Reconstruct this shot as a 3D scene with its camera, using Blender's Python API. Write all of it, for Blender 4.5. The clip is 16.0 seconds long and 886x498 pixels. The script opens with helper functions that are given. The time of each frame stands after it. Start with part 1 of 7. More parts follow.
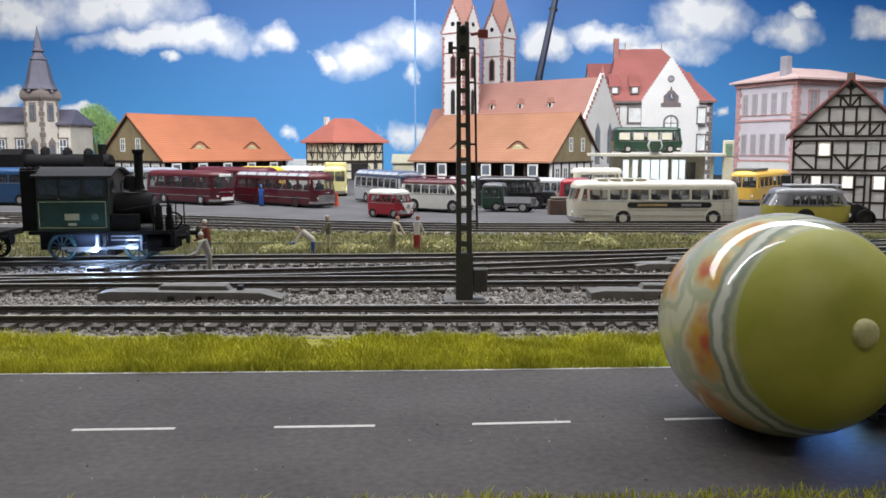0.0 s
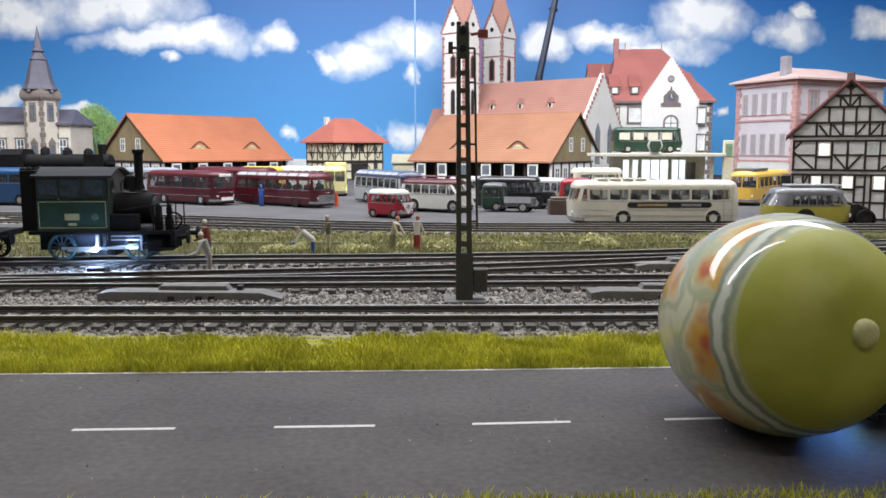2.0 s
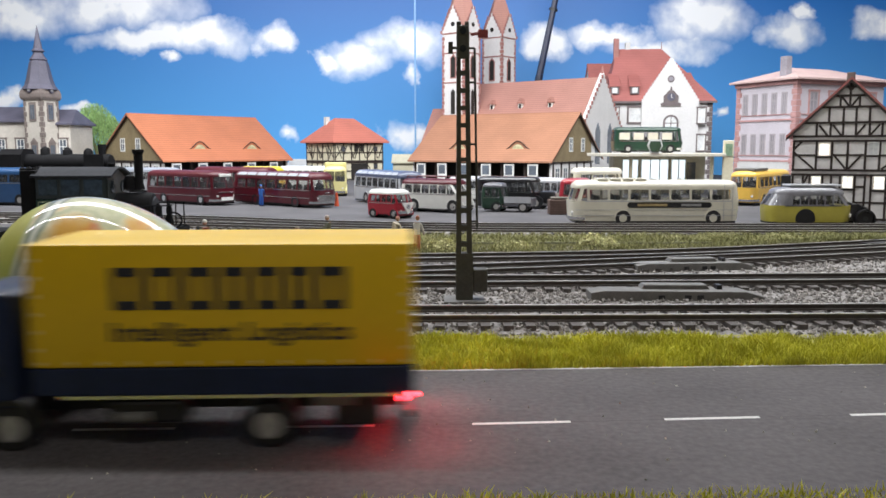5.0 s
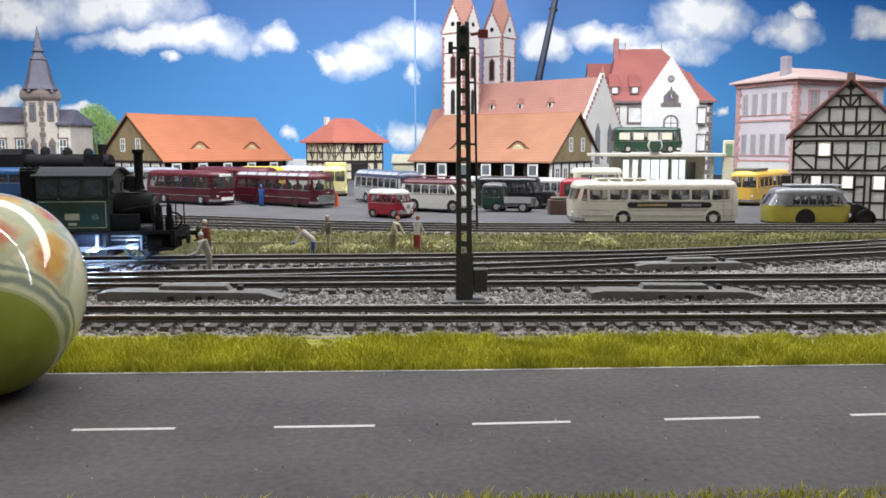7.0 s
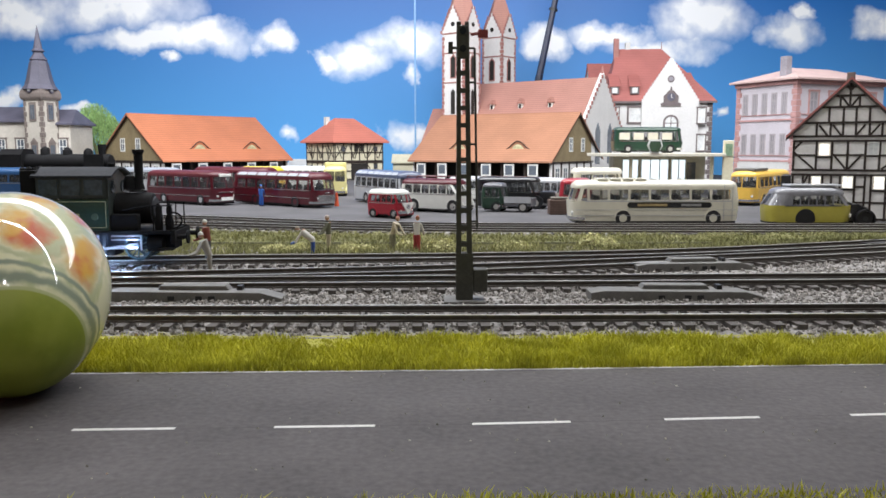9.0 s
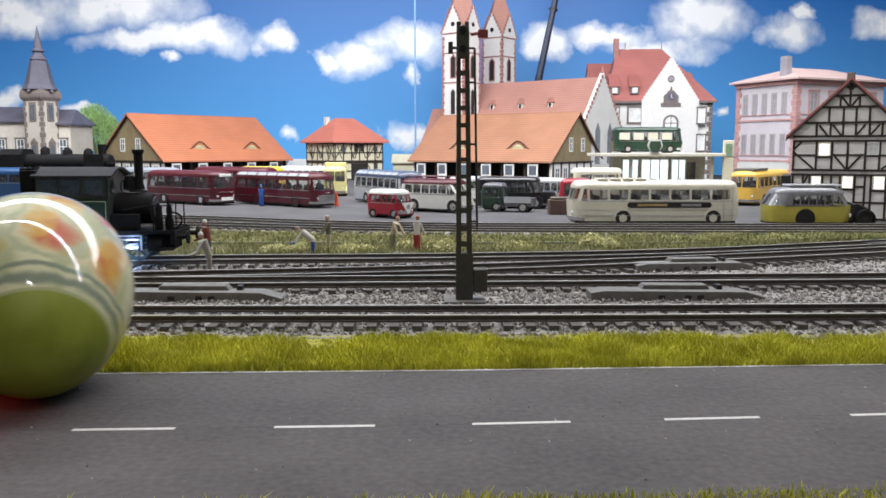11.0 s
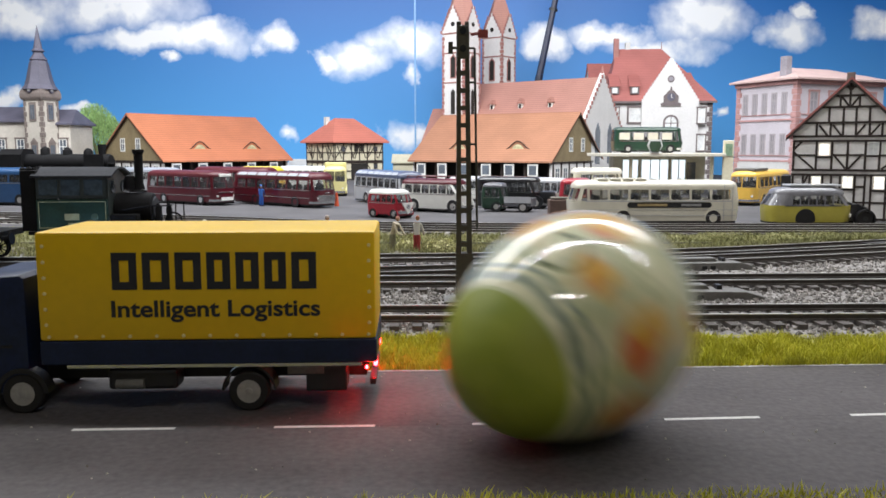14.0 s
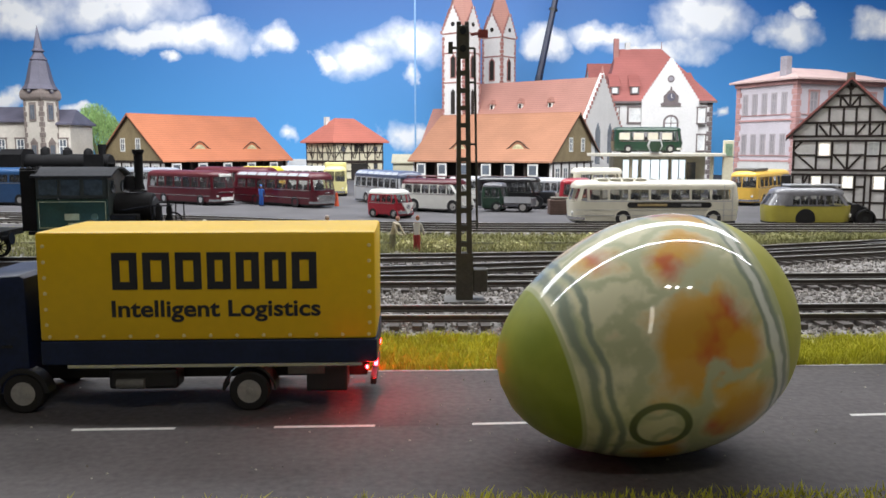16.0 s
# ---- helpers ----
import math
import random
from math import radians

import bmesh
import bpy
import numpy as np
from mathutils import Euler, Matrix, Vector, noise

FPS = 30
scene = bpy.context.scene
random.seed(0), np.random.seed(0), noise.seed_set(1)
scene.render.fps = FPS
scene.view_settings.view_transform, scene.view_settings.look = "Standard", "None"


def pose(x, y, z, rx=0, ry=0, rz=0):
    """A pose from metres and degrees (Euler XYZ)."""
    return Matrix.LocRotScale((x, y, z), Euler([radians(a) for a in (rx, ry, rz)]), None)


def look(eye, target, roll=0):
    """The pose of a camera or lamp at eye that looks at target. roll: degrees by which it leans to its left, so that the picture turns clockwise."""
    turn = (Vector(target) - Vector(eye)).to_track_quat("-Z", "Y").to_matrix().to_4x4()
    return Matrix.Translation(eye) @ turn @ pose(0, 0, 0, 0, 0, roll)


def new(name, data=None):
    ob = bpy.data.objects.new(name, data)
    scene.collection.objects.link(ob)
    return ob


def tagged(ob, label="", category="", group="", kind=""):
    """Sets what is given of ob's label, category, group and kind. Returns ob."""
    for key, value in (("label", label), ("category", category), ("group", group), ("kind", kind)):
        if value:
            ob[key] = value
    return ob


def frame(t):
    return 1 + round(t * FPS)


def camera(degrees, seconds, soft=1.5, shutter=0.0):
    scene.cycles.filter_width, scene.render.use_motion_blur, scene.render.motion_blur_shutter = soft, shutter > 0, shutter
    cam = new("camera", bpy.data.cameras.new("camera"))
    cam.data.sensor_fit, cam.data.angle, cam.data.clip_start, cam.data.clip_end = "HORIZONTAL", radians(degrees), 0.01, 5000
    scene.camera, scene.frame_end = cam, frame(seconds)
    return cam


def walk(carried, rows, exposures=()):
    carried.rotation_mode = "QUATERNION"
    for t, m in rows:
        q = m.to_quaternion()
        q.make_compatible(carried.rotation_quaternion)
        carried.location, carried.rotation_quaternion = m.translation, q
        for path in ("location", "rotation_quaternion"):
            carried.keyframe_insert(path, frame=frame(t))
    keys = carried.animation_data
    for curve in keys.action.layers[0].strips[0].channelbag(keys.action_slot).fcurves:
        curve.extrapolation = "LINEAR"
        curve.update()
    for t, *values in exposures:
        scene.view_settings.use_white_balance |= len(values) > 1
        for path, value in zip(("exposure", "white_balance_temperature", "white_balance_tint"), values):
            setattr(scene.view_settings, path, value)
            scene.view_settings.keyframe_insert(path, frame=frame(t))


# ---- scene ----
# ---- camera and its walk ----
MM = 0.001
cam = camera(56.8, 16.0, soft=1.6, shutter=1.4)
EYE = pose(0, 0, 57 * MM, 90 - 6.92, 0, 0)
walk(cam, [(0, EYE), (16.0, EYE)], exposures=[(0, -0.14), (0.5, -0.05), (1.0, 0.0), (16.0, 0.0)])

# ---- world and lights ----
world = bpy.data.worlds.new("room_dark")
scene.world = world
world.use_nodes = True
world.node_tree.nodes["Background"].inputs[0].default_value = (0.75, 0.85, 1.0, 1)
world.node_tree.nodes["Background"].inputs[1].default_value = 0.02


def area_lamp(name, x, y, z, sx, sy, power, colour, tx=0, ty=None, tz=0):
    data = bpy.data.lights.new(name, "AREA")
    data.shape, data.size, data.size_y, data.energy, data.color = "RECTANGLE", sx * MM, sy * MM, power, colour
    ob = new(name, data)
    ty = y if ty is None else ty
    ob.matrix_world = look((x * MM, y * MM, z * MM), (tx * MM if tx else x * MM, ty * MM + 1e-5, tz * MM))
    return ob


# LED strips under the shelf over the layout
area_lamp("led_strip_light", 0, 330, 640, 1700, 10, 4.8, (0.97, 0.97, 1.0), ty=350)
area_lamp("led_strip_light", -70, 830, 640, 1500, 400, 21.8, (0.95, 0.97, 1.0), ty=1090)
# spot lamps on the room's ceiling and a tall narrow window, behind the camera
for lx, ly in ((90, -420), (190, -460), (330, -480)):
    area_lamp("room_light", lx, ly, 920, 45, 45, 0.64, (1.0, 0.96, 0.9), ty=300)
area_lamp("room_window_light", -60, -760, 560, 40, 420, 0.45, (1.0, 0.93, 0.8), ty=300, tz=60)
# LED under the footplate of the engine
led = bpy.data.lights.new("engine_led", "POINT")
led.energy, led.color, led.shadow_soft_size = 0.042, (0.38, 0.58, 1.0), 0.002
new("engine_led", led).location = (-163 * MM, 376.8 * MM, 10.5 * MM)


led = bpy.data.lights.new("engine_led", "POINT")
led.energy, led.color, led.shadow_soft_size = 0.013, (0.38, 0.58, 1.0), 0.002
new("engine_led", led).location = (-147 * MM, 377.5 * MM, 12.5 * MM)


# ---- materials ----
def mat(name, colour, rough=0.6, metal=0.0, scale=300.0, var=0.25, bump=0.0, colour2=None, spec=0.5, emit=None, power=0.0,
        detail=4.0, coat=0.0, fine=None, island=0.0, rows=0.0):
    """A procedural surface: colour varied at two scales, fine relief, roughness variation."""
    m = bpy.data.materials.new(name)
    m.use_nodes = True
    nt = m.node_tree
    n, l = nt.nodes, nt.links
    b = n["Principled BSDF"]
    b.inputs["Roughness"].default_value, b.inputs["Metallic"].default_value = rough, metal
    b.inputs["Specular IOR Level"].default_value = spec
    b.inputs["Coat Weight"].default_value = coat
    if emit:
        b.inputs["Emission Color"].default_value, b.inputs["Emission Strength"].default_value = (*emit, 1), power
    tc = n.new("ShaderNodeTexCoord")
    big, small = n.new("ShaderNodeTexNoise"), n.new("ShaderNodeTexNoise")
    big.inputs["Scale"].default_value, big.inputs["Detail"].default_value = scale, detail
    small.inputs["Scale"].default_value, small.inputs["Detail"].default_value = fine or scale * 7, 3
    for t in (big, small):
        l.new(tc.outputs["Object"], t.inputs["Vector"])
    add = n.new("ShaderNodeMath")
    add.operation = "MULTIPLY_ADD"
    add.inputs[1].default_value = 0.45
    l.new(small.outputs["Fac"], add.inputs[0])
    half = n.new("ShaderNodeMath")
    half.operation = "MULTIPLY"
    half.inputs[1].default_value = 0.55
    l.new(big.outputs["Fac"], half.inputs[0])
    l.new(half.outputs[0], add.inputs[2])
    ramp = n.new("ShaderNodeValToRGB")
    ramp.color_ramp.elements[0].position, ramp.color_ramp.elements[1].position = 0.36, 0.64
    dark = [c * (1 - var) for c in (colour2 or colour)]
    light = [min(1, c * (1 + var * 0.7)) for c in colour]
    ramp.color_ramp.elements[0].color, ramp.color_ramp.elements[1].color = (*dark, 1), (*light, 1)
    l.new(add.outputs[0], ramp.inputs[0])
    out = ramp.outputs[0]
    if island:
        geo, hsv, rng = n.new("ShaderNodeNewGeometry"), n.new("ShaderNodeHueSaturation"), n.new("ShaderNodeMapRange")
        rng.inputs["To Min"].default_value, rng.inputs["To Max"].default_value = 1 - island, 1 + island
        l.new(geo.outputs["Random Per Island"], rng.inputs["Value"])
        l.new(rng.outputs[0], hsv.inputs["Value"])
        l.new(out, hsv.inputs["Color"])
        out = hsv.outputs[0]
    if rows:
        wave, dim = n.new("ShaderNodeTexWave"), n.new("ShaderNodeMix")
        wave.bands_direction, wave.wave_profile = "Z", "SAW"
        wave.inputs["Scale"].default_value, wave.inputs["Distortion"].default_value = 0.314 / (rows * MM), 0.6
        l.new(tc.outputs["Object"], wave.inputs["Vector"])
        dim.data_type, dim.blend_type = "RGBA", "MULTIPLY"
        dim.inputs[0].default_value = 0.3
        l.new(out, dim.inputs[6])
        l.new(wave.outputs["Color"], dim.inputs[7])
        out = dim.outputs[2]
    l.new(out, b.inputs["Base Color"])
    if bump:
        bp = n.new("ShaderNodeBump")
        bp.inputs["Strength"].default_value, bp.inputs["Distance"].default_value = bump, 0.0004
        l.new(add.outputs[0], bp.inputs["Height"])
        l.new(bp.outputs[0], b.inputs["Normal"])
    return m


def glow(name, colour, power):
    return mat(name, colour, rough=0.3, var=0.02, emit=colour, power=power)


ASPHALT = mat("road_asphalt", (0.088, 0.079, 0.080), 0.85, scale=26, var=0.36, bump=0.4, fine=600, detail=9.0)
PAINT_LINE = mat("road_paint", (0.62, 0.61, 0.58), 0.6, scale=900, var=0.22)
GROUND = mat("layout_ground", (0.16, 0.145, 0.12), 0.95, scale=60, var=0.3, bump=0.5, fine=900)
YARD = mat("yard_paving", (0.078, 0.075, 0.08), 0.85, scale=25, var=0.3, bump=0.2, fine=600)
BALLAST = mat("ballast_stone", (0.28, 0.262, 0.245), 0.9, scale=200, var=0.3, island=0.45)
RAIL_SIDE = mat("rail_rust", (0.07, 0.06, 0.052), 0.6, metal=0.3, scale=500, var=0.35)
RAIL_TOP = mat("rail_steel", (0.62, 0.6, 0.57), 0.45, metal=1.0, scale=700, var=0.2)
SLEEPER = mat("sleeper_plastic", (0.095, 0.083, 0.075), 0.7, scale=400, var=0.35, island=0.2)
GRASS = mat("grass_fibre", (0.60, 0.58, 0.07), 0.8, scale=60, var=0.2, colour2=(0.46, 0.46, 0.045), island=0.22, spec=0.2)
FIELD = mat("field_grass", (0.33, 0.32, 0.15), 0.8, scale=60, var=0.3, colour2=(0.21, 0.215, 0.085), island=0.35, spec=0.2)
BUSH = mat("bush_flock", (0.62, 0.60, 0.33), 0.85, scale=250, var=0.25, island=0.3, spec=0.2)
GREY_PLASTIC = mat("grey_plastic", (0.15, 0.145, 0.135), 0.6, scale=200, var=0.25)
BLACK = mat("black_plastic", (0.014, 0.014, 0.016), 0.45, scale=300, var=0.3)
TYRE = mat("tyre_rubber", (0.014, 0.013, 0.013), 0.75, scale=600, var=0.3)
GLASS_DARK = mat("dark_glazing", (0.03, 0.035, 0.04), 0.08, scale=200, var=0.2, spec=0.8)
CHROME = mat("silver_trim", (0.6, 0.6, 0.6), 0.25, metal=1.0, scale=400, var=0.15)
RIM = mat("rim_paint", (0.40, 0.39, 0.37), 0.4, metal=0.2, scale=600, var=0.2)
WHITE = mat("white_plaster", (0.68, 0.67, 0.66), 0.8, scale=40, var=0.07)


# ---- mesh helpers, in millimetres ----
def V(bm, pts):
    return [bm.verts.new(p) for p in pts]


def box(bm, x0, x1, y0, y1, z0, z1, bev=0.0):
    v = V(bm, [(x, y, z) for z in (z0, z1) for y in (y0, y1) for x in (x0, x1)])
    fs = [bm.faces.new([v[i] for i in q]) for q in ((0, 2, 3, 1), (4, 5, 7, 6), (0, 1, 5, 4), (2, 6, 7, 3), (0, 4, 6, 2), (1, 3, 7, 5))]
    if bev:
        es = list({e for f in fs for e in f.edges})
        bmesh.ops.bevel(bm, geom=es, offset=bev, segments=2, affect="EDGES", profile=0.5)
    return bm


def prism(bm, poly, a0, a1, axis="y", bev=0.0):
    """A polygon drawn out along an axis: (x, z) along y, (y, z) along x, (x, y) along z."""
    def at(p, a):
        return {"y": (p[0], a, p[1]), "x": (a, p[0], p[1]), "z": (p[0], p[1], a)}[axis]
    lo, hi = V(bm, [at(p, a0) for p in poly]), V(bm, [at(p, a1) for p in poly])
    n = len(poly)
    fs = [bm.faces.new(lo), bm.faces.new(hi[::-1])]
    fs += [bm.faces.new((lo[i], hi[i], hi[(i + 1) % n], lo[(i + 1) % n])) for i in range(n)]
    if bev:
        es = list({e for f in fs[:2] for e in f.edges})
        bmesh.ops.bevel(bm, geom=es, offset=bev, segments=2, affect="EDGES", profile=0.5)
    return bm


def lathe(bm, prof, centre=(0, 0, 0), axis="z", seg=20, caps=True):
    """Rings of (radius, height) turned round an axis."""
    rings = []
    for r, h in prof:
        ring = []
        for i in range(seg):
            a = 2 * math.pi * i / seg
            c, s = r * math.cos(a), r * math.sin(a)
            p = {"z": (c, s, h), "y": (c, h, s), "x": (h, c, s)}[axis]
            ring.append(bm.verts.new([p[k] + centre[k] for k in range(3)]))
        rings.append(ring)
    for a, b in zip(rings, rings[1:]):
        for i in range(seg):
            bm.faces.new((a[i], a[(i + 1) % seg], b[(i + 1) % seg], b[i]))
    if caps and prof[0][0] > 1e-4:
        bm.faces.new(rings[0][::-1])
    if caps and prof[-1][0] > 1e-4:
        bm.faces.new(rings[-1])
    return bm


def rod(bm, p, q, r, seg=8, r2=None):
    """A round bar from p to q."""
    p, q = Vector(p), Vector(q)
    d = (q - p).normalized()
    u = d.orthogonal().normalized()
    w = d.cross(u)
    ends = []
    for c, rr in ((p, r), (q, r if r2 is None else r2)):
        ends.append([bm.verts.new(c + u * (rr * math.cos(2 * math.pi * i / seg)) + w * (rr * math.sin(2 * math.pi * i / seg))) for i in range(seg)])
    a, b = ends
    for i in range(seg):
        bm.faces.new((a[i], a[(i + 1) % seg], b[(i + 1) % seg], b[i]))
    bm.faces.new(a[::-1]), bm.faces.new(b)
    return bm


def ball(bm, c, rx, ry, rz, sub=1, rough=0.0):
    made = bmesh.ops.create_icosphere(bm, subdivisions=sub, radius=1.0)["verts"]
    for v in made:
        k = 1 + rough * (random.random() - 0.5)
        v.co = Vector((v.co.x * rx * k + c[0], v.co.y * ry * k + c[1], v.co.z * rz * k + c[2]))
    return bm


def mesh_of(name, bm, material, smooth=False):
    bmesh.ops.recalc_face_normals(bm, faces=bm.faces)
    bmesh.ops.scale(bm, vec=(MM, MM, MM), verts=bm.verts)
    me = bpy.data.meshes.new(name)
    bm.to_mesh(me)
    bm.free()
    me.materials.append(material)
    if smooth:
        me.polygons.foreach_set("use_smooth", [True] * len(me.polygons))
        me.set_sharp_from_angle(angle=radians(38))
    return me


def part(name, bm, material, parent=None, label="", smooth=False, at=None):
    """Links a bmesh, in millimetres, as one mesh object under a thing or a part."""
    ob = new(name, mesh_of(name, bm, material, smooth))
    ob.parent = parent
    if at:
        ob.location = [c * MM for c in at]
    if label:
        tagged(ob, label)
    return ob


def piece(name, mesh, parent, x, y, z, rz=0.0):
    ob = new(name, mesh)
    ob.parent = parent
    ob.matrix_basis = pose(x * MM, y * MM, z * MM, 0, 0, rz)
    return ob


def thing(name, x, y, z, rz=0.0, label="", category="", group=""):
    ob = new(name)
    ob.empty_display_size = 0.01
    ob.matrix_basis = pose(x * MM, y * MM, z * MM, 0, 0, rz)
    return tagged(ob, label, category, group)


def soup(name, verts, faces, material, label="", kind="stuff", category=""):
    me = bpy.data.meshes.new(name)
    me.from_pydata([tuple(c * MM for c in v) for v in verts], [], faces)
    me.materials.append(material)
    return tagged(new(name, me), label, category, "", kind)


B = bmesh.new


# ---- ground, road, room ----
g = B()
box(g, -1300, 1300, -60, 1760, -30, -0.6)
tagged(part("ground", g, GROUND), "brown scenery baseboard of the model layout", "", "", "structure")


def along(line, x):
    """The value at x of a smooth line through (x, value) points."""
    for (x0, v0), (x1, v1) in zip(line, line[1:]):
        if x <= x1:
            break
    return v0 + (v1 - v0) * (x - x0) / (x1 - x0)


EDGE = [(-700, 188), (-100, 203.8), (0, 207), (120, 213.2), (700, 243)]
CENTRE = [(-700, 128), (-76, 162), (0, 165.2), (88, 171.5), (700, 215)]
xs = [-700 + 20 * i for i in range(71)]
g = B()
lo = V(g, [(x, along(EDGE, x) - 84, 0) for x in xs])
hi = V(g, [(x, along(EDGE, x) + 1.6, 0) for x in xs])
for i in range(len(xs) - 1):
    g.faces.new((lo[i], lo[i + 1], hi[i + 1], hi[i]))
ext = bmesh.ops.extrude_face_region(g, geom=list(g.faces))["geom"]
for v in ext:
    if isinstance(v, bmesh.types.BMVert):
        v.co.z = -0.6
road = tagged(part("road", g, ASPHALT), "grey asphalt model road with white markings", "", "", "structure")
g = B()
lo = V(g, [(x, along(EDGE, x), 0.06) for x in xs])
hi = V(g, [(x, along(EDGE, x) + 1.1, 0.06) for x in xs])
for i in range(len(xs) - 1):
    g.faces.new((lo[i], lo[i + 1], hi[i + 1], hi[i]))
part("edge_line", g, PAINT_LINE, road, "white painted edge line")
x = -75.9 - 41.0 * 10
while x < 640:
    g = B()
    w = 20.8
    pts = [(x, along(CENTRE, x) - 0.65), (x + w, along(CENTRE, x + w) - 0.65), (x + w, along(CENTRE, x + w) + 0.65), (x, along(CENTRE, x) + 0.65)]
    g.faces.new(V(g, [(*p, 0.06) for p in pts]))
    part("lane_dash", g, PAINT_LINE, road)
    x += 41.0

# sealed joint along the middle of the road, wandering a little
g = B()
lo = V(g, [(x, along(CENTRE, x) - 0.12 + 0.25 * noise.noise((x * 0.03, 2, 0)), 0.03) for x in xs])
hi = V(g, [(x, along(CENTRE, x) + 0.12 + 0.25 * noise.noise((x * 0.03, 2, 0)), 0.03) for x in xs])
for i in range(len(xs) - 1):
    g.faces.new((lo[i], lo[i + 1], hi[i + 1], hi[i]))
part("road_joint", g, mat("road_joint_tar", (0.05, 0.045, 0.045), 0.8, scale=200, var=0.4), road, "thin dark joint in the asphalt")

g = B()
box(g, -1300, 1300, 470, 1760, -0.6, 3.6)
tagged(part("yard", g, YARD), "grey paved yard of the bus depot", "", "", "structure")


# ---- wheels ----
def wheel(parent, x, y, r, width, rim_r):
    """A tyre with rim, hub and bolts; turned round its axle."""
    w = part("wheel", lathe(B(), [(r * 0.62, -width / 2), (r * 0.93, -width / 2), (r, -width / 2 + 0.35), (r, width / 2 - 0.35), (r * 0.93, width / 2), (r * 0.62, width / 2)], axis="y", seg=28),
             TYRE, parent, "black rubber wheel", True, (x, y, r))
    rim = lathe(B(), [(rim_r, -width / 2 - 0.05), (rim_r * 0.85, -width / 2 + 0.1), (rim_r * 0.7, -width / 2 + 0.5), (rim_r * 0.35, -width / 2 + 0.4), (rim_r * 0.3, -width / 2 - 0.2), (0.05, -width / 2 - 0.3)], axis="y", seg=24)
    for i in range(8):
        a = i * math.pi / 4
        rod(rim, (rim_r * 0.55 * math.cos(a), -width / 2 + 0.3, rim_r * 0.55 * math.sin(a)), (rim_r * 0.55 * math.cos(a), -width / 2, rim_r * 0.55 * math.sin(a)), rim_r * 0.09, 5)
    part("rim", rim, RIM, w, "grey steel rim with bolts", True)
    return w



# ---- room shell, backdrop ----
ROOM = mat("room_wall_paint", (0.5, 0.48, 0.44), 0.9, scale=4, var=0.1)
for nm, b6 in (("wall_back", (-1350, 1350, 1790, 1830, -900, 1400)), ("wall_left", (-1390, -1350, -2200, 1790, -900, 1400)),
               ("wall_right", (1350, 1390, -2200, 1790, -900, 1400)), ("wall_front", (-1350, 1350, -2240, -2200, -900, 1400)),
               ("floor", (-1350, 1350, -2200, 1790, -940, -900)), ("ceiling", (-1350, 1350, -2200, 1790, 1400, 1440))):
    tagged(part(nm, box(B(), *b6), ROOM), "plain painted room surface", "", "", "structure")


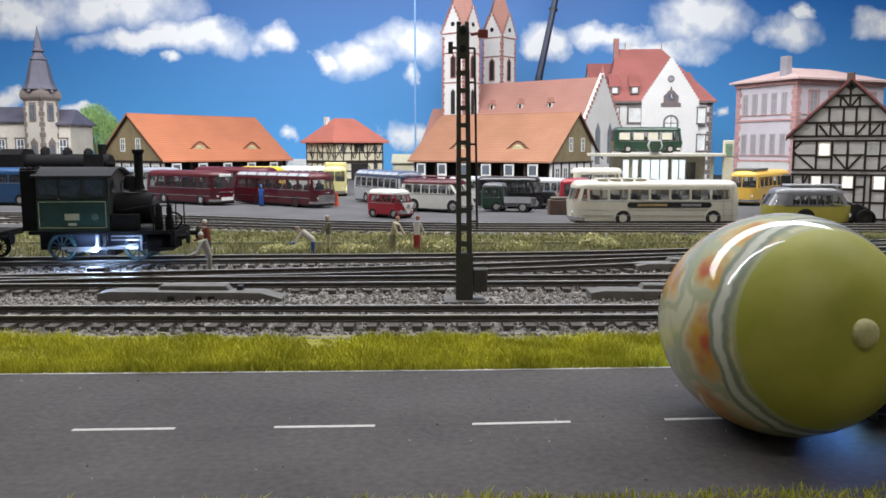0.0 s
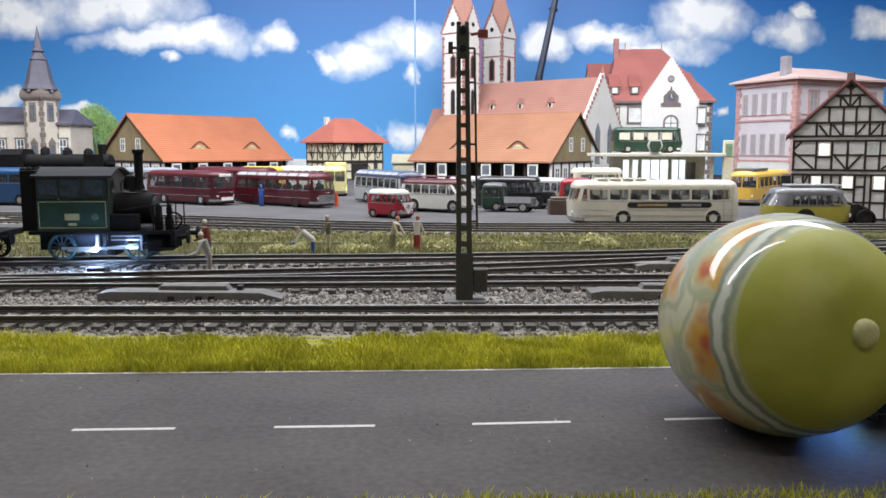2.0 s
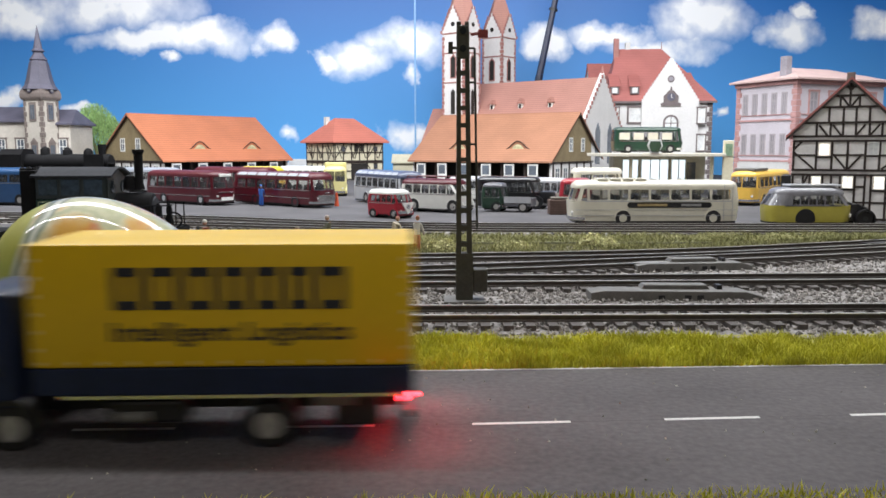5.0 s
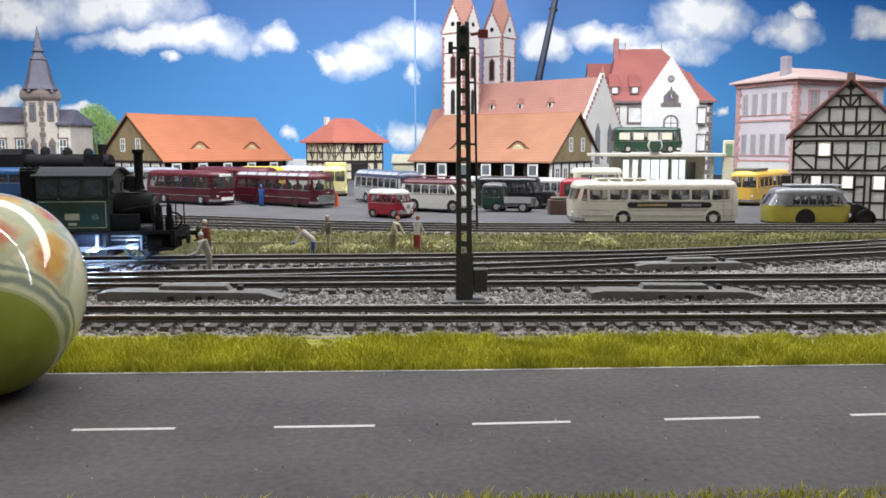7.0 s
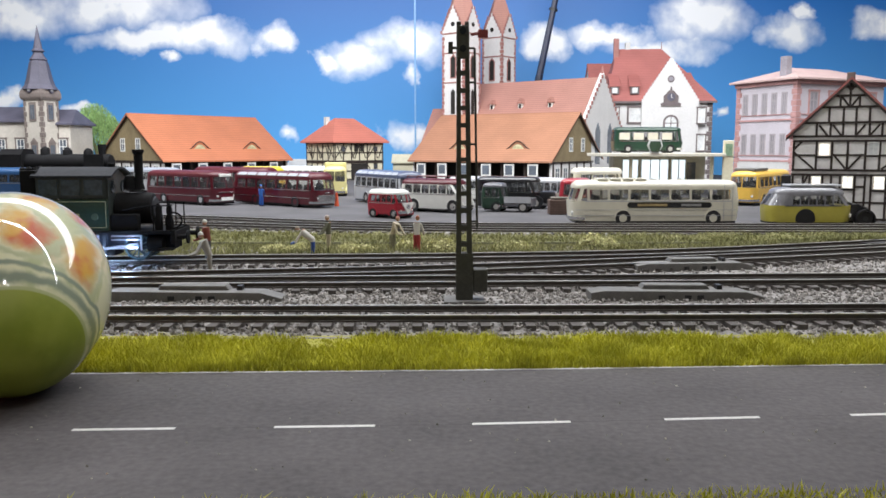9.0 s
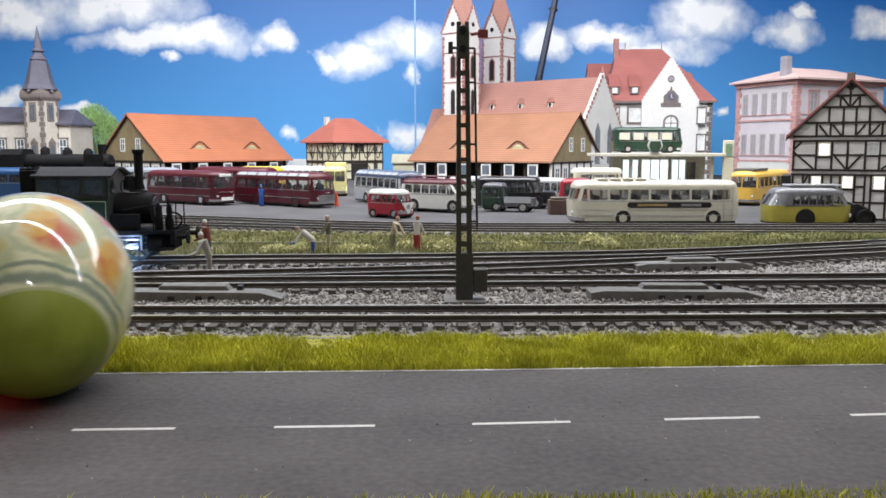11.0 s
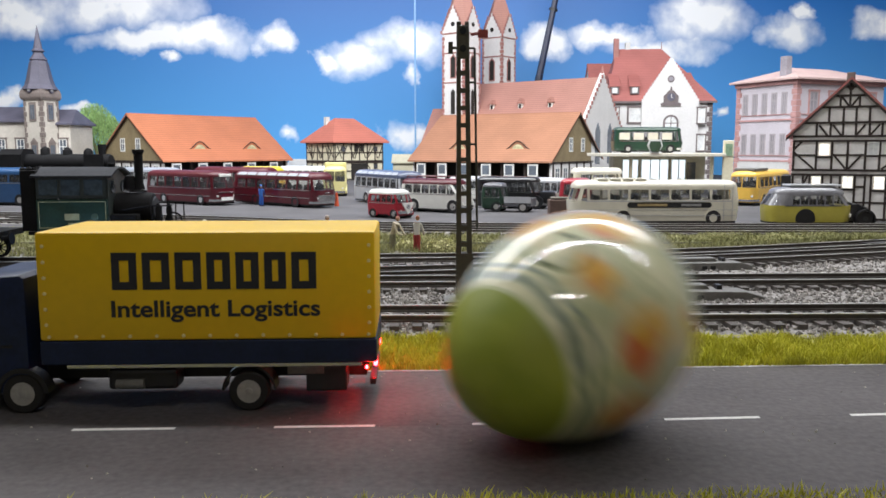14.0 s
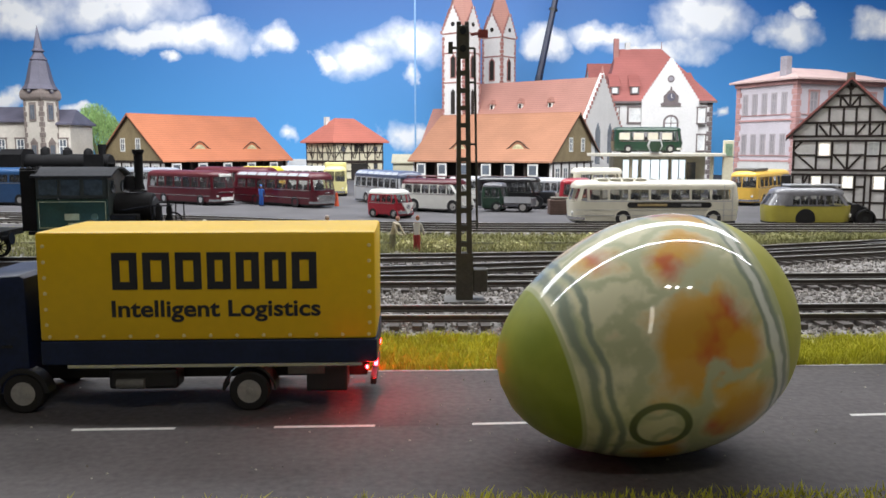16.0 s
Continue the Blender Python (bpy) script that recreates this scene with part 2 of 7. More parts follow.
def sky_material():
    m = bpy.data.materials.new("printed_sky")
    m.use_nodes = True
    nt = m.node_tree
    n, l = nt.nodes, nt.links
    bs = n["Principled BSDF"]
    bs.inputs["Roughness"].default_value = 0.45
    tc = n.new("ShaderNodeTexCoord")
    nz = n.new("ShaderNodeTexNoise")
    nz.inputs["Scale"].default_value, nz.inputs["Detail"].default_value, nz.inputs["Roughness"].default_value = 9, 6, 0.55
    l.new(tc.outputs["Object"], nz.inputs["Vector"])
    off = n.new("ShaderNodeVectorMath")
    off.operation = "MULTIPLY_ADD"
    l.new(nz.outputs["Color"], off.inputs[0])
    off.inputs[1].default_value = (0.17, 0, 0.10)
    l.new(tc.outputs["Object"], off.inputs[2])
    shift = n.new("ShaderNodeVectorMath")
    shift.operation = "SUBTRACT"
    shift.inputs[1].default_value = (0.085, 0, 0.05)
    l.new(off.outputs[0], shift.inputs[0])
    total = None
    for cx, cz, rx, rz in CLOUDS:
        sub, div, ln, inv = (n.new("ShaderNodeVectorMath") for _ in range(3)), None, None, None
        sub, div, ln = sub
        sub.operation, div.operation, ln.operation = "SUBTRACT", "DIVIDE", "LENGTH"
        sub.inputs[1].default_value = (cx * MM, 0, cz * MM)
        div.inputs[1].default_value = (rx * MM, 1000, rz * MM)
        l.new(shift.outputs[0], sub.inputs[0])
        l.new(sub.outputs[0], div.inputs[0])
        l.new(div.outputs[0], ln.inputs[0])
        inv = n.new("ShaderNodeMath")
        inv.operation, inv.use_clamp = "SUBTRACT", True
        inv.inputs[0].default_value = 1.2
        l.new(ln.outputs["Value"], inv.inputs[1])
        if total is None:
            total = inv.outputs[0]
        else:
            mx = n.new("ShaderNodeMath")
            mx.operation = "MAXIMUM"
            l.new(total, mx.inputs[0])
            l.new(inv.outputs[0], mx.inputs[1])
            total = mx.outputs[0]
    wisp = n.new("ShaderNodeTexNoise")
    wisp.inputs["Scale"].default_value, wisp.inputs["Detail"].default_value = 22, 6
    l.new(tc.outputs["Object"], wisp.inputs["Vector"])
    mul = n.new("ShaderNodeMath")
    mul.operation = "MULTIPLY"
    sc = n.new("ShaderNodeMath")
    sc.operation = "MULTIPLY_ADD"
    sc.inputs[1].default_value, sc.inputs[2].default_value = 2.2, 0.1
    l.new(wisp.outputs["Fac"], sc.inputs[0])
    l.new(total, mul.inputs[0])
    l.new(sc.outputs[0], mul.inputs[1])
    ramp = n.new("ShaderNodeValToRGB")
    e = ramp.color_ramp.elements
    e[0].position, e[1].position = 0.03, 0.95
    e[0].color, e[1].color = (0, 0, 0, 1), (1, 1, 1, 1)
    l.new(mul.outputs[0], ramp.inputs[0])
    sep = n.new("ShaderNodeSeparateXYZ")
    l.new(tc.outputs["Object"], sep.inputs[0])
    grad = n.new("ShaderNodeMapRange")
    grad.inputs["From Min"].default_value, grad.inputs["From Max"].default_value = 0.03, 0.36
    l.new(sep.outputs["Z"], grad.inputs["Value"])
    blue = n.new("ShaderNodeMix")
    blue.data_type = "RGBA"
    blue.inputs[6].default_value, blue.inputs[7].default_value = (0.10, 0.39, 0.80, 1), (0.016, 0.145, 0.47, 1)
    l.new(grad.outputs[0], blue.inputs[0])
    mix = n.new("ShaderNodeMix")
    mix.data_type = "RGBA"
    mix.inputs[7].default_value = (0.93, 0.95, 0.98, 1)
    l.new(ramp.outputs[0], mix.inputs[0])
    l.new(blue.outputs[2], mix.inputs[6])
    l.new(mix.outputs[2], bs.inputs["Base Color"])
    return m


# clouds printed on the backdrop: centre x, centre z, half width, half height
CLOUDS = [(-691, 355, 165, 52), (-865, 330, 105, 54), (-641, 279, 107, 26), (-514, 292, 128, 36), (-339, 284, 49, 30), (-76, 276, 94, 46), (-179, 240, 80, 42), (-244, 238, 33, 24), (222, 277, 50, 33), (354, 293, 99, 26), (469, 269, 120, 28), (538, 332, 106, 56), (718, 304, 63, 36), (-78, 84, 35, 36), (-328, 94, 25, 14), (-769, 146, 35, 12), (-918, 157, 38, 20), (-568, 238, 23, 13), (894, 313, 62, 34), (-60, 211, 18, 19), (743, 342, 25, 17), (596, 138, 17, 10)]
SKY = sky_material()
g = B()
box(g, -1300, -59, 1748, 1752, -20, 700)
back = tagged(part("backdrop", g, SKY), "printed blue sky backdrop with white clouds", "", "", "structure")
g = B()
box(g, -57.5, 1300, 1748, 1752, -20, 700)
tagged(part("backdrop", g, SKY), "printed blue sky backdrop with white clouds", "", "", "structure")
g = B()
box(g, -60, -56.6, 1745.5, 1747.5, -20, 700)
tagged(part("backdrop_seam", g, mat("seam_paper", (0.26, 0.5, 0.82), 0.4, scale=20, var=0.15)), "pale seam strip between two backdrop sheets", "", "", "structure")

# ---- tracks ----
SLEEPER_MESH = mesh_of("sleeper", box(B(), -1.5, 1.5, -15, 15, 0.4, 3.0), SLEEPER)


def smooth_line(pts, step):
    """Even steps along a smooth curve through the points."""
    out = []
    P = [np.array(p, float) for p in pts]
    P = [2 * P[0] - P[1]] + P + [2 * P[-1] - P[-2]]
    for i in range(1, len(P) - 2):
        for k in range(24):
            t = k / 24
            out.append(0.5 * (2 * P[i] + (P[i + 1] - P[i - 1]) * t + (2 * P[i - 1] - 5 * P[i] + 4 * P[i + 1] - P[i + 2]) * t * t
                              + (3 * P[i] - P[i - 1] - 3 * P[i + 1] + P[i + 2]) * t ** 3))
    out.append(P[-2])
    d = [0.0]
    for a, b in zip(out, out[1:]):
        d.append(d[-1] + float(np.linalg.norm(b - a)))
    s = np.arange(0, d[-1], step)
    return np.stack([np.interp(s, d, [p[0] for p in out]), np.interp(s, d, [p[1] for p in out])], 1)


BED = mat("ballast_bed", (0.27, 0.255, 0.24), 0.95, scale=250, var=0.5, bump=0.8, fine=900)


def track(pts, z, label):
    """A model track: two rails and single sleepers."""
    t = tagged(new("railway_track"), label, "", "", "structure")
    line = smooth_line(pts, 7.1)
    low = 0.6 if z > 0.5 else 0.92
    tan = np.gradient(line, axis=0)
    tan /= np.linalg.norm(tan, axis=1)[:, None]
    if z > 0.5:
        g, last = B(), None
        for p, d in zip(line, tan):
            edge = V(g, [(p[0] - d[1] * o, p[1] + d[0] * o, 4.05) for o in (-19, 19)])
            if last:
                g.faces.new((last[0], edge[0], edge[1], last[1]))
            last = edge
        part("ballast_strip", g, BED, t, "pale gravel strip under the track")
    for p, d in zip(line, tan):
        piece("sleeper", SLEEPER_MESH, t, p[0], p[1], z, math.degrees(math.atan2(d[1], d[0])))
    for side in (-1, 1):
        foot, head = B(), B()
        for bm, prof in ((foot, ((-1.0, 3.0), (1.0, 3.0), (0.9, 3.5), (0.35, 3.8), (0.45, 5.1), (-0.45, 5.1), (-0.35, 3.8), (-0.9, 3.5))),
                         (head, ((-0.5, 5.1), (0.5, 5.1), (0.5, 5.45), (-0.5, 5.45)))):
            last = None
            for p, d in zip(line, tan):
                nx, ny = -d[1], d[0]
                o = side * 8.25
                ring = V(bm, [(p[0] + nx * (o + a), p[1] + ny * (o + a), z + 3.0 + (h - 3.0) * low) for a, h in prof])
                if last:
                    k = len(prof)
                    for i in range(k):
                        bm.faces.new((last[i], last[(i + 1) % k], ring[(i + 1) % k], ring[i]))
                last = ring
        rail = part("rail", foot, RAIL_SIDE, t, "dark weathered rail")
        part("railhead", head, RAIL_TOP, rail, "shiny worn railhead")
    return t


track([(-420, 262), (-150, 263.6), (0, 264.6), (155, 268), (420, 278)], -0.4, "straight model track on grey ballast behind the grass verge")
track([(-420, 321), (-150, 326), (0, 331), (180, 338), (460, 352)], -0.4, "model track with turnouts on grey ballast")
track([(-190, 332), (-117, 344), (0, 363), (115, 393), (235, 431), (460, 510)], -0.4, "diverging model track crossing the ballast field")
track([(-460, 372), (-213, 389), (-106, 398.5), (0, 405), (122, 423), (257, 468), (420, 530)], -0.4, "model track beside the meadow strip")
track([(-420, 672), (-352, 655), (-194, 620), (-73, 574), (44, 556), (297, 552), (500, 556)], 2.3, "model track at the edge of the bus yard")
track([(-620, 927), (-250, 888)], 2.3, "short siding in the bus yard")
track([(-330, 610), (-150, 560), (0, 526), (279, 516), (500, 512)], 2.3, "model track between meadow strip and yard")


def scatter_stones(y0, y1, n, size, z, seed, name, label, x0=-330, x1=330):
    rng = np.random.default_rng(seed)
    vs, fs = [], []
    octa = np.array([(1, 0, 0), (-1, 0, 0), (0, 1, 0), (0, -1, 0), (0, 0, 1), (0, 0, -1)], float)
    tri = ((0, 2, 4), (2, 1, 4), (1, 3, 4), (3, 0, 4), (2, 0, 5), (1, 2, 5), (3, 1, 5), (0, 3, 5))
    for i in range(n):
        c = np.array([rng.uniform(x0, x1), 0, z + rng.uniform(-0.3, 0.35)])
        c[1] = rng.uniform(y0, y1)
        q = Euler(rng.uniform(0, 6, 3)).to_matrix()
        k = size * rng.uniform(0.5, 1.25)
        base = len(vs)
        for o in octa:
            w = np.array(q @ Vector(o * k * rng.uniform(0.7, 1.2, 3)))
            vs.append(tuple(c + w))
        fs += [tuple(base + a for a in t3) for t3 in tri]
    return soup(name, vs, fs, BALLAST, label)


g = B()
box(g, -1300, 1300, 240, 470, -0.6, 0.9)
tagged(part("ballast_bed", g, BED), "grey gravel bed under the tracks", "", "", "structure")
scatter_stones(243, 345, 15000, 1.0, 1.1, 3, "ballast", "loose grey ballast stones between the tracks", -260, 280)
scatter_stones(345, 470, 9000, 1.1, 1.1, 4, "ballast", "loose grey ballast stones round the turnouts", -300, 330)


# ---- grass ----
def blades(n, x0, x1, yfun, h0, h1, width, z0, seed, name, label, material, lean=0.35):
    rng = np.random.default_rng(seed)
    vs, fs = [], []
    for i in range(n):
        x = rng.uniform(x0, x1)
        lo, hi = yfun(x)
        y = rng.uniform(lo, hi)
        tuft = 0.75 + 0.5 * noise.noise((x * 0.07, y * 0.07, seed)) + 0.3 * noise.noise((x * 0.3, y * 0.3, seed))
        h = rng.uniform(h0, h1) * max(0.35, tuft)
        a = rng.uniform(0, math.pi)
        dx, dy = math.cos(a) * width / 2, math.sin(a) * width / 2
        lx, ly = rng.normal(0, lean, 2) * h
        z = z0 + (3.6 if y > 470 else 0.0)
        h *= 0.55 if y > 470 else 1.0
        b = len(vs)
        vs += [(x - dx, y - dy, z), (x + dx, y + dy, z), (x + dx * 0.7 + lx * 0.4, y + dy * 0.7 + ly * 0.4, z + h * 0.6),
               (x - dx * 0.7 + lx * 0.4, y - dy * 0.7 + ly * 0.4, z + h * 0.6), (x + lx, y + ly, z + h)]
        fs += [(b, b + 1, b + 2, b + 3), (b + 3, b + 2, b + 4)]
    return soup(name, vs, fs, material, label)



VERGE = mat("verge_turf", (0.38, 0.36, 0.07), 0.9, scale=120, var=0.3, bump=0.6)
g = B()
lo = V(g, [(x, along(EDGE, x) + 1.7, -0.2) for x in xs])
hi = V(g, [(x, 244 + 0.01 * x, 0.95) for x in xs])
for i in range(len(xs) - 1):
    g.faces.new((lo[i], lo[i + 1], hi[i + 1], hi[i]))
tagged(part("verge", g, VERGE), "green turf under the grass verge", "", "", "structure")
blades(75000, -205, 220, lambda x: (along(EDGE, x) + 0.9, 240.5 + 0.01 * x + 3 * noise.noise((x * 0.05, 1, 0))), 2.6, 4.8, 0.36, -0.4, 11, "grass", "yellow-green static grass verge along the road", GRASS)
blades(16000, -150, 170, lambda x: (along(EDGE, x) - 101 + 0.02 * x, along(EDGE, x) - 78.5), 1.5, 3.1, 0.34, -0.6, 12, "grass", "yellow-green grass along the near road edge", GRASS)
TURF = mat("meadow_turf", (0.17, 0.165, 0.075), 0.95, scale=70, var=0.4, bump=0.6, fine=700)
g = B()
mx = list(range(-400, 421, 10))
lo = V(g, [(x, along([(-400, 398), (-106, 413), (0, 419), (122, 437), (257, 484), (420, 545)], x) + 3 * noise.noise((x * 0.06, 4, 0)), 0.5) for x in mx])
hi = V(g, [(x, (along([(-400, 560), (-150, 530), (0, 508), (420, 508)], x) if x < 230 else along([(230, 505), (420, 550)], x)) + 3 * noise.noise((x * 0.06, 9, 0)), 0.5) for x in mx])
mid_lo = V(g, [(x, max(lo[i].co.y, min(468, hi[i].co.y)), 0.7) for i, x in enumerate(mx)])
mid_hi = V(g, [(x, max(lo[i].co.y + 0.5, min(470.5, hi[i].co.y)), 3.9) for i, x in enumerate(mx)])
for v in hi:
    v.co.z = 3.9
for i in range(len(mx) - 1):
    if hi[i].co.y > lo[i].co.y + 2 and hi[i + 1].co.y > lo[i + 1].co.y + 2:
        for a, b in ((lo, mid_lo), (mid_lo, mid_hi), (mid_hi, hi)):
            g.faces.new((a[i], a[i + 1], b[i + 1], b[i]))
tagged(part("meadow_turf", g, TURF), "olive turf under the meadow grass", "", "", "structure")
blades(46000, -320, 330, lambda x: (along([(-400, 398), (-106, 413), (0, 419), (122, 437), (257, 484), (420, 545)], x), along([(-400, 560), (-150, 530), (0, 508), (420, 508)], x) if x < 230 else along([(230, 505), (420, 550)], x)), 3.0, 7.6, 0.55, 0.0, 13, "meadow_grass", "dry olive meadow grass between the tracks", FIELD)

# loose grit on the road
rng = np.random.default_rng(31)
vs, fs = [], []
for i in range(150):
    x = rng.uniform(-120, 130)
    c = np.array([x, along(EDGE, x) - rng.uniform(2, 74), 0.08])
    k = rng.uniform(0.1, 0.36)
    b = len(vs)
    for o in ((1, 0, 0), (-1, 0, 0), (0, 1, 0), (0, -1, 0), (0, 0, 1), (0, 0, -0.3)):
        vs.append(tuple(c + np.array(o) * k * rng.uniform(0.6, 1.3, 3)))
    fs += [tuple(b + a for a in t3) for t3 in ((0, 2, 4), (2, 1, 4), (1, 3, 4), (3, 0, 4), (2, 0, 5), (1, 2, 5), (3, 1, 5), (0, 3, 5))]
soup("road_grit", vs, fs, mat("grit", (0.34, 0.32, 0.27), 0.9, scale=200, var=0.3, island=0.6), "loose pale grit scattered on the road")

# ---- town: materials ----
ROOF_ORANGE = mat("orange_tiles", (0.56, 0.20, 0.10), 0.7, scale=30, var=0.12, rows=3.2, bump=0.3, fine=700)
# browner, less saturated tile colour for the right-hand barn
ROOF_BROWN = mat("brown_orange_tiles", (0.41, 0.195, 0.115), 0.7, scale=30, var=0.14, rows=3.2, bump=0.3, fine=700)
ROOF_CORAL = mat("coral_tiles", (0.56, 0.18, 0.13), 0.7, scale=30, var=0.12, rows=3.2, bump=0.3, fine=700)
ROOF_RED = mat("red_tiles", (0.42, 0.14, 0.125), 0.7, scale=30, var=0.15, rows=3.2, bump=0.3, fine=700)
ROOF_PINK = mat("terracotta_tiles", (0.42, 0.205, 0.165), 0.7, scale=30, var=0.12, rows=3.6, bump=0.3, fine=700)
SLATE = mat("blue_slate", (0.10, 0.095, 0.13), 0.6, scale=40, var=0.25, bump=0.3, fine=700)
WOOD = mat("brown_boards", (0.27, 0.21, 0.115), 0.8, scale=40, var=0.2, bump=0.3)
TIMBER = mat("dark_timber", (0.028, 0.018, 0.014), 0.7, scale=200, var=0.3)
CREAM = mat("cream_plaster", (0.66, 0.62, 0.46), 0.85, scale=40, var=0.1)
LIGHT_GREY = mat("grey_plaster", (0.58, 0.58, 0.57), 0.85, scale=60, var=0.08)
PINKISH = mat("pale_pink_plaster", (0.52, 0.48, 0.52), 0.85, scale=40, var=0.08)
SANDSTONE = mat("red_sandstone", (0.36, 0.17, 0.15), 0.85, scale=80, var=0.25)
BROWN_STONE = mat("brown_stone", (0.20, 0.165, 0.15), 0.85, scale=80, var=0.25)
# near-black that paints the shade inside openings onto solid blocks and sheets
OPENING_SHADE = mat("painted_opening_shade", (0.02, 0.017, 0.015), 0.9, scale=40, var=0.3)
FRAME_W = mat("white_window_frame", (0.75, 0.75, 0.72), 0.6, scale=200, var=0.08)
CURTAIN = mat("curtained_glazing", (0.74, 0.75, 0.75), 0.2, scale=60, var=0.2, spec=0.8)
GREY_PANE = mat("dull_glazing", (0.30, 0.28, 0.31), 0.25, scale=60, var=0.2)
PALE_SANDSTONE = mat("pale_sandstone", (0.46, 0.26, 0.25), 0.85, scale=80, var=0.2)
SANDY = mat("sandy_plaster", (0.55, 0.51, 0.45), 0.85, scale=40, var=0.12)
PANEL = mat("pale_panel_plaster", (0.72, 0.70, 0.68), 0.85, scale=60, var=0.1)
PANE = mat("window_glazing", (0.12, 0.14, 0.17), 0.12, scale=60, var=0.35, spec=0.8)
LIT = glow("lit_window", (1.0, 0.93, 0.8), 1.3)
STATION_LIT = glow("station_lamp", (0.82, 0.93, 1.0), 1.15)


def win(parent, x, z, w, h, y=0.0, frame_mat=None, pane=None, t=1.0, bars=1, face="front", trim=None):
    """A window on the front (y) or an end (x) wall: frame with glazing bars, pane behind it, stone trim round it."""
    def put(bm, a0, a1, d0, d1, z0, z1):
        if face == "front":
            box(bm, a0, a1, y - d1, y - d0, z0, z1)
        elif face == "left":
            box(bm, y - d1, y - d0, a0, a1, z0, z1)
        else:
            box(bm, y + d0, y + d1, a0, a1, z0, z1)
    def at(a, d, c):
        return (a, y - d, c) if face == "front" else (y - d, a, c) if face == "left" else (y + d, a, c)
    g = B()
    outer = ((x, z), (x + w, z), (x + w, z + h), (x, z + h))
    inner = ((x + t, z + t), (x + w - t, z + t), (x + w - t, z + h - t), (x + t, z + h - t))
    rings = [V(g, [at(a, d, c) for a, c in rect]) for rect, d in ((outer, 0.1), (outer, 1.1), (inner, 1.1), (inner, 0.1))]
    for p, q in ((0, 1), (1, 2), (2, 3), (3, 0)):
        for k in range(4):
            g.faces.new((rings[p][k], rings[p][(k + 1) % 4], rings[q][(k + 1) % 4], rings[q][k]))
    f = part("window", g, frame_mat or FRAME_W, parent)
    for k in range(bars):
        c = x + w * (k + 1) / (bars + 1)
        g = B()
        put(g, c - t * 0.3, c + t * 0.3, 0.15, 0.9, z + t, z + h - t)
        part("glazing_bar", g, frame_mat or FRAME_W, f)
    if bars:
        g = B()
        put(g, x + t, x + w - t, 0.2, 0.85, z + h * 0.6 - t * 0.3, z + h * 0.6 + t * 0.3)
        part("glazing_bar", g, frame_mat or FRAME_W, f)
    g = B()
    put(g, x + t * 0.5, x + w - t * 0.5, 0.05, 0.4, z + t * 0.5, z + h - t * 0.5)
    part("pane", g, pane or PANE, f)
    if trim:
        g, s = B(), min(3.4, max(2.0, w * 0.13))
        put(g, x - s, x, 0.05, 1.5, z - 1, z + h + 1.5), put(g, x + w, x + w + s, 0.05, 1.5, z - 1, z + h + 1.5)
        put(g, x - s - 0.6, x + w + s + 0.6, 0.05, 1.8, z + h, z + h + s + 0.4), put(g, x - s - 0.6, x + w + s + 0.6, 0.05, 2.0, z - s - 0.2, z)
        part("window_surround", g, trim, f)
    return f


def gable_shell(t, L, D, ze, zr, wall, roof, over=5.0, thick=2.2, wall_label="", roof_label=""):
    """Walls with gables and a saddle roof whose ridge runs along x."""
    part("wall", prism(B(), [(0.02, 0), (D, 0), (D, ze), (D / 2, zr - 1), (0.02, ze)], 0.0, L, "x"), wall, t, wall_label)
    k = (zr - ze) / (D / 2)
    for a, b in ((-over, D / 2), (D + over, D / 2)):
        z0 = ze - k * over
        g = prism(B(), [(a, z0), (b, zr), (b, zr + thick), (a, z0 + thick)], -over * 0.5, L + over * 0.5, "x")
        part("roof", g, roof, t, roof_label)
    part("ridge", rod(B(), (-over * 0.5, D / 2, zr + thick * 0.6), (L + over * 0.5, D / 2, zr + thick * 0.6), 1.5), roof, t)


def hip_roof(t, x0, x1, y0, y1, z0, z1, inset, material, thick=2.5, label=""):
    ia, ib = inset if isinstance(inset, tuple) else (inset, inset)
    g = B()
    my = (y0 + y1) / 2
    a = V(g, [(x0, y0, z0), (x1, y0, z0), (x1, y1, z0), (x0, y1, z0)])
    b = V(g, [(x0, y0, z0 + thick), (x1, y0, z0 + thick), (x1, y1, z0 + thick), (x0, y1, z0 + thick)])
    r = V(g, [(x0 + ia, my, z1), (x1 - ib, my, z1)])
    g.faces.new(a)
    for i in range(4):
        g.faces.new((a[i], a[(i + 1) % 4], b[(i + 1) % 4], b[i]))
    g.faces.new((b[0], b[1], r[1], r[0])), g.faces.new((b[2], b[3], r[0], r[1]))
    g.faces.new((b[1], b[2], r[1])), g.faces.new((b[3], b[0], r[0]))
    return part("roof", g, material, t, label)


def beam(parent, p, q, wd, y, proud=0.7, face="front", material=None):
    """A timber from p to q (along the wall, height)."""
    (ax, az), (bx, bz) = p, q
    d = math.hypot(bx - ax, bz - az)
    nx, nz = -(bz - az) / d * wd / 2, (bx - ax) / d * wd / 2
    poly = [(ax + nx, az + nz), (bx + nx, bz + nz), (bx - nx, bz - nz), (ax - nx, az - nz)]
    if face == "front":
        g = prism(B(), poly, y - proud, y + 0.2, "y")
    else:
        g = prism(B(), poly, y - proud, y + 0.2, "x")
    return part("timber_beam", g, material or TIMBER, parent)


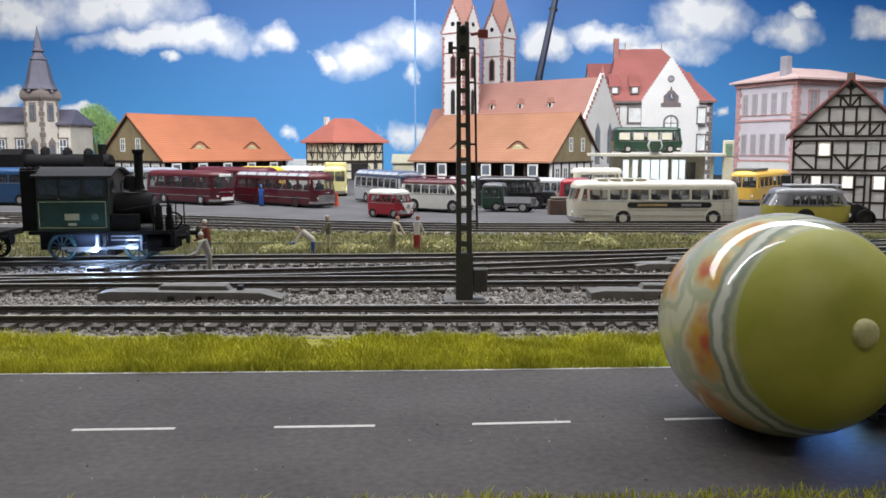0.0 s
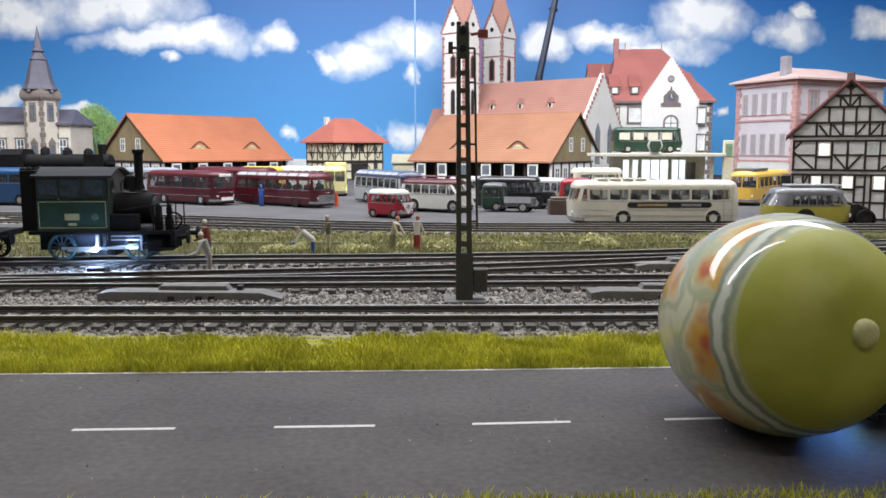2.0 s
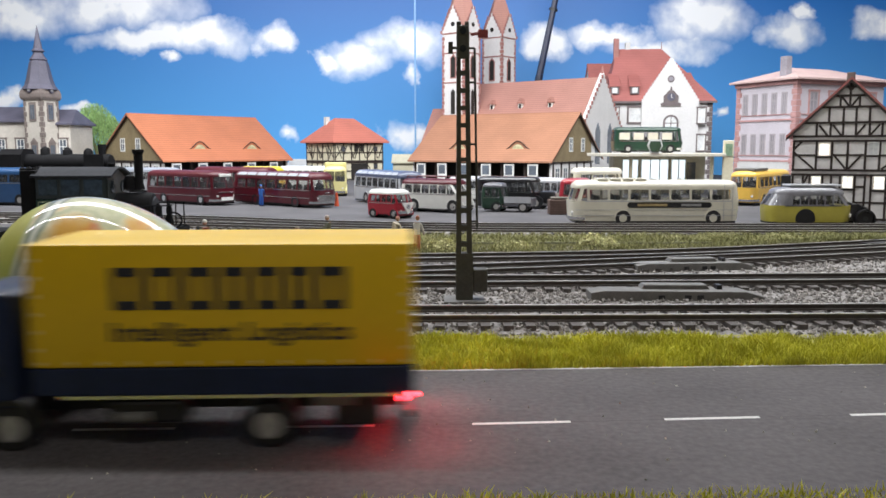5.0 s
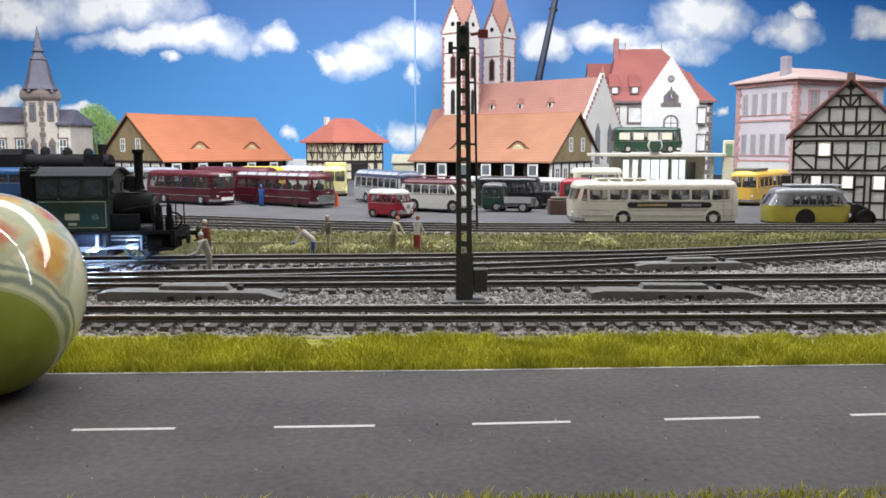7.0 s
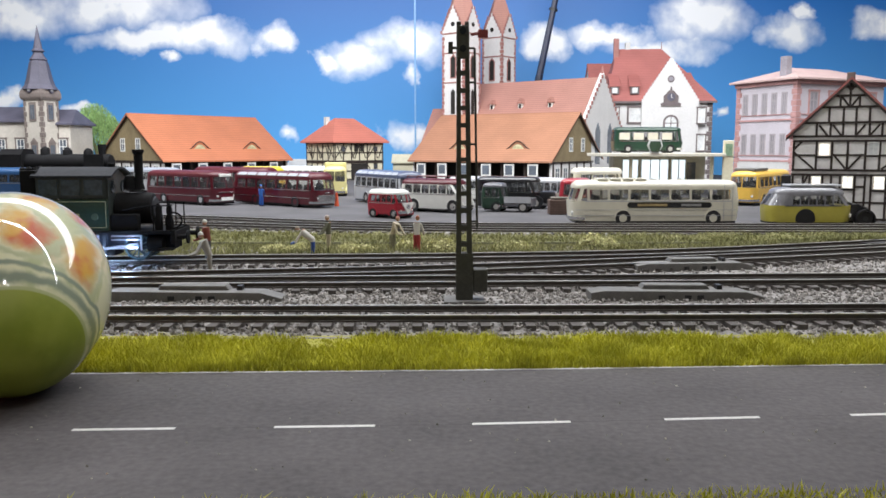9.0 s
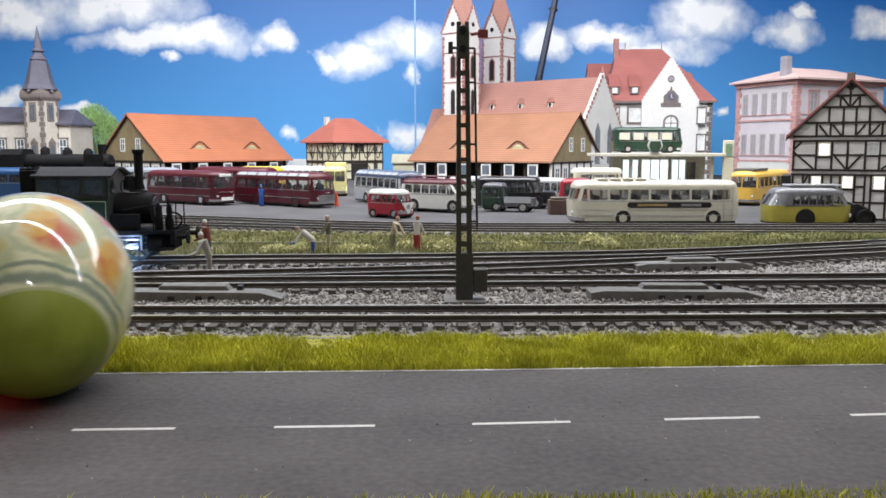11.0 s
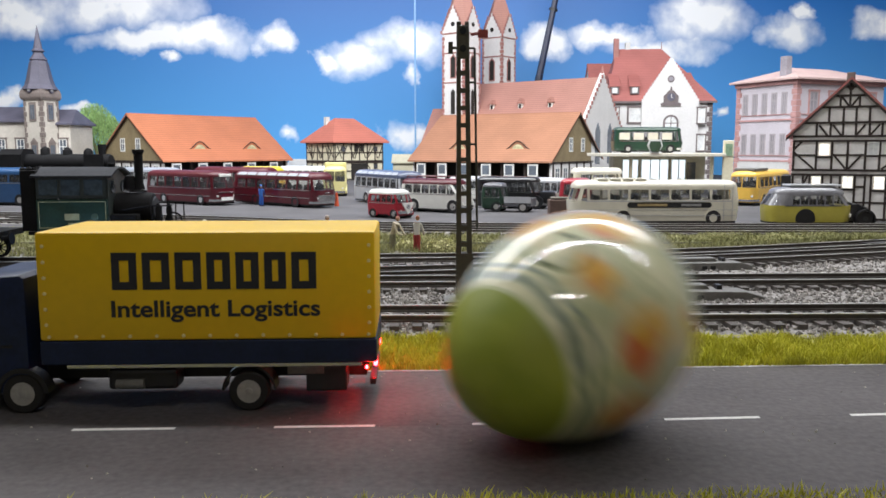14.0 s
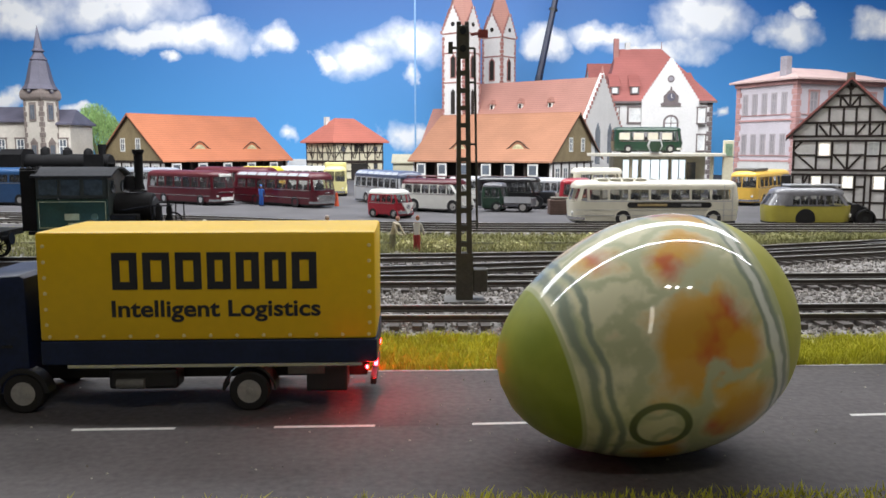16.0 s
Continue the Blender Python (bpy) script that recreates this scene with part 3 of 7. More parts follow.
def eyebrow(t, cx, w, h, y, z, material):
    """An eyebrow dormer swelling out of the roof slope."""
    pts = [(cx - w / 2 + w * i / 16, z + h * math.sin(math.pi * i / 16) ** 1.6) for i in range(17)]
    d = part("eyebrow_dormer", prism(B(), pts + [(cx + w / 2, z - 1.5), (cx - w / 2, z - 1.5)], y, y + 34), material, t)
    pts = [(cx - w * 0.27 + w * 0.54 * i / 10, z + h * 0.62 * math.sin(math.pi * i / 10) ** 0.8) for i in range(11)]
    part("dormer_window", prism(B(), pts, y - 0.8, y + 0.4), mat("dormer_glass", (0.5, 0.48, 0.3), 0.3, scale=200, var=0.4), d)
    g = B()
    for i in range(16):
        a = (cx - w / 2 + w * i / 16, z + h * math.sin(math.pi * i / 16) ** 1.6 + 0.4)
        b = (cx - w / 2 + w * (i + 1) / 16, z + h * math.sin(math.pi * (i + 1) / 16) ** 1.6 + 0.4)
        rod(g, (a[0], y - 0.6, a[1]), (b[0], y - 0.6, b[1]), 0.8, 6)
    part("dormer_edge", g, TIMBER, d)


def depot_barn(x, y, rz, gable_end, n_doors, tiles):
    t = thing("bus_depot_barn", x, y, 3.6, rz, "long half-timbered bus barn with orange tiled roof and open doors", "barn", "depot barns")
    L, D, ze, zr = 250, 194, 40, 110
    # front wall open between posts; the solid block behind has the interior's shade painted on
    part("wall", prism(B(), [(26, 0), (D, 0), (D, ze), (D / 2, zr - 1), (26, ze + 17)], 0.5, L - 0.5, "x"), OPENING_SHADE, t, "solid near-black block painted as the interior's shade")
    for gx0, gx1 in ((0, 3), (L - 3, L)):
        part("boarded_gable", prism(B(), [(-6, ze - 5), (0, ze), (D / 2, zr - 1), (D, ze), (D + 6, ze - 5)], gx0 - 0.3, gx1 + 0.3, "x"), WOOD, t, "brown boarded gable")
        part("end_wall", box(B(), gx0, gx1, 0.2, D, 0, ze - 5.1), WHITE, t, "white half-timbered end wall")
    k = (zr - ze) / (D / 2)
    for a, b in ((-9, D / 2), (D + 9, D / 2)):
        z0 = ze - k * 9
        part("roof", prism(B(), [(a, z0), (b, zr), (b, zr + 2.4), (a, z0 + 2.4)], -5, L + 5, "x"), tiles, t, "orange tiled roof slope")
    part("ridge", rod(B(), (-5, D / 2, zr + 1.6), (L + 5, D / 2, zr + 1.6), 1.6), tiles, t)
    for i in range(n_doors + 1):
        px = 4 + (L - 8) * i / n_doors
        part("post", box(B(), px - 2, px + 2, 1, 5, 0, ze - 2), TIMBER, t)
    part("lintel", box(B(), 0, L, 0.6, 5.4, ze - 7, ze - 2.2), TIMBER, t)
    for i in range(n_doors):
        px = 12 + (L - 8) * i / n_doors
        g = box(B(), px, px + 17, -6.5, -5, 1, ze - 8.5)
        leaf = part("door_leaf", g, FRAME_W, t, "white open door leaf")
        g = box(B(), px + 2.5, px + 14.5, -7.0, -6.4, 15, ze - 11)
        part("door_pane", g, PANE, leaf)
    fx = 0 if gable_end == "left" else L
    for yy in (64, 112):
        win(t, yy, ze + 10, 14, 22, -0.3 if gable_end == "left" else L + 0.3, t=1.6, face=gable_end)
    if gable_end == "left":
        for yy in range(6, 190, 30):
            win(t, yy + 5, 8, 17, 20, -0.2, t=1.4, face="left")
            beam(t, (yy, 0), (yy, ze - 5), 4, -0.0, 1.0, "end")
        beam(t, (0, ze - 6.5), (D, ze - 6.5), 4, -0.0, 1.2, "end")
    else:
        for yy in range(6, 190, 30):
            g = box(B(), L, L + 1.0, yy - 2, yy + 2, 0, ze - 5)
            part("timber_beam", g, TIMBER, t)
            win(t, yy + 6, 8, 17, 18, L + 0.2, t=1.4, face="right")
        part("timber_beam", box(B(), L, L + 1.2, 0, D, ze - 8, ze - 5.2), TIMBER, t)
    # barge boards on the visible gable
    g = prism(B(), [(-9, ze - k * 9 - 2.5), (D / 2, zr - 2.5), (D + 9, ze - k * 9 - 2.5), (D + 9, ze - k * 9 - 0.1), (D / 2, zr - 0.1), (-9, ze - k * 9 - 0.1)],
              fx - 4.5 if gable_end == "left" else fx + 2.5, fx - 2.5 if gable_end == "left" else fx + 4.5, "x")
    part("barge_board", g, TIMBER, t)
    for cx in (L * 0.32, L * 0.74):
        eyebrow(t, cx, 40, 12, D / 2 * 0.18, ze + (zr - ze) * 0.2, tiles)
    return t


depot_barn(-442, 1300, 50, "left", 5, ROOF_ORANGE)
depot_barn(-50, 1364, -32, "right", 6, ROOF_BROWN)

# ---- small half-timbered gatehouse ----
t = thing("gatehouse", -187, 1420, 3.6, 42, "small half-timbered house with orange hipped roof and chimney", "house")
W, D, ze = 106, 88, 67
part("wall", box(B(), 0, W, 0, D, 0, ze), CREAM, t)
hip_roof(t, -8, W + 8, -8, D + 8, ze - 2, ze + 42, 40, ROOF_CORAL, label="coral red hipped roof")
g = box(B(), 20, 28, D * 0.6, D * 0.6 + 8, ze + 20, ze + 44, 0.4)
part("chimney", g, LIGHT_GREY, t)
for face, n, length in (("front", 6, W), ("end", 5, D)):
    for i in range(n + 1):
        px = 1.5 + (length - 3) * i / n
        beam(t, (px, 0), (px, ze - 2), 2.0, 0, 0.7, face)
    for z, wd in ((1.5, 2.4), (32, 5.0), (48, 1.8), (16, 1.8), (ze - 3, 3.0)):
        beam(t, (0, z), (length, z), wd, 0, 0.9, face)
    for i in range(n):
        a, b = 1.5 + (length - 3) * i / n, 1.5 + (length - 3) * (i + 1) / n
        if i % 2 == 0:
            beam(t, (a, 38), (b, 60), 1.5, 0, 0.6, face)
            beam(t, (b, 3), (a, 28), 1.5, 0, 0.6, face)
# gateway and loft openings are closed sheets with their shade as colour
part("gateway", box(B(), 36, 70, -1.2, 0.5, 0, 29), OPENING_SHADE, t)
for k in range(2):
    part("loft_opening", box(B(), 42 + k * 13, 50 + k * 13, -1.1, 0.5, 50, 62), OPENING_SHADE, t)
for face, length in (("front", W), ("end", D)):
    for k in range(int(length // 26)):
        a = 6 + k * 26
        beam(t, (a, 60), (a + 9, 38), 1.4, 0, 0.75, face)
        beam(t, (a + 20, 60), (a + 11, 38), 1.4, 0, 0.75, face)
for px, pz in ((14, 50), (84, 50), (14, 20), (84, 20)):
    win(t, px, pz, 8, 9, -0.5, frame_mat=TIMBER, pane=PANE, t=0.8)

# ---- church ----
t = thing("church", 57, 1560, 3.6, -38, "white church with two pointed towers and terracotta tiled nave", "church")
L, D, ze, zr = 262, 132, 92, 172
part("wall", prism(B(), [(-D / 2, 0), (D / 2, 0), (D / 2, ze), (0, zr - 1), (-D / 2, ze)], 0, L, "x"), WHITE, t)
for s in (-1, 1):
    part("roof", prism(B(), [(s * (D / 2 + 5), ze - 6), (0, zr), (0, zr + 2.4), (s * (D / 2 + 5), ze - 3.6)], 0, L - 2, "x"), ROOF_PINK, t, "terracotta tiled nave roof")
g = prism(B(), [(-D / 2 - 3, 0), (D / 2 + 3, 0), (D / 2 + 3, ze), (0, zr + 9), (-D / 2 - 3, ze)], L, L + 7, "x")
part("gable", g, WHITE, t, "white parapet gable")
for i in range(12):
    for s in (-1, 1):
        y0 = s * (D / 2 + 3) * (1 - i / 12)
        z0 = ze + (zr + 9 - ze) * i / 12
        part("gable_step", box(B(), L + 6.4, L + 8.2, y0 - 2.2, y0 + 2.2, z0 - 2.5, z0 + 3.5), SANDSTONE, t)
part("finial", rod(rod(B(), (L + 4, 0, zr + 8), (L + 4, 0, zr + 20), 2.4, 8, 1.2), (L + 4, -3, zr + 14), (L + 4, 3, zr + 14), 1), SANDSTONE, t)
for yy in (-26, 18):
    g = prism(B(), [(yy, 30), (yy + 16, 30), (yy + 16, 84), (yy + 8, 98), (yy, 84)], L + 7.0, L + 8.0, "x")
    part("lancet_window", g, PANE, t)
for cx in (70, 130, 190):
    g = box(B(), cx - 4, cx + 4, -D / 2 * 0.62, -D / 2 * 0.3, ze + 32, ze + 42)
    d = part("dormer", g, FRAME_W, t)
    part("dormer_roof", prism(B(), [(cx - 6, ze + 41), (cx + 6, ze + 41), (cx, ze + 50)], -D / 2 * 0.66, -D / 2 * 0.2, "y"), ROOF_PINK, d)
    # no hole here: a near-black plate paints the dormer's inner shade
    part("dormer_opening", box(B(), cx - 2.2, cx + 2.2, -D / 2 * 0.62 - 0.5, -D / 2 * 0.6, ze + 33, ze + 40), OPENING_SHADE, d)
part("side_aisle", prism(B(), [(-D / 2 - 44, 0), (-D / 2, 0), (-D / 2, 128), (-D / 2 - 44, 52)], -44, 30, "x"), ROOF_PINK, t, "dark red aisle roof")


def church_tower(x, y, a, ze, apex, rz):
    t = thing("church_tower", x, y, 3.6, rz, "white church tower with red sandstone corners and helm roof", "tower", "church towers")
    h = a / 2
    part("shaft", box(B(), -h, h, -h, h, 0, ze), WHITE, t)
    for sx in (-1, 1):
        for sy in (-1, 1):
            for k in range(int(ze // 7)):
                w = 4.6 if k % 2 else 3.2
                g = box(B(), sx * h - (w if sx > 0 else 0.7), sx * h + (0.7 if sx > 0 else w), sy * h - (w if sy > 0 else 0.7), sy * h + (0.7 if sy > 0 else w), k * 7 + 0.4, k * 7 + 6.6)
                part("quoin", g, SANDSTONE, t)
    for z in (ze - 2, ze * 0.86, ze * 0.66):
        part("string_course", box(B(), -h - 0.9, h + 0.9, -h - 0.9, h + 0.9, z, z + 2.2), SANDSTONE, t)
    gh = a * 1.0
    for face in range(4):
        m = Matrix.Rotation(face * math.pi / 2, 4, "Z")
        g = prism(B(), [(-h - 1, ze), (h + 1, ze), (0, ze + gh)], -h - 1.2, -h + 4, "y")
        bmesh.ops.transform(g, matrix=m, verts=g.verts)
        gab = part("gable", g, WHITE, t)
        for s in (-1, 1):
            for k in range(7):
                u = k / 7
                px, pz = s * (h + 1.5) * (1 - u), ze + gh * u
                g = box(B(), px - 1.7, px + 1.7, -h - 2.2, -h - 0.8, pz - 1, pz + 4.5)
                bmesh.ops.transform(g, matrix=m, verts=g.verts)
                part("gable_step", g, SANDSTONE, gab)
        # oculus and louvres below: closed plates, the shade within painted near-black
        g = lathe(B(), [(4, -h - 1.9), (4, -h - 1.0)], (0, 0, ze + gh * 0.3), "y", 16)
        bmesh.ops.transform(g, matrix=m, verts=g.verts)
        part("oculus", g, OPENING_SHADE, gab)
        for z0, hh, ww in ((ze * 0.70, ze * 0.13, 9), (ze * 0.45, ze * 0.155, 9), (ze * 0.28, ze * 0.1, 7)):
            for cx in (0,):
                g = prism(B(), [(cx - ww / 2 - 2, z0 - 2), (cx + ww / 2 + 2, z0 - 2), (cx + ww / 2 + 2, z0 + hh), (cx, z0 + hh + 7), (cx - ww / 2 - 2, z0 + hh)], -h - 0.8, -h + 0.2, "y")
                bmesh.ops.transform(g, matrix=m, verts=g.verts)
                sur = part("window_surround", g, SANDSTONE if ww == 9 and z0 > ze * 0.6 else LIGHT_GREY, t)
                g = prism(B(), [(cx - ww / 2, z0), (cx + ww / 2, z0), (cx + ww / 2, z0 + hh - 1), (cx, z0 + hh + 4), (cx - ww / 2, z0 + hh - 1)], -h - 1.2, -h - 0.6, "y")
                bmesh.ops.transform(g, matrix=m, verts=g.verts)
                part("louvre", g, OPENING_SHADE, sur)
    g = B()
    # helm roof: four rhombic faces meeting at the apex
    top = g.verts.new((0, 0, apex))
    corner = V(g, [(-h - 1, -h - 1, ze), (h + 1, -h - 1, ze), (h + 1, h + 1, ze), (-h - 1, h + 1, ze)])
    mids = V(g, [(0, -h - 1, ze + gh), (h + 1, 0, ze + gh), (0, h + 1, ze + gh), (-h - 1, 0, ze + gh)])
    for i in range(4):
        g.faces.new((corner[i], mids[i], top, mids[(i + 3) % 4]))
    part("helm_roof", g, ROOF_PINK, t, "terracotta helm roof")


church_tower(33, 1497, 48, 258, 372, -38)
church_tower(106, 1588, 45, 262, 366, -38)

# ---- stepped-gable town house ----
WINDOW_STONE = mat("grey_brown_window_stone", (0.17, 0.14, 0.14), 0.85, scale=80, var=0.2)
t = thing("stepped_gable_house", 400, 1470, 3.6, -4, "white town house with stepped gable, clock and red roof", "house")
part("wall", box(B(), -106, 75, 0, 120, 0, 137), WHITE, t)
hip_roof(t, -110, 81, -5, 126, 137, 236, (24, 86), ROOF_RED, label="steep red tiled hip roof")
# gable with fourteen small steps a side
steps, n_step, mid, half = [(-48.6, 0), (-48.6, 137)], 14, 0.8, 49.4
for k in range(n_step):
    zk = 137 + 75 * (k + 1) / n_step
    steps += [(mid - half * (1 - k / n_step), zk), (mid - half * (1 - (k + 1) / n_step) - 0.9, zk)]
for k in range(n_step - 1, -1, -1):
    zk = 137 + 75 * (k + 1) / n_step
    steps += [(mid + half * (1 - (k + 1) / n_step) + 0.9, zk), (mid + half * (1 - k / n_step), zk)]
steps += [(50.2, 0)]
gb = part("stepped_gable", prism(B(), steps, -7, -0.5), WHITE, t, "white stepped gable wall")
part("oculus_surround", lathe(B(), [(6, -8.0), (6, -7)], (0.6, 0, 176.5), "y", 20), WINDOW_STONE, gb)
part("gable_window", lathe(B(), [(4.2, -8.4), (4.2, -7.9)], (0.6, 0, 176.5), "y", 20), GREY_PANE, gb)
clock = part("clock_panel", prism(B(), [(-15.5, 129), (18.5, 129), (19, 134), (14, 136), (14.5, 147), (10, 151), (6, 156), (3, 157), (2.4, 163), (0.6, 163), (0, 157), (-3, 156), (-7, 151), (-11.5, 147), (-11, 136), (-16, 134)], -8.8, -6.9), WINDOW_STONE, gb)
part("clock_face", lathe(B(), [(7, -9.8), (7, -8.7)], (1.5, 0, 145), "y", 20), SLATE, clock)
part("clock_hand", rod(B(), (1.5, -10, 145), (1.5, -10, 150), 0.5, 6), FRAME_W, clock)
part("clock_hand", rod(B(), (1.5, -10, 145), (5, -10, 143), 0.5, 6), FRAME_W, clock)
arch = [(2.4 + 13.4 * math.cos(math.pi * k / 12), 101 + 13.4 * math.sin(math.pi * k / 12)) for k in range(13)]
f = part("arched_surround", prism(B(), [(15.8, 58)] + arch + [(-11, 58)], -8.4, -6.9), WINDOW_STONE, gb)
arch = [(2.4 + 10 * math.cos(math.pi * k / 12), 101 + 10 * math.sin(math.pi * k / 12)) for k in range(13)]
part("arched_pane", prism(B(), [(12.4, 60)] + arch + [(-7.6, 60)], -8.9, -8.3), CURTAIN, f)
part("mullion", box(box(B(), 1.8, 3.0, -9.4, -8.8, 60, 111), -7.6, 12.4, -9.3, -8.8, 99, 100.4), WINDOW_STONE, f)
for px, pz, w, h in ((-70, 102, 25, 25), (48.8, 100, 13, 26), (49.4, 52, 13, 27), (-101, 102, 13, 25)):
    y_face = -7.1 if px < 48 and px > -49 else -0.1
    win(t, px, pz, w, h, y_face - (7.0 if px > 40 and px < 50 else 0), frame_mat=FRAME_W, t=1.2, bars=1 if w > 20 else 0, trim=WINDOW_STONE, pane=CURTAIN)
for k in range(16):
    w = 9 if k % 2 else 5.5
    part("quoin", box(B(), 75.6 - w, 76, -0.9, 6, 2 + k * 8.4, 9.6 + k * 8.4), WINDOW_STONE, t)
for px, pz in ((-103, 151), (-68, 151)):
    d = part("dormer", box(B(), px, px + 15, -1, 26, pz, pz + 13), WINDOW_STONE, t)
    part("dormer_window", box(B(), px + 3, px + 12, -1.8, -0.6, pz + 2, pz + 11), CURTAIN, d)
    part("dormer_roof", prism(B(), [(-3, pz + 12.6), (30, pz + 36), (30, pz + 38), (-3, pz + 14.6)], px - 2, px + 17, "x"), ROOF_RED, d)
part("eaves_gutter", box(box(B(), -111, -49, -7, -4.5, 135, 138.4), 51, 82, -7, -4.5, 135, 138.4), WINDOW_STONE, t)
part("chimney", box(B(), -92, -83, 50, 60, 200, 254, 0.5), SANDSTONE, t)
part("chimney", box(B(), -70, -61, 60, 70, 225, 248, 0.5), LIGHT_GREY, t)
part("ridge_finial", rod(B(), (-5, 60, 236), (-5, 60, 248), 0.9, 6, 0.3), SANDSTONE, t)
part("ridge_finial", rod(B(), (-86, 60, 236), (-86, 60, 248), 0.9, 6, 0.3), SANDSTONE, t)
hip_roof(t, 20, 78, 60, 122, 136, 196, (14, 22), ROOF_RED, label="red side wing roof")
t = thing("rear_house", 285, 1600, 3.6, 0, "red-roofed house behind the white town house", "house")
gable_shell(t, 60, 80, 165, 218, LIGHT_GREY, ROOF_RED)

# ---- pink corner building ----
GREY_FRAME = mat("grey_frame", (0.36, 0.33, 0.34), 0.6, scale=100, var=0.1)
t = thing("corner_building", 489, 1150, 3.6, 24, "pale pink three-storey building with sandstone corners and flat hipped roof", "building")
L, D, ze = 172, 112, 150
part("wall", box(B(), 0, L, 0, D, 0, ze), PINKISH, t)
hip_roof(t, -9, L + 9, -9, D + 9, ze, ze + 22, 58, mat("pale_tin_roof", (0.50, 0.36, 0.34), 0.6, scale=40, var=0.12), label="low pinkish hipped roof")
part("chimney", box(B(), 3, 14, 24, 35, ze + 4, ze + 34, 0.5), GREY_PANE, t)
part("cornice", box(B(), -3, L + 3, -3, D + 3, ze - 6, ze - 0.3), PALE_SANDSTONE, t)
for z in (36, 94):
    part("string_course", box(B(), -1.4, L + 1.4, -1.4, D + 1.4, z, z + 2.4), PALE_SANDSTONE, t)
    part("balustrade", box(B(), -1.0, L + 1.0, -1.0, D + 1.0, z + 8, z + 9.2), PALE_SANDSTONE, t)
for k in range(18):
    part("quoin", box(B(), -1.2, 6 if k % 2 else 8, -1.2, 6 if k % 2 else 8, 2 + k * 8, 9.4 + k * 8), PALE_SANDSTONE, t)
    part("quoin", box(B(), -1.2, 4, D - (6 if k % 2 else 9), D + 1.2, 2 + k * 8, 9.4 + k * 8), PALE_SANDSTONE, t)
part("plinth", box(B(), -0.8, L + 0.8, -0.8, D + 0.8, 0, 36), LIGHT_GREY, t)
for i in range(5):
    for z in (46, 104):
        win(t, 16 + i * 18.4, z, 10, 30, 0, frame_mat=GREY_FRAME, pane=GREY_PANE, face="left", t=2.2)
    g = prism(B(), [(17 + i * 18.4, 6), (27 + i * 18.4, 6), (27 + i * 18.4, 20), (24.5 + i * 18.4, 25), (19.5 + i * 18.4, 25), (17 + i * 18.4, 20)], -1.4, -0.7, "x")
    part("basement_window", g, GLASS_DARK, t)
for i in range(4):
    for z in (46, 104):
        win(t, 24 + i * 38, z, 16, 30, 0, face="front", t=2.0, frame_mat=GREY_FRAME, pane=GREY_PANE, trim=PALE_SANDSTONE)

# ---- half-timbered gable house ----
t = thing("half_timbered_house", 271, 640, 3.6, -26, "half-timbered gable house with dark beams and lit windows", "house")
W, D, ze, zr = 77, 96, 67, 105.5
part("wall", prism(B(), [(0, 0), (W, 0), (W, ze), (W / 2, zr - 1), (0, ze)], 0, D, "y"), PANEL, t)
for s in (-1, 1):
    xe = W / 2 + s * (W / 2 + 5)
    part("roof", prism(B(), [(xe, ze - 5), (W / 2, zr), (W / 2, zr + 2), (xe, ze - 3)], -3, D + 4, "y"), ROOF_RED, t, "red tiled roof")
    g = prism(B(), [(xe, ze - 7), (W / 2, zr - 2.2), (W / 2, zr - 0.1), (xe, ze - 5.1)], -3.6, -1.4, "y")
    part("barge_board", g, TIMBER, t)
part("chimney", box(B(), 35, 41, 20, 27, zr - 4, zr + 7, 0.3), BROWN_STONE, t)
part("side_annexe", box(B(), -8, -0.2, 12, 40, 0, 33, 0.4), BLACK, t, "black lean-to at the side wall")
for h, x0, x1 in ((1.2, 0, W), (34.2, 0, W), (37.8, 0, W), (59.9, 0, W), (63.4, 0, W), (73.6, 7, W - 7), (85.2, 19, W - 19), (93.6, 27, W - 27), (100.2, 34, W - 34)):
    beam(t, (x0, h), (x1, h), 1.7, 0, 0.9)
for px in (1.2, 8.4, 13.2, 22.2, 28.2, 34.4, 44.4, 51.2, 55.4, 65.4, 75.8):
    beam(t, (px, 0), (px, 34), 1.6, 0, 0.7)
for px in (1, 17, 27.8, 38.5, 50.5, 60, 76):
    beam(t, (px, 38), (px, 60), 1.7, 0, 0.7)
for px in (16.4, 26, 34.6, 43.2, 52.4, 60.8):
    beam(t, (px, 63), (px, 73.6), 1.6, 0, 0.7)
for px in (24.6, 34.4, 43, 52):
    beam(t, (px, 74), (px, 85), 1.6, 0, 0.7)
for px in (31.8, 38.3, 44.8):
    beam(t, (px, 85), (px, 93.4), 1.5, 0, 0.7)
beam(t, (38.3, 93), (38.3, 103), 1.6, 0, 0.7)
# braces: mirrored pairs round the gable's middle
for a, b in (((18, 72), (24, 64)), ((27.5, 72), (33.5, 64)), ((1.5, 51), (15.5, 38.6)), ((1.5, 54), (6.5, 59.5)), ((28.5, 50), (37.5, 39)), ((32.5, 93), (37.5, 86)), ((35.5, 102), (38, 98)), ((8.4, 26), (12, 34))):
    beam(t, a, b, 1.5, 0, 0.6)
    beam(t, (W - a[0], a[1]), (W - b[0], b[1]), 1.5, 0, 0.6)
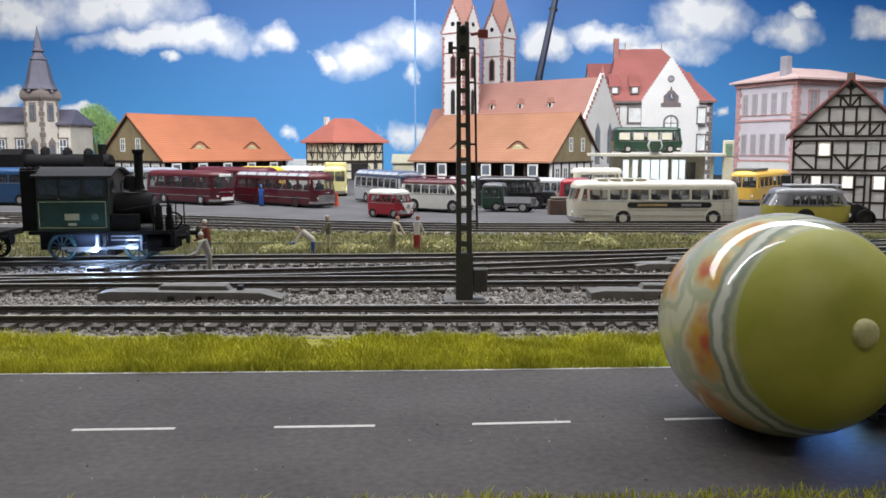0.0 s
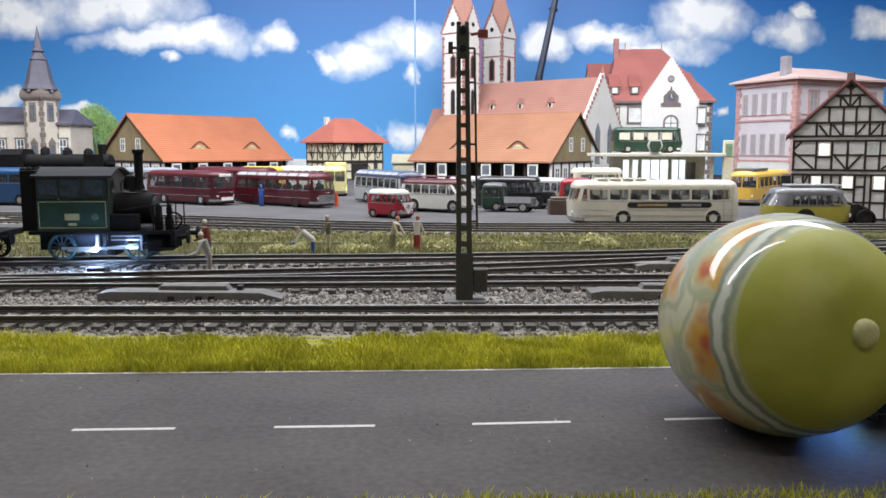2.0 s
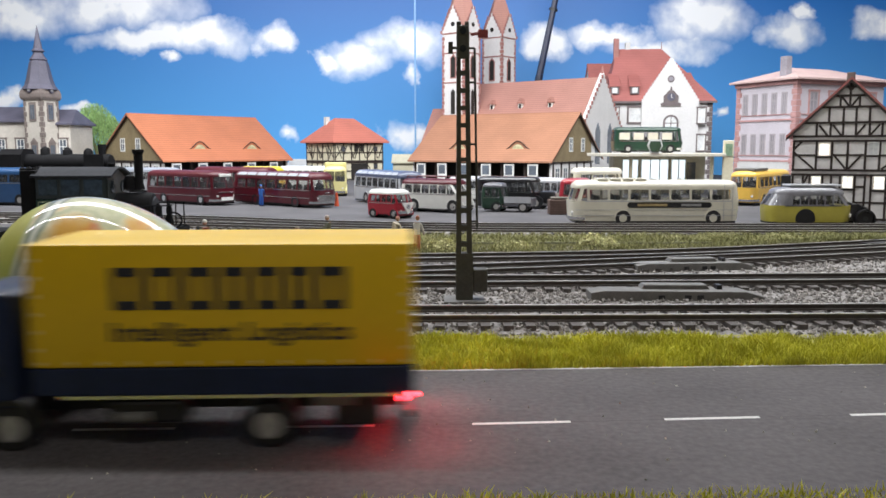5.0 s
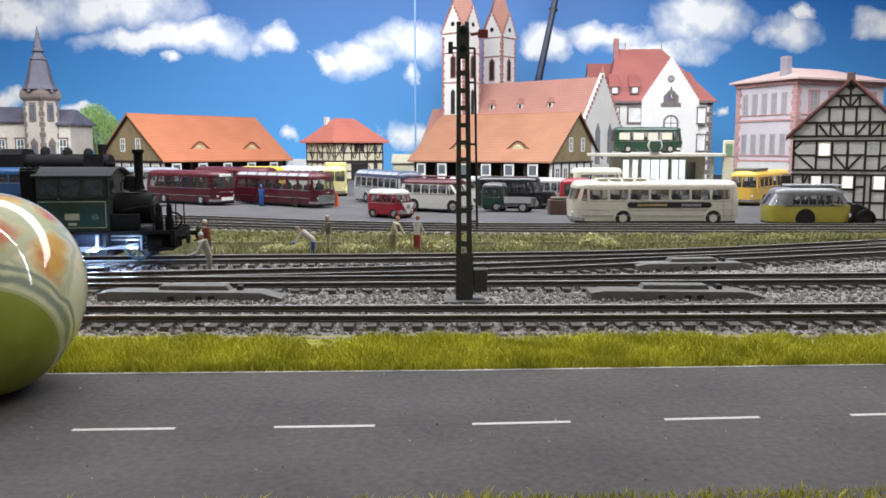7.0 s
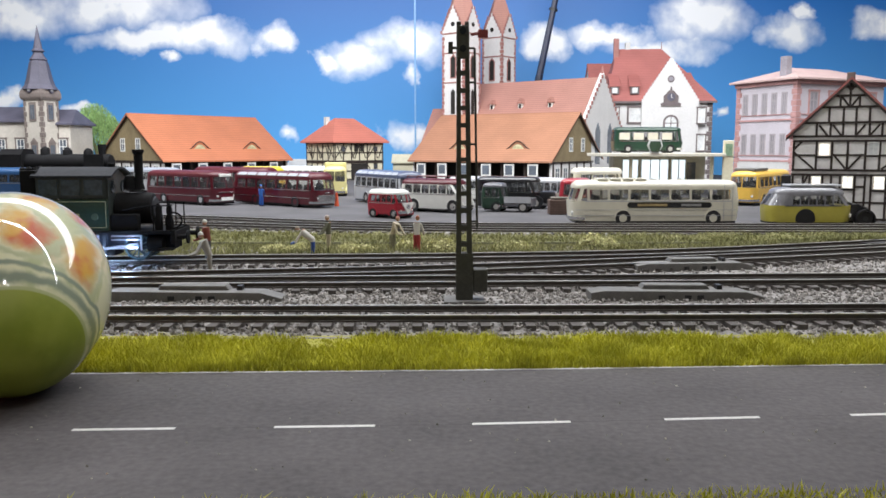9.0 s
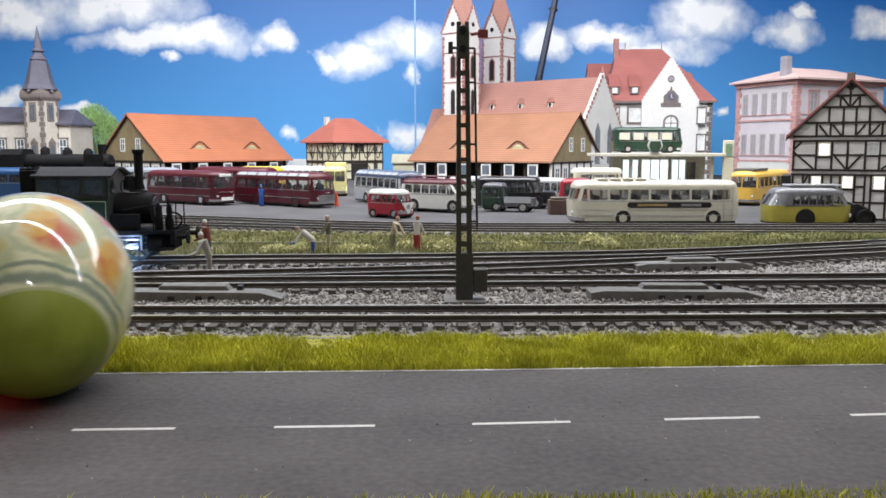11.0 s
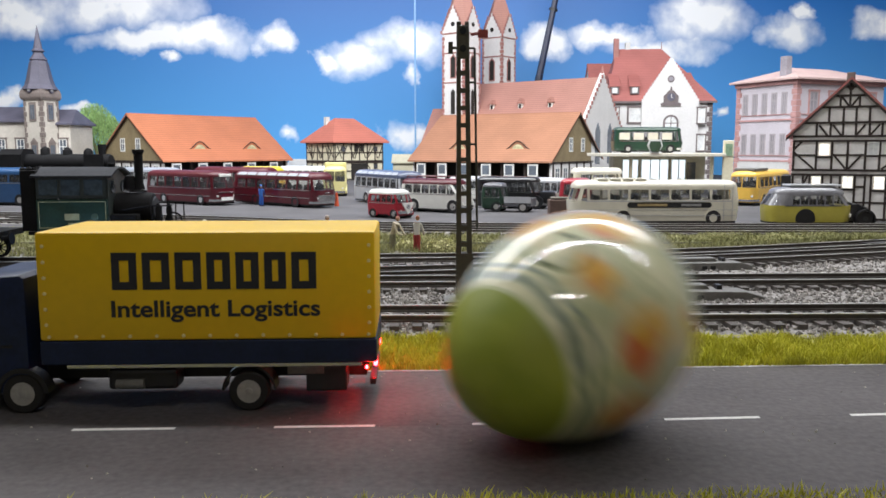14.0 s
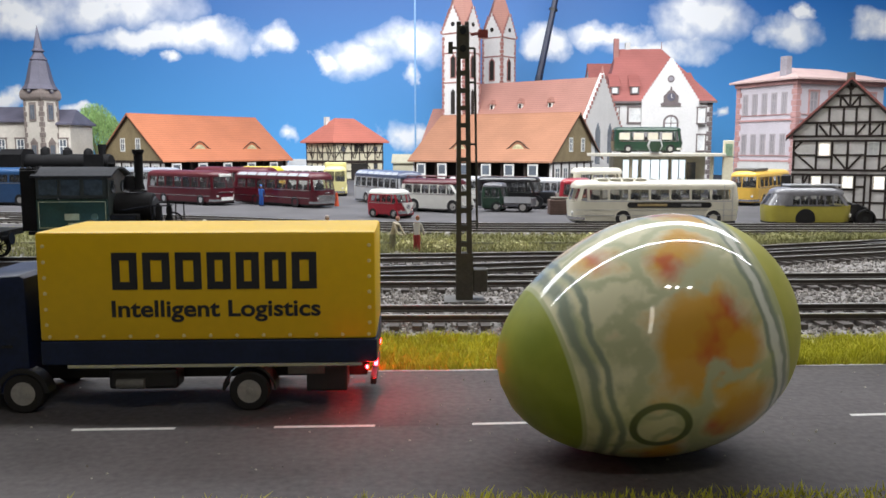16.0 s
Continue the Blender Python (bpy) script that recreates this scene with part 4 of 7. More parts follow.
for a, b in (((1, 49), (17, 49)), ((28, 49.2), (50, 49.2)), ((17, 47.6), (27.8, 47.6)), ((50.5, 48.6), (60, 48.6)), ((60, 49), (76, 49)), ((1, 25), (13, 25)), ((22, 23.4), (44, 23.2)), ((44, 25.5), (51, 25.5)), ((55, 22.6), (76, 22.6)),
             ((44, 13.6), (76, 13.6)), ((1, 13.6), (34, 13.6))):
    beam(t, a, b, 1.5, 0, 0.5)
for px, pz, w, h in ((18.4, 48.6, 8, 9.8), (51.8, 49.4, 7.6, 9.6), (14.2, 26, 7.2, 7.4), (35.6, 24.2, 7.8, 9.4), (56.8, 23.6, 7.8, 10.2)):
    win(t, px, pz, w, h, -0.4, pane=LIT if px != 51.8 else CURTAIN, t=0.7)

# ---- town hall with corner tower ----
t = thing("town_hall", -629, 1300, 3.6, 0, "cream stone town hall with slate corner tower and spire", "building")
SLIM = Matrix.Diagonal((0.8, 0.8, 1, 1))
g = box(B(), -21.5, 21.5, -21.5, 21.5, 0, 136)
bmesh.ops.transform(g, verts=g.verts, matrix=Matrix.Rotation(radians(71), 4, "Z") @ SLIM)
part("tower_shaft", g, SANDY, t)
for face in (0, 1):
    m = Matrix.Rotation(radians(71 - 90 * face), 4, "Z") @ SLIM
    for sx in (-1, 1):
        for k in range(17):
            w = 7 if k % 2 else 4.5
            g = box(B(), sx * 21.9 - (w if sx > 0 else 0), sx * 21.9 + (0 if sx > 0 else w), -22.4, -20, k * 8 + 0.3, k * 8 + 7.7)
            bmesh.ops.transform(g, matrix=m, verts=g.verts)
            part("quoin", g, BROWN_STONE, t)
    for z, h in ((30, 30), (100, 22)):
        g = box(B(), -8.5, 8.5, -22.7, -21, z - 3, z + h + 4)
        bmesh.ops.transform(g, matrix=m, verts=g.verts)
        s_ = part("window_surround", g, BROWN_STONE, t)
        g = box(box(B(), -5, -0.6, -23.2, -22, z, z + h), 0.6, 5, -23.2, -22, z, z + h)
        bmesh.ops.transform(g, matrix=m, verts=g.verts)
        part("pane", g, PANE, s_)
    g = prism(B(), [(-10, 63), (10, 63), (0, 72)], -23.2, -21, "y")
    bmesh.ops.transform(g, matrix=m, verts=g.verts)
    part("pediment", g, BROWN_STONE, t)
    g = lathe(B(), [(5.5, -29), (6, -20), (5, -10)], (0, 0, 146), "y", 16)
    bmesh.ops.transform(g, matrix=m, verts=g.verts)
    d = part("round_dormer", g, SLATE, t)
    g = lathe(B(), [(3.2, -29.6), (3.2, -28.8)], (0, 0, 146), "y", 16)
    bmesh.ops.transform(g, matrix=m, verts=g.verts)
    part("dormer_opening", g, LIGHT_GREY, d)
g = lathe(B(), [(34, 130), (37, 134), (37, 140), (34, 146)], seg=4)
bmesh.ops.transform(g, verts=g.verts, matrix=Matrix.Rotation(radians(25.8), 4, "Z") @ SLIM)
part("balustrade", g, BROWN_STONE, t)
g = lathe(B(), [(33, 146), (27, 154), (24, 162), (17, 188), (15, 190), (16.5, 192), (11, 198), (8.5, 203), (12.5, 205), (8, 209), (0.3, 244)], seg=8)
bmesh.ops.transform(g, verts=g.verts, matrix=Matrix.Rotation(radians(25.8), 4, "Z") @ SLIM)
part("spire", g, SLATE, t, "blue-grey slate spire")
for x0, x1, h in ((-150, -17, 96), (-12, 40, 92)):
    part("wing", box(B(), x0, x1, 8, 90, 0, h), SANDY, t)
    hip_roof(t, x0 - 5, x1 + 5, 3, 95, h, h + 26, 12, SLATE, label="slate hipped roof")
    part("plinth", box(B(), x0 - 1, x1 + 1, 7, 91, 0, 26), BROWN_STONE, t)
    for px in ((-110, -76, -46) if x0 < -100 else (21,)):
        win(t, px, 40, 13, 30, 8, t=1.6, trim=BROWN_STONE)

# ---- crane boom ----
t = thing("crane", 152, 1660, 3.6, 0, "dark blue telescopic crane boom rising behind the church", "crane")
g = B()
rod(g, (0, 0, 0), (40, 0, 200), 9, 6, 7.5)
part("boom", g, mat("crane_navy", (0.02, 0.025, 0.05), 0.5, scale=60, var=0.2), t)
part("boom_extension", rod(B(), (40, 0, 200), (84, 0, 420), 7, 6, 5), mat("crane_navy_light", (0.02, 0.025, 0.06), 0.45, scale=60, var=0.2), t)
part("collar", rod(B(), (65, 0, 325), (66, 0, 330), 8.6, 6), BLACK, t)

# ---- petrol station ----
t = thing("petrol_station", 190, 960, 3.6, 0, "cream petrol station with flat canopy and bright lit windows", "petrol station")
part("canopy", box(B(), -8, 140, 0, 84, 45.2, 49.2, 0.6), mat("canopy_cream", (0.6, 0.57, 0.48), 0.6, scale=60, var=0.1), t, "flat cream canopy")
for px in (32, 128):
    part("column", rod(B(), (px, 14, 0), (px, 14, 45.2), 2.2, 14), CREAM, t)
part("shop_wall", box(B(), 20, 132, 52, 82, 0, 45), CREAM, t)
for px, w in ((30, 20), (53, 34), (90, 18)):
    f = part("shop_window", box(B(), px, px + w, 50.6, 52.2, 8, 42), FRAME_W, t)
    part("lit_pane", box(B(), px + 1.2, px + w - 1.2, 50.0, 50.8, 9.4, 40.6), STATION_LIT, f, "bright lit glass pane")
    for q in range(1, max(2, w // 9)):
        part("mullion", box(B(), px + w * q / max(2, w // 9) - 0.5, px + w * q / max(2, w // 9) + 0.5, 49.2, 50.2, 8, 42), GREY_PLASTIC, f)
part("door", box(B(), 110, 120, 50.6, 52.2, 0, 38), PANE, t)
part("sign_pillar", box(B(), 138, 150, 4, 8, 0, 64, 0.6), CREAM, t)
part("sign_shield", prism(B(), [(52, 51), (61, 51), (63.5, 58), (62, 63), (51, 63), (49.5, 58)], -2, 0), mat("sign_green", (0.03, 0.06, 0.035), 0.4, scale=100, var=0.2), t, "dark green shield sign")
part("sign_border", prism(B(), [(52, 49), (61, 49), (65.5, 58), (63, 65), (50, 65), (47.5, 58)], -0.4, 1), LIGHT_GREY, t, "pale grey shield border")
part("sign_panel", box(B(), 140, 148, 3.2, 4.1, 46, 60), mat("sign_green_light", (0.2, 0.3, 0.2), 0.4, scale=300, var=0.4), t)
for px in (58, 90):
    p_ = part("petrol_pump", box(B(), px, px + 7, 20, 26, 0, 19, 0.8), FRAME_W, t, "white petrol pump")
    part("dial", box(B(), px + 1, px + 6, 19.6, 20.2, 11, 16), GLASS_DARK, p_)

# ---- low wall buildings at the back ----
t = thing("yard_shed", -95, 1560, 3.6, 0, "low cream shed at the back of the yard", "shed")
gable_shell(t, 90, 50, 30, 42, CREAM, CREAM)
t = thing("yard_shed", -300, 1600, 3.6, 0, "low cream shed at the back of the yard", "shed")
gable_shell(t, 90, 50, 22, 32, LIGHT_GREY, LIGHT_GREY)

# ---- willow ----
t = thing("willow_tree", -622, 1480, 3.6, 0, "light green weeping willow model tree", "tree")
part("trunk", rod(rod(rod(B(), (0, 0, 0), (2, 0, 55), 6, 8, 4), (2, 0, 50), (-18, 4, 100), 3, 6, 1), (2, 0, 50), (20, -4, 104), 3, 6, 1), WOOD, t)
rng = np.random.default_rng(21)
vs, fs = [], []
for i in range(900):
    a, r = rng.uniform(0, 6.28), 44 * math.sqrt(rng.uniform(0, 1))
    x, y = r * math.cos(a), r * math.sin(a) * 0.8
    top = 132 - 0.018 * r * r + rng.uniform(-6, 4)
    length = rng.uniform(30, 78)
    for k in range(int(length / 3)):
        z = top - k * 3
        if z < 6:
            break
        b = len(vs)
        s = rng.uniform(0.7, 1.3)
        q = rng.normal(0, 0.8, 3)
        d = rng.normal(0, 1, 3)
        d /= np.linalg.norm(d)
        e = np.cross(d, (0, 0.3, 1))
        c = np.array([x + 0.12 * x * min(1, k / 8), y, z]) + q
        d = d * 0.35 + np.array((0, 0, 2.0))
        vs += [tuple(c - d * s), tuple(c + e * s * 0.7), tuple(c + d * s), tuple(c - e * s * 0.7)]
        fs.append((b, b + 1, b + 2, b + 3))
me = bpy.data.meshes.new("crown")
me.from_pydata([tuple(c * MM for c in v) for v in vs], [], fs)
me.materials.append(mat("willow_leaf", (0.27, 0.43, 0.15), 0.7, scale=60, var=0.3, island=0.4))
crown = new("crown", me)
crown.parent = t

# ---- vehicles ----
MAROON = mat("maroon_paint", (0.085, 0.004, 0.011), 0.3, scale=150, var=0.1, coat=0.4)
MAROON_ROOF = mat("maroon_roof", (0.085, 0.007, 0.013), 0.4, scale=150, var=0.1)
IVORY = mat("ivory_paint", (0.66, 0.63, 0.52), 0.35, scale=150, var=0.06, coat=0.3)
WHITE_PAINT = mat("white_paint", (0.7, 0.7, 0.66), 0.35, scale=150, var=0.06, coat=0.3)
GREYBLUE = mat("grey_blue_paint", (0.30, 0.33, 0.38), 0.35, scale=150, var=0.1, coat=0.3)
SILVER = mat("silver_grey_paint", (0.42, 0.43, 0.45), 0.35, scale=150, var=0.1, coat=0.3)
DARKGREY = mat("dark_grey_paint", (0.09, 0.09, 0.1), 0.35, scale=150, var=0.15, coat=0.3)
ROOF_GREY = mat("worn_grey_paint", (0.19, 0.19, 0.205), 0.35, scale=150, var=0.2, coat=0.3)
BUS_YELLOW = mat("bus_yellow_paint", (0.76, 0.47, 0.08), 0.35, scale=150, var=0.08, coat=0.3)
PALE_YELLOW = mat("pale_yellow_paint", (0.68, 0.62, 0.28), 0.4, scale=150, var=0.08, coat=0.3)
OLIVE_YELLOW = mat("olive_yellow_paint", (0.42, 0.37, 0.06), 0.35, scale=150, var=0.1, coat=0.3)
BUS_RED = mat("van_red_paint", (0.34, 0.012, 0.026), 0.3, scale=150, var=0.08, coat=0.4)
BUS_GREEN = mat("dark_green_paint", (0.014, 0.045, 0.026), 0.3, scale=150, var=0.15, coat=0.4)
BUS_BLUE = mat("bright_blue_paint", (0.02, 0.075, 0.19), 0.35, scale=150, var=0.12, coat=0.3)
NEAR_BLACK = mat("black_paint", (0.015, 0.015, 0.017), 0.3, scale=150, var=0.2, coat=0.4)
SEE_GLASS = mat("bus_glazing", (0.10, 0.105, 0.11), 0.06, scale=110, var=0.15, spec=0.9)
SEE_GLASS.node_tree.nodes["Principled BSDF"].inputs["Alpha"].default_value = 0.2
ROOF_GLASS = mat("roof_glazing", (0.46, 0.48, 0.52), 0.1, scale=110, var=0.2, spec=0.9)
SEAT = mat("bus_seat", (0.05, 0.042, 0.04), 0.8, scale=200, var=0.3)


def strip(lo, hi, inset, thick):
    """A thin curved sheet between a lower and an upper plan line, set in from them."""
    g = B()

    def shifted(line, d):
        out = []
        for k, p in enumerate(line):
            a, b = line[max(0, k - 1)], line[min(len(line) - 1, k + 1)]
            tx, ty = b[0] - a[0], b[1] - a[1]
            q = math.hypot(tx, ty) or 1.0
            out.append((p[0] - ty / q * d, p[1] + tx / q * d, p[2]))
        return out
    rows = [V(g, shifted(lo, inset)), V(g, shifted(hi, inset)), V(g, shifted(hi, inset + thick)), V(g, shifted(lo, inset + thick))]
    for a, b in ((0, 1), (1, 2), (2, 3), (3, 0)):
        for k in range(len(lo) - 1):
            g.faces.new((rows[a][k], rows[a][k + 1], rows[b][k + 1], rows[b][k]))
    g.faces.new([r[0] for r in rows]), g.faces.new([r[-1] for r in rows])
    return g


def coach(name, x, y, rz, L, W, H, lower, upper, roof, label, category="bus", n=7, wheels=(-0.28, 0.27), wr=5.4, belt=0.50, top=0.84,
          front=2.0, rear=1.0, rf=6.0, rr=5.0, trim=CHROME, z=3.6, group="", roof_windows=False, arch_mat=None, skirt=None, first=0.07, last=0.93, bumper=True,
          rc=7.0, rcr=5.0, bow=1.6, seats=SEAT):
    """A model coach, nose to +x: lofted lower body and domed roof, curved windscreen halves, single panes, wheels, bumpers, lamps."""
    t = thing(name, x, y, z, rz, label, category, group)
    zb, zt, z0 = H * belt, H * top, 3.2

    def dims(h):
        """Front end, rear end and half width at a height."""
        if h <= zb:
            k = (zb - h) / (zb - z0)
            return L / 2 - 1.0 * k * k, -L / 2 + 0.8 * k * k, W / 2 * (1 - 0.035 * k * k)
        if h <= zt:
            k = (h - zb) / (zt - zb)
            return L / 2 - front * k, -L / 2 + rear * k, W / 2 * (1 - 0.055 * k)
        k = min(1.0, (h - zt) / (H - zt))
        c = 1 - max(0.0, 1 - k ** 2.3) ** (1 / 2.3)
        return L / 2 - front - rf * c, -L / 2 + rear + rr * c, W / 2 * 0.945 * (1 - 0.6 * c)

    def corner(h, end, side, seg=5):
        """Plan points of one rounded corner, from the side wall to the end wall."""
        xf, xr, w = dims(h)
        r = rc if end > 0 else rcr
        b = min(r * 1.05, w * 0.72)
        out = []
        for k in range(seg + 1):
            a = k / seg * math.pi / 2
            px, py = r * math.sin(a) - r, w - b + b * math.cos(a)
            px += (xf if end > 0 else -xr) - (bow if end > 0 else 0.5) * (py / w) ** 2
            out.append((end * px, side * py, h))
        return out

    def ring(h):
        return corner(h, 1, -1) + corner(h, 1, 1)[::-1] + corner(h, -1, 1) + corner(h, -1, -1)[::-1]

    def loft(levels):
        g = B()
        rings = [V(g, ring(h)) for h in levels]
        for a, b in zip(rings, rings[1:]):
            for k in range(len(a)):
                g.faces.new((a[k], a[(k + 1) % len(a)], b[(k + 1) % len(a)], b[k]))
        g.faces.new(rings[0][::-1]), g.faces.new(rings[-1])
        return g
    part("body", loft([z0, z0 + 1.2, z0 + (zb - z0) * 0.4, z0 + (zb - z0) * 0.75, zb]), lower, t, "", True)
    part("roof", loft([zt + (H - zt) * k for k in (0, 0.2, 0.4, 0.58, 0.74, 0.87, 0.96, 1)]), roof, t, "", True)
    xf, xr, wt = dims(zt)
    sa, sb = max(-L / 2 + L * first, xr + rcr + 0.8), min(-L / 2 + L * last, xf - rc - bow - 0.3)
    span = sb - sa

    def side_line(a, b, h, side):
        w = dims(h)[2]
        line = [(a, side * w, h), (b, side * w, h)]
        return line if side < 0 else line[::-1]
    pw = max(0.4, span / n * 0.055)
    for side in (-1, 1):
        for k in range(n):
            a, b = sa + span * k / n + pw, sa + span * (k + 1) / n - pw
            part("side_pane", strip(side_line(a, b, zb + 0.4, side), side_line(a, b, zt - 0.2, side), 0.45, 0.15), SEE_GLASS, t)
            part("seat", box(B(), (a + b) / 2 - 1.2, (a + b) / 2 + 0.8, *sorted((side * 2.2, side * (W / 2 - 2.6))), zb - 0.3, zb + (zt - zb) * 0.42, 0.4), seats, t)
            if roof_windows:
                zp, zq = zt + (H - zt) * 0.45, zt + (H - zt) * 0.86
                part("roof_pane", strip(side_line(a, b, zp, side), side_line(a + 0.4, b - 0.4, zq, side), -0.6, 0.5), ROOF_GLASS, t)
        for k in range(n + 1):
            c = sa + span * k / n
            part("window_pillar", strip(side_line(c - pw, c + pw, zb - 0.1, side), side_line(c - pw, c + pw, zt + 0.1, side), 0.0, 0.7), upper, t)
        for h0, h1 in ((zb - 0.05, zb + 0.7), (zt - 0.7, zt + 0.05)):
            part("window_rail", strip(side_line(sa, sb, h0, side), side_line(sa, sb, h1, side), 0.05, 0.5), upper, t)
        lo, hi = corner(zb, 1, side), corner(zt, 1, side)
        lo, hi = [side_line(sb, sb, zb, side)[0]] + lo, [side_line(sb, sb, zt, side)[0]] + hi
        mid_lo, mid_hi = (dims(zb)[0], side * 0.35, zb), (dims(zt)[0], side * 0.35, zt)
        glass_lo, glass_hi = lo + [mid_lo], hi + [mid_hi]
        if side > 0:
            glass_lo, glass_hi = glass_lo[::-1], glass_hi[::-1]
        part("windscreen", strip(glass_lo, glass_hi, 0.35, 0.15), SEE_GLASS, t, "", True)
        post_lo, post_hi = lo[2:4], hi[2:4]
        if side > 0:
            post_lo, post_hi = post_lo[::-1], post_hi[::-1]
        part("front_pillar", strip(post_lo, post_hi, 0.02, 0.6), upper, t)
        lo, hi = corner(zb, -1, side), corner(zt, -1, side)
        lo, hi = [side_line(sa, sa, zb, side)[0]] + lo, [side_line(sa, sa, zt, side)[0]] + hi
        if side < 0:
            lo, hi = lo[::-1], hi[::-1]
        part("rear_quarter", strip(lo, hi, 0.02, 0.6), upper, t, "", True)
        part("belt_trim", strip(side_line(-L / 2 + rcr + 1, L / 2 - rc - bow, zb - 0.5, side), side_line(-L / 2 + rcr + 1, L / 2 - rc - bow, zb + 0.1, side), -0.2, 0.4), trim, t)
        if skirt:
            hs = H * 0.27
            part("skirt_trim", strip(side_line(-L / 2 + rcr + 1, L / 2 - rc - bow, hs, side), side_line(-L / 2 + rcr + 1, L / 2 - rc - bow, hs + 0.6, side), -0.2, 0.4), skirt, t)
        zh = H * 0.28
        part("headlight", lathe(B(), [(1.6, -1.2), (1.6, 0.1), (1.3, 0.5), (0.3, 0.8)], (dims(zh)[0] - bow * 0.5 - 0.9, side * (W / 2 * 0.62), zh), "x", 12), FRAME_W, t, "pale round headlight", True)
    xb, xt = dims(zb)[0], dims(zt)[0]
    part("centre_pillar", prism(B(), [(xb, zb), (xt, zt), (xt - 0.6, zt), (xb - 0.6, zb)], -0.35, 0.35, "y"), upper, t)
    xb, xt = dims(zb)[1], dims(zt)[1]
    part("rear_window", prism(B(), [(xb, zb), (xt, zt), (xt + 0.4, zt), (xb + 0.4, zb)], -W / 2 + 6, W / 2 - 6, "y"), SEE_GLASS, t)
    if bumper:
        lo, hi = corner(4.0, 1, -1) + corner(4.0, 1, 1)[::-1], corner(6.2, 1, -1) + corner(6.2, 1, 1)[::-1]
        part("front_bumper", strip(lo, hi, -0.7, 0.8), CHROME, t, "", True)
    part("underbody", box(B(), -L / 2 + 3, L / 2 - 4, -W / 2 + 2, W / 2 - 2, 1.6, 3.4), BLACK, t)
    for u in wheels:
        for s in (-1, 1):
            wh = wheel(t, u * L, s * (W / 2 - 1.3), wr, 2.6, wr * 0.52)
            if s > 0:
                wh.rotation_euler = (0, 0, math.pi)
        g = lathe(B(), [(wr + 0.2, -W / 2 - 0.25), (wr + 1.0, -W / 2 - 0.25), (wr + 1.0, W / 2 + 0.25), (wr + 0.2, W / 2 + 0.25), (wr + 0.2, -W / 2 - 0.25)], (u * L, 0, wr), "y", 28, False)
        geom = list(g.verts) + list(g.edges) + list(g.faces)
        bmesh.ops.bisect_plane(g, geom=geom, plane_co=(0, 0, wr * 0.6), plane_no=(0, 0, -1), clear_outer=True)
        part("wheel_arch", g, arch_mat or lower, t, "", True)
        g = lathe(B(), [(wr + 0.25, -W / 2 - 0.04), (wr + 0.25, W / 2 + 0.04)], (u * L, 0, wr), "y", 24)
        part("wheel_well", g, BLACK, t, "", True)
    return t


def rim_paint(t, material):
    for c in t.children:
        for k in c.children:
            if k.name.startswith("rim"):
                k.data.materials[0] = material


RB = "depot buses"
t = coach("coach_bus", -252.3, 819.7, -35, 109, 28.5, 33, MAROON, MAROON, MAROON_ROOF, "dark red model bus parked in the yard", n=7, wheels=(-0.22, 0.3), group=RB, skirt=CHROME, wr=5.2)
rim_paint(t, SILVER)
part("destination_sign", box(B(), 51.2, 52.9, -7, 7, 27.6, 30.2, 0.3), FRAME_W, t)
part("number_plate", box(B(), 54.2, 55.6, -7, 7, 5, 8), FRAME_W, t)
part("nose_strip", box(B(), 53.6, 54.9, -9, 9, 12.4, 13.2, 0.2), CHROME, t)
t = coach("coach_bus", -235, 935, -28, 110, 28.5, 34, MAROON, MAROON, MAROON_ROOF, "dark red model bus half hidden behind another", n=7, wheels=(-0.22, 0.3), group=RB, wr=5.2)
t = coach("coach_bus", -154.8, 794, -40, 127, 28.5, 32.5, MAROON, MAROON, MAROON_ROOF, "maroon touring coach with panorama roof windows and chrome front", n=7, wheels=(-0.2, 0.27), group=RB, roof_windows=True, skirt=CHROME, wr=5.2, top=0.80)
rim_paint(t, MAROON)
part("front_grille", box(B(), 60.0, 63.5, -10, 10, 6, 12, 0.4), CHROME, t)
part("nose_emblem", box(B(), 63.1, 63.9, -3, 3, 13.4, 14.4, 0.2), CHROME, t)
t = coach("coach_bus", -54.5, 816, -60, 112, 28.5, 33, SILVER, SILVER, mat("dark_blue_roof", (0.06, 0.075, 0.13), 0.35, scale=150, var=0.15, coat=0.3), "silver-blue touring coach with panorama roof", n=7, group=RB, roof_windows=True, top=0.8, wheels=(-0.2, 0.27), rf=6)
t = coach("small_bus", -5, 712, -33, 66, 25, 28.5, WHITE_PAINT, WHITE_PAINT, MAROON_ROOF, "white vintage bus with maroon roof and luggage rack", n=5, wheels=(-0.25, 0.36), group=RB, wr=5.6, front=7, belt=0.55)
g = B()
for s in (-1, 1):
    rod(g, (-26, s * 8, 30.4), (14, s * 8, 30.4), 0.5, 6)
    for k in range(5):
        rod(g, (-26 + k * 10, s * 8, 27), (-26 + k * 10, s * 8, 30.4), 0.4, 6)
part("luggage_rack", g, MAROON_ROOF, t)
t = coach("camper_van", -41.5, 648, -38, 37, 19, 22.4, BUS_RED, BUS_RED, WHITE_PAINT, "red model van with white roof in the yard", "van", n=4, wheels=(-0.28, 0.3), wr=3.6, belt=0.54, top=0.84, front=3.0, rf=4, rr=3, rc=4.5, rcr=3.5)
part("nose_panel", prism(B(), [(-7, 12.4), (7, 12.4), (0.6, 3.6), (-0.6, 3.6)], 17.6, 18.5, "x"), WHITE_PAINT, t, "white pointed nose panel")
part("front_emblem", lathe(B(), [(2.2, 18.4), (2.0, 18.9)], (0, 0, 9.4), "x", 16), CHROME, t)
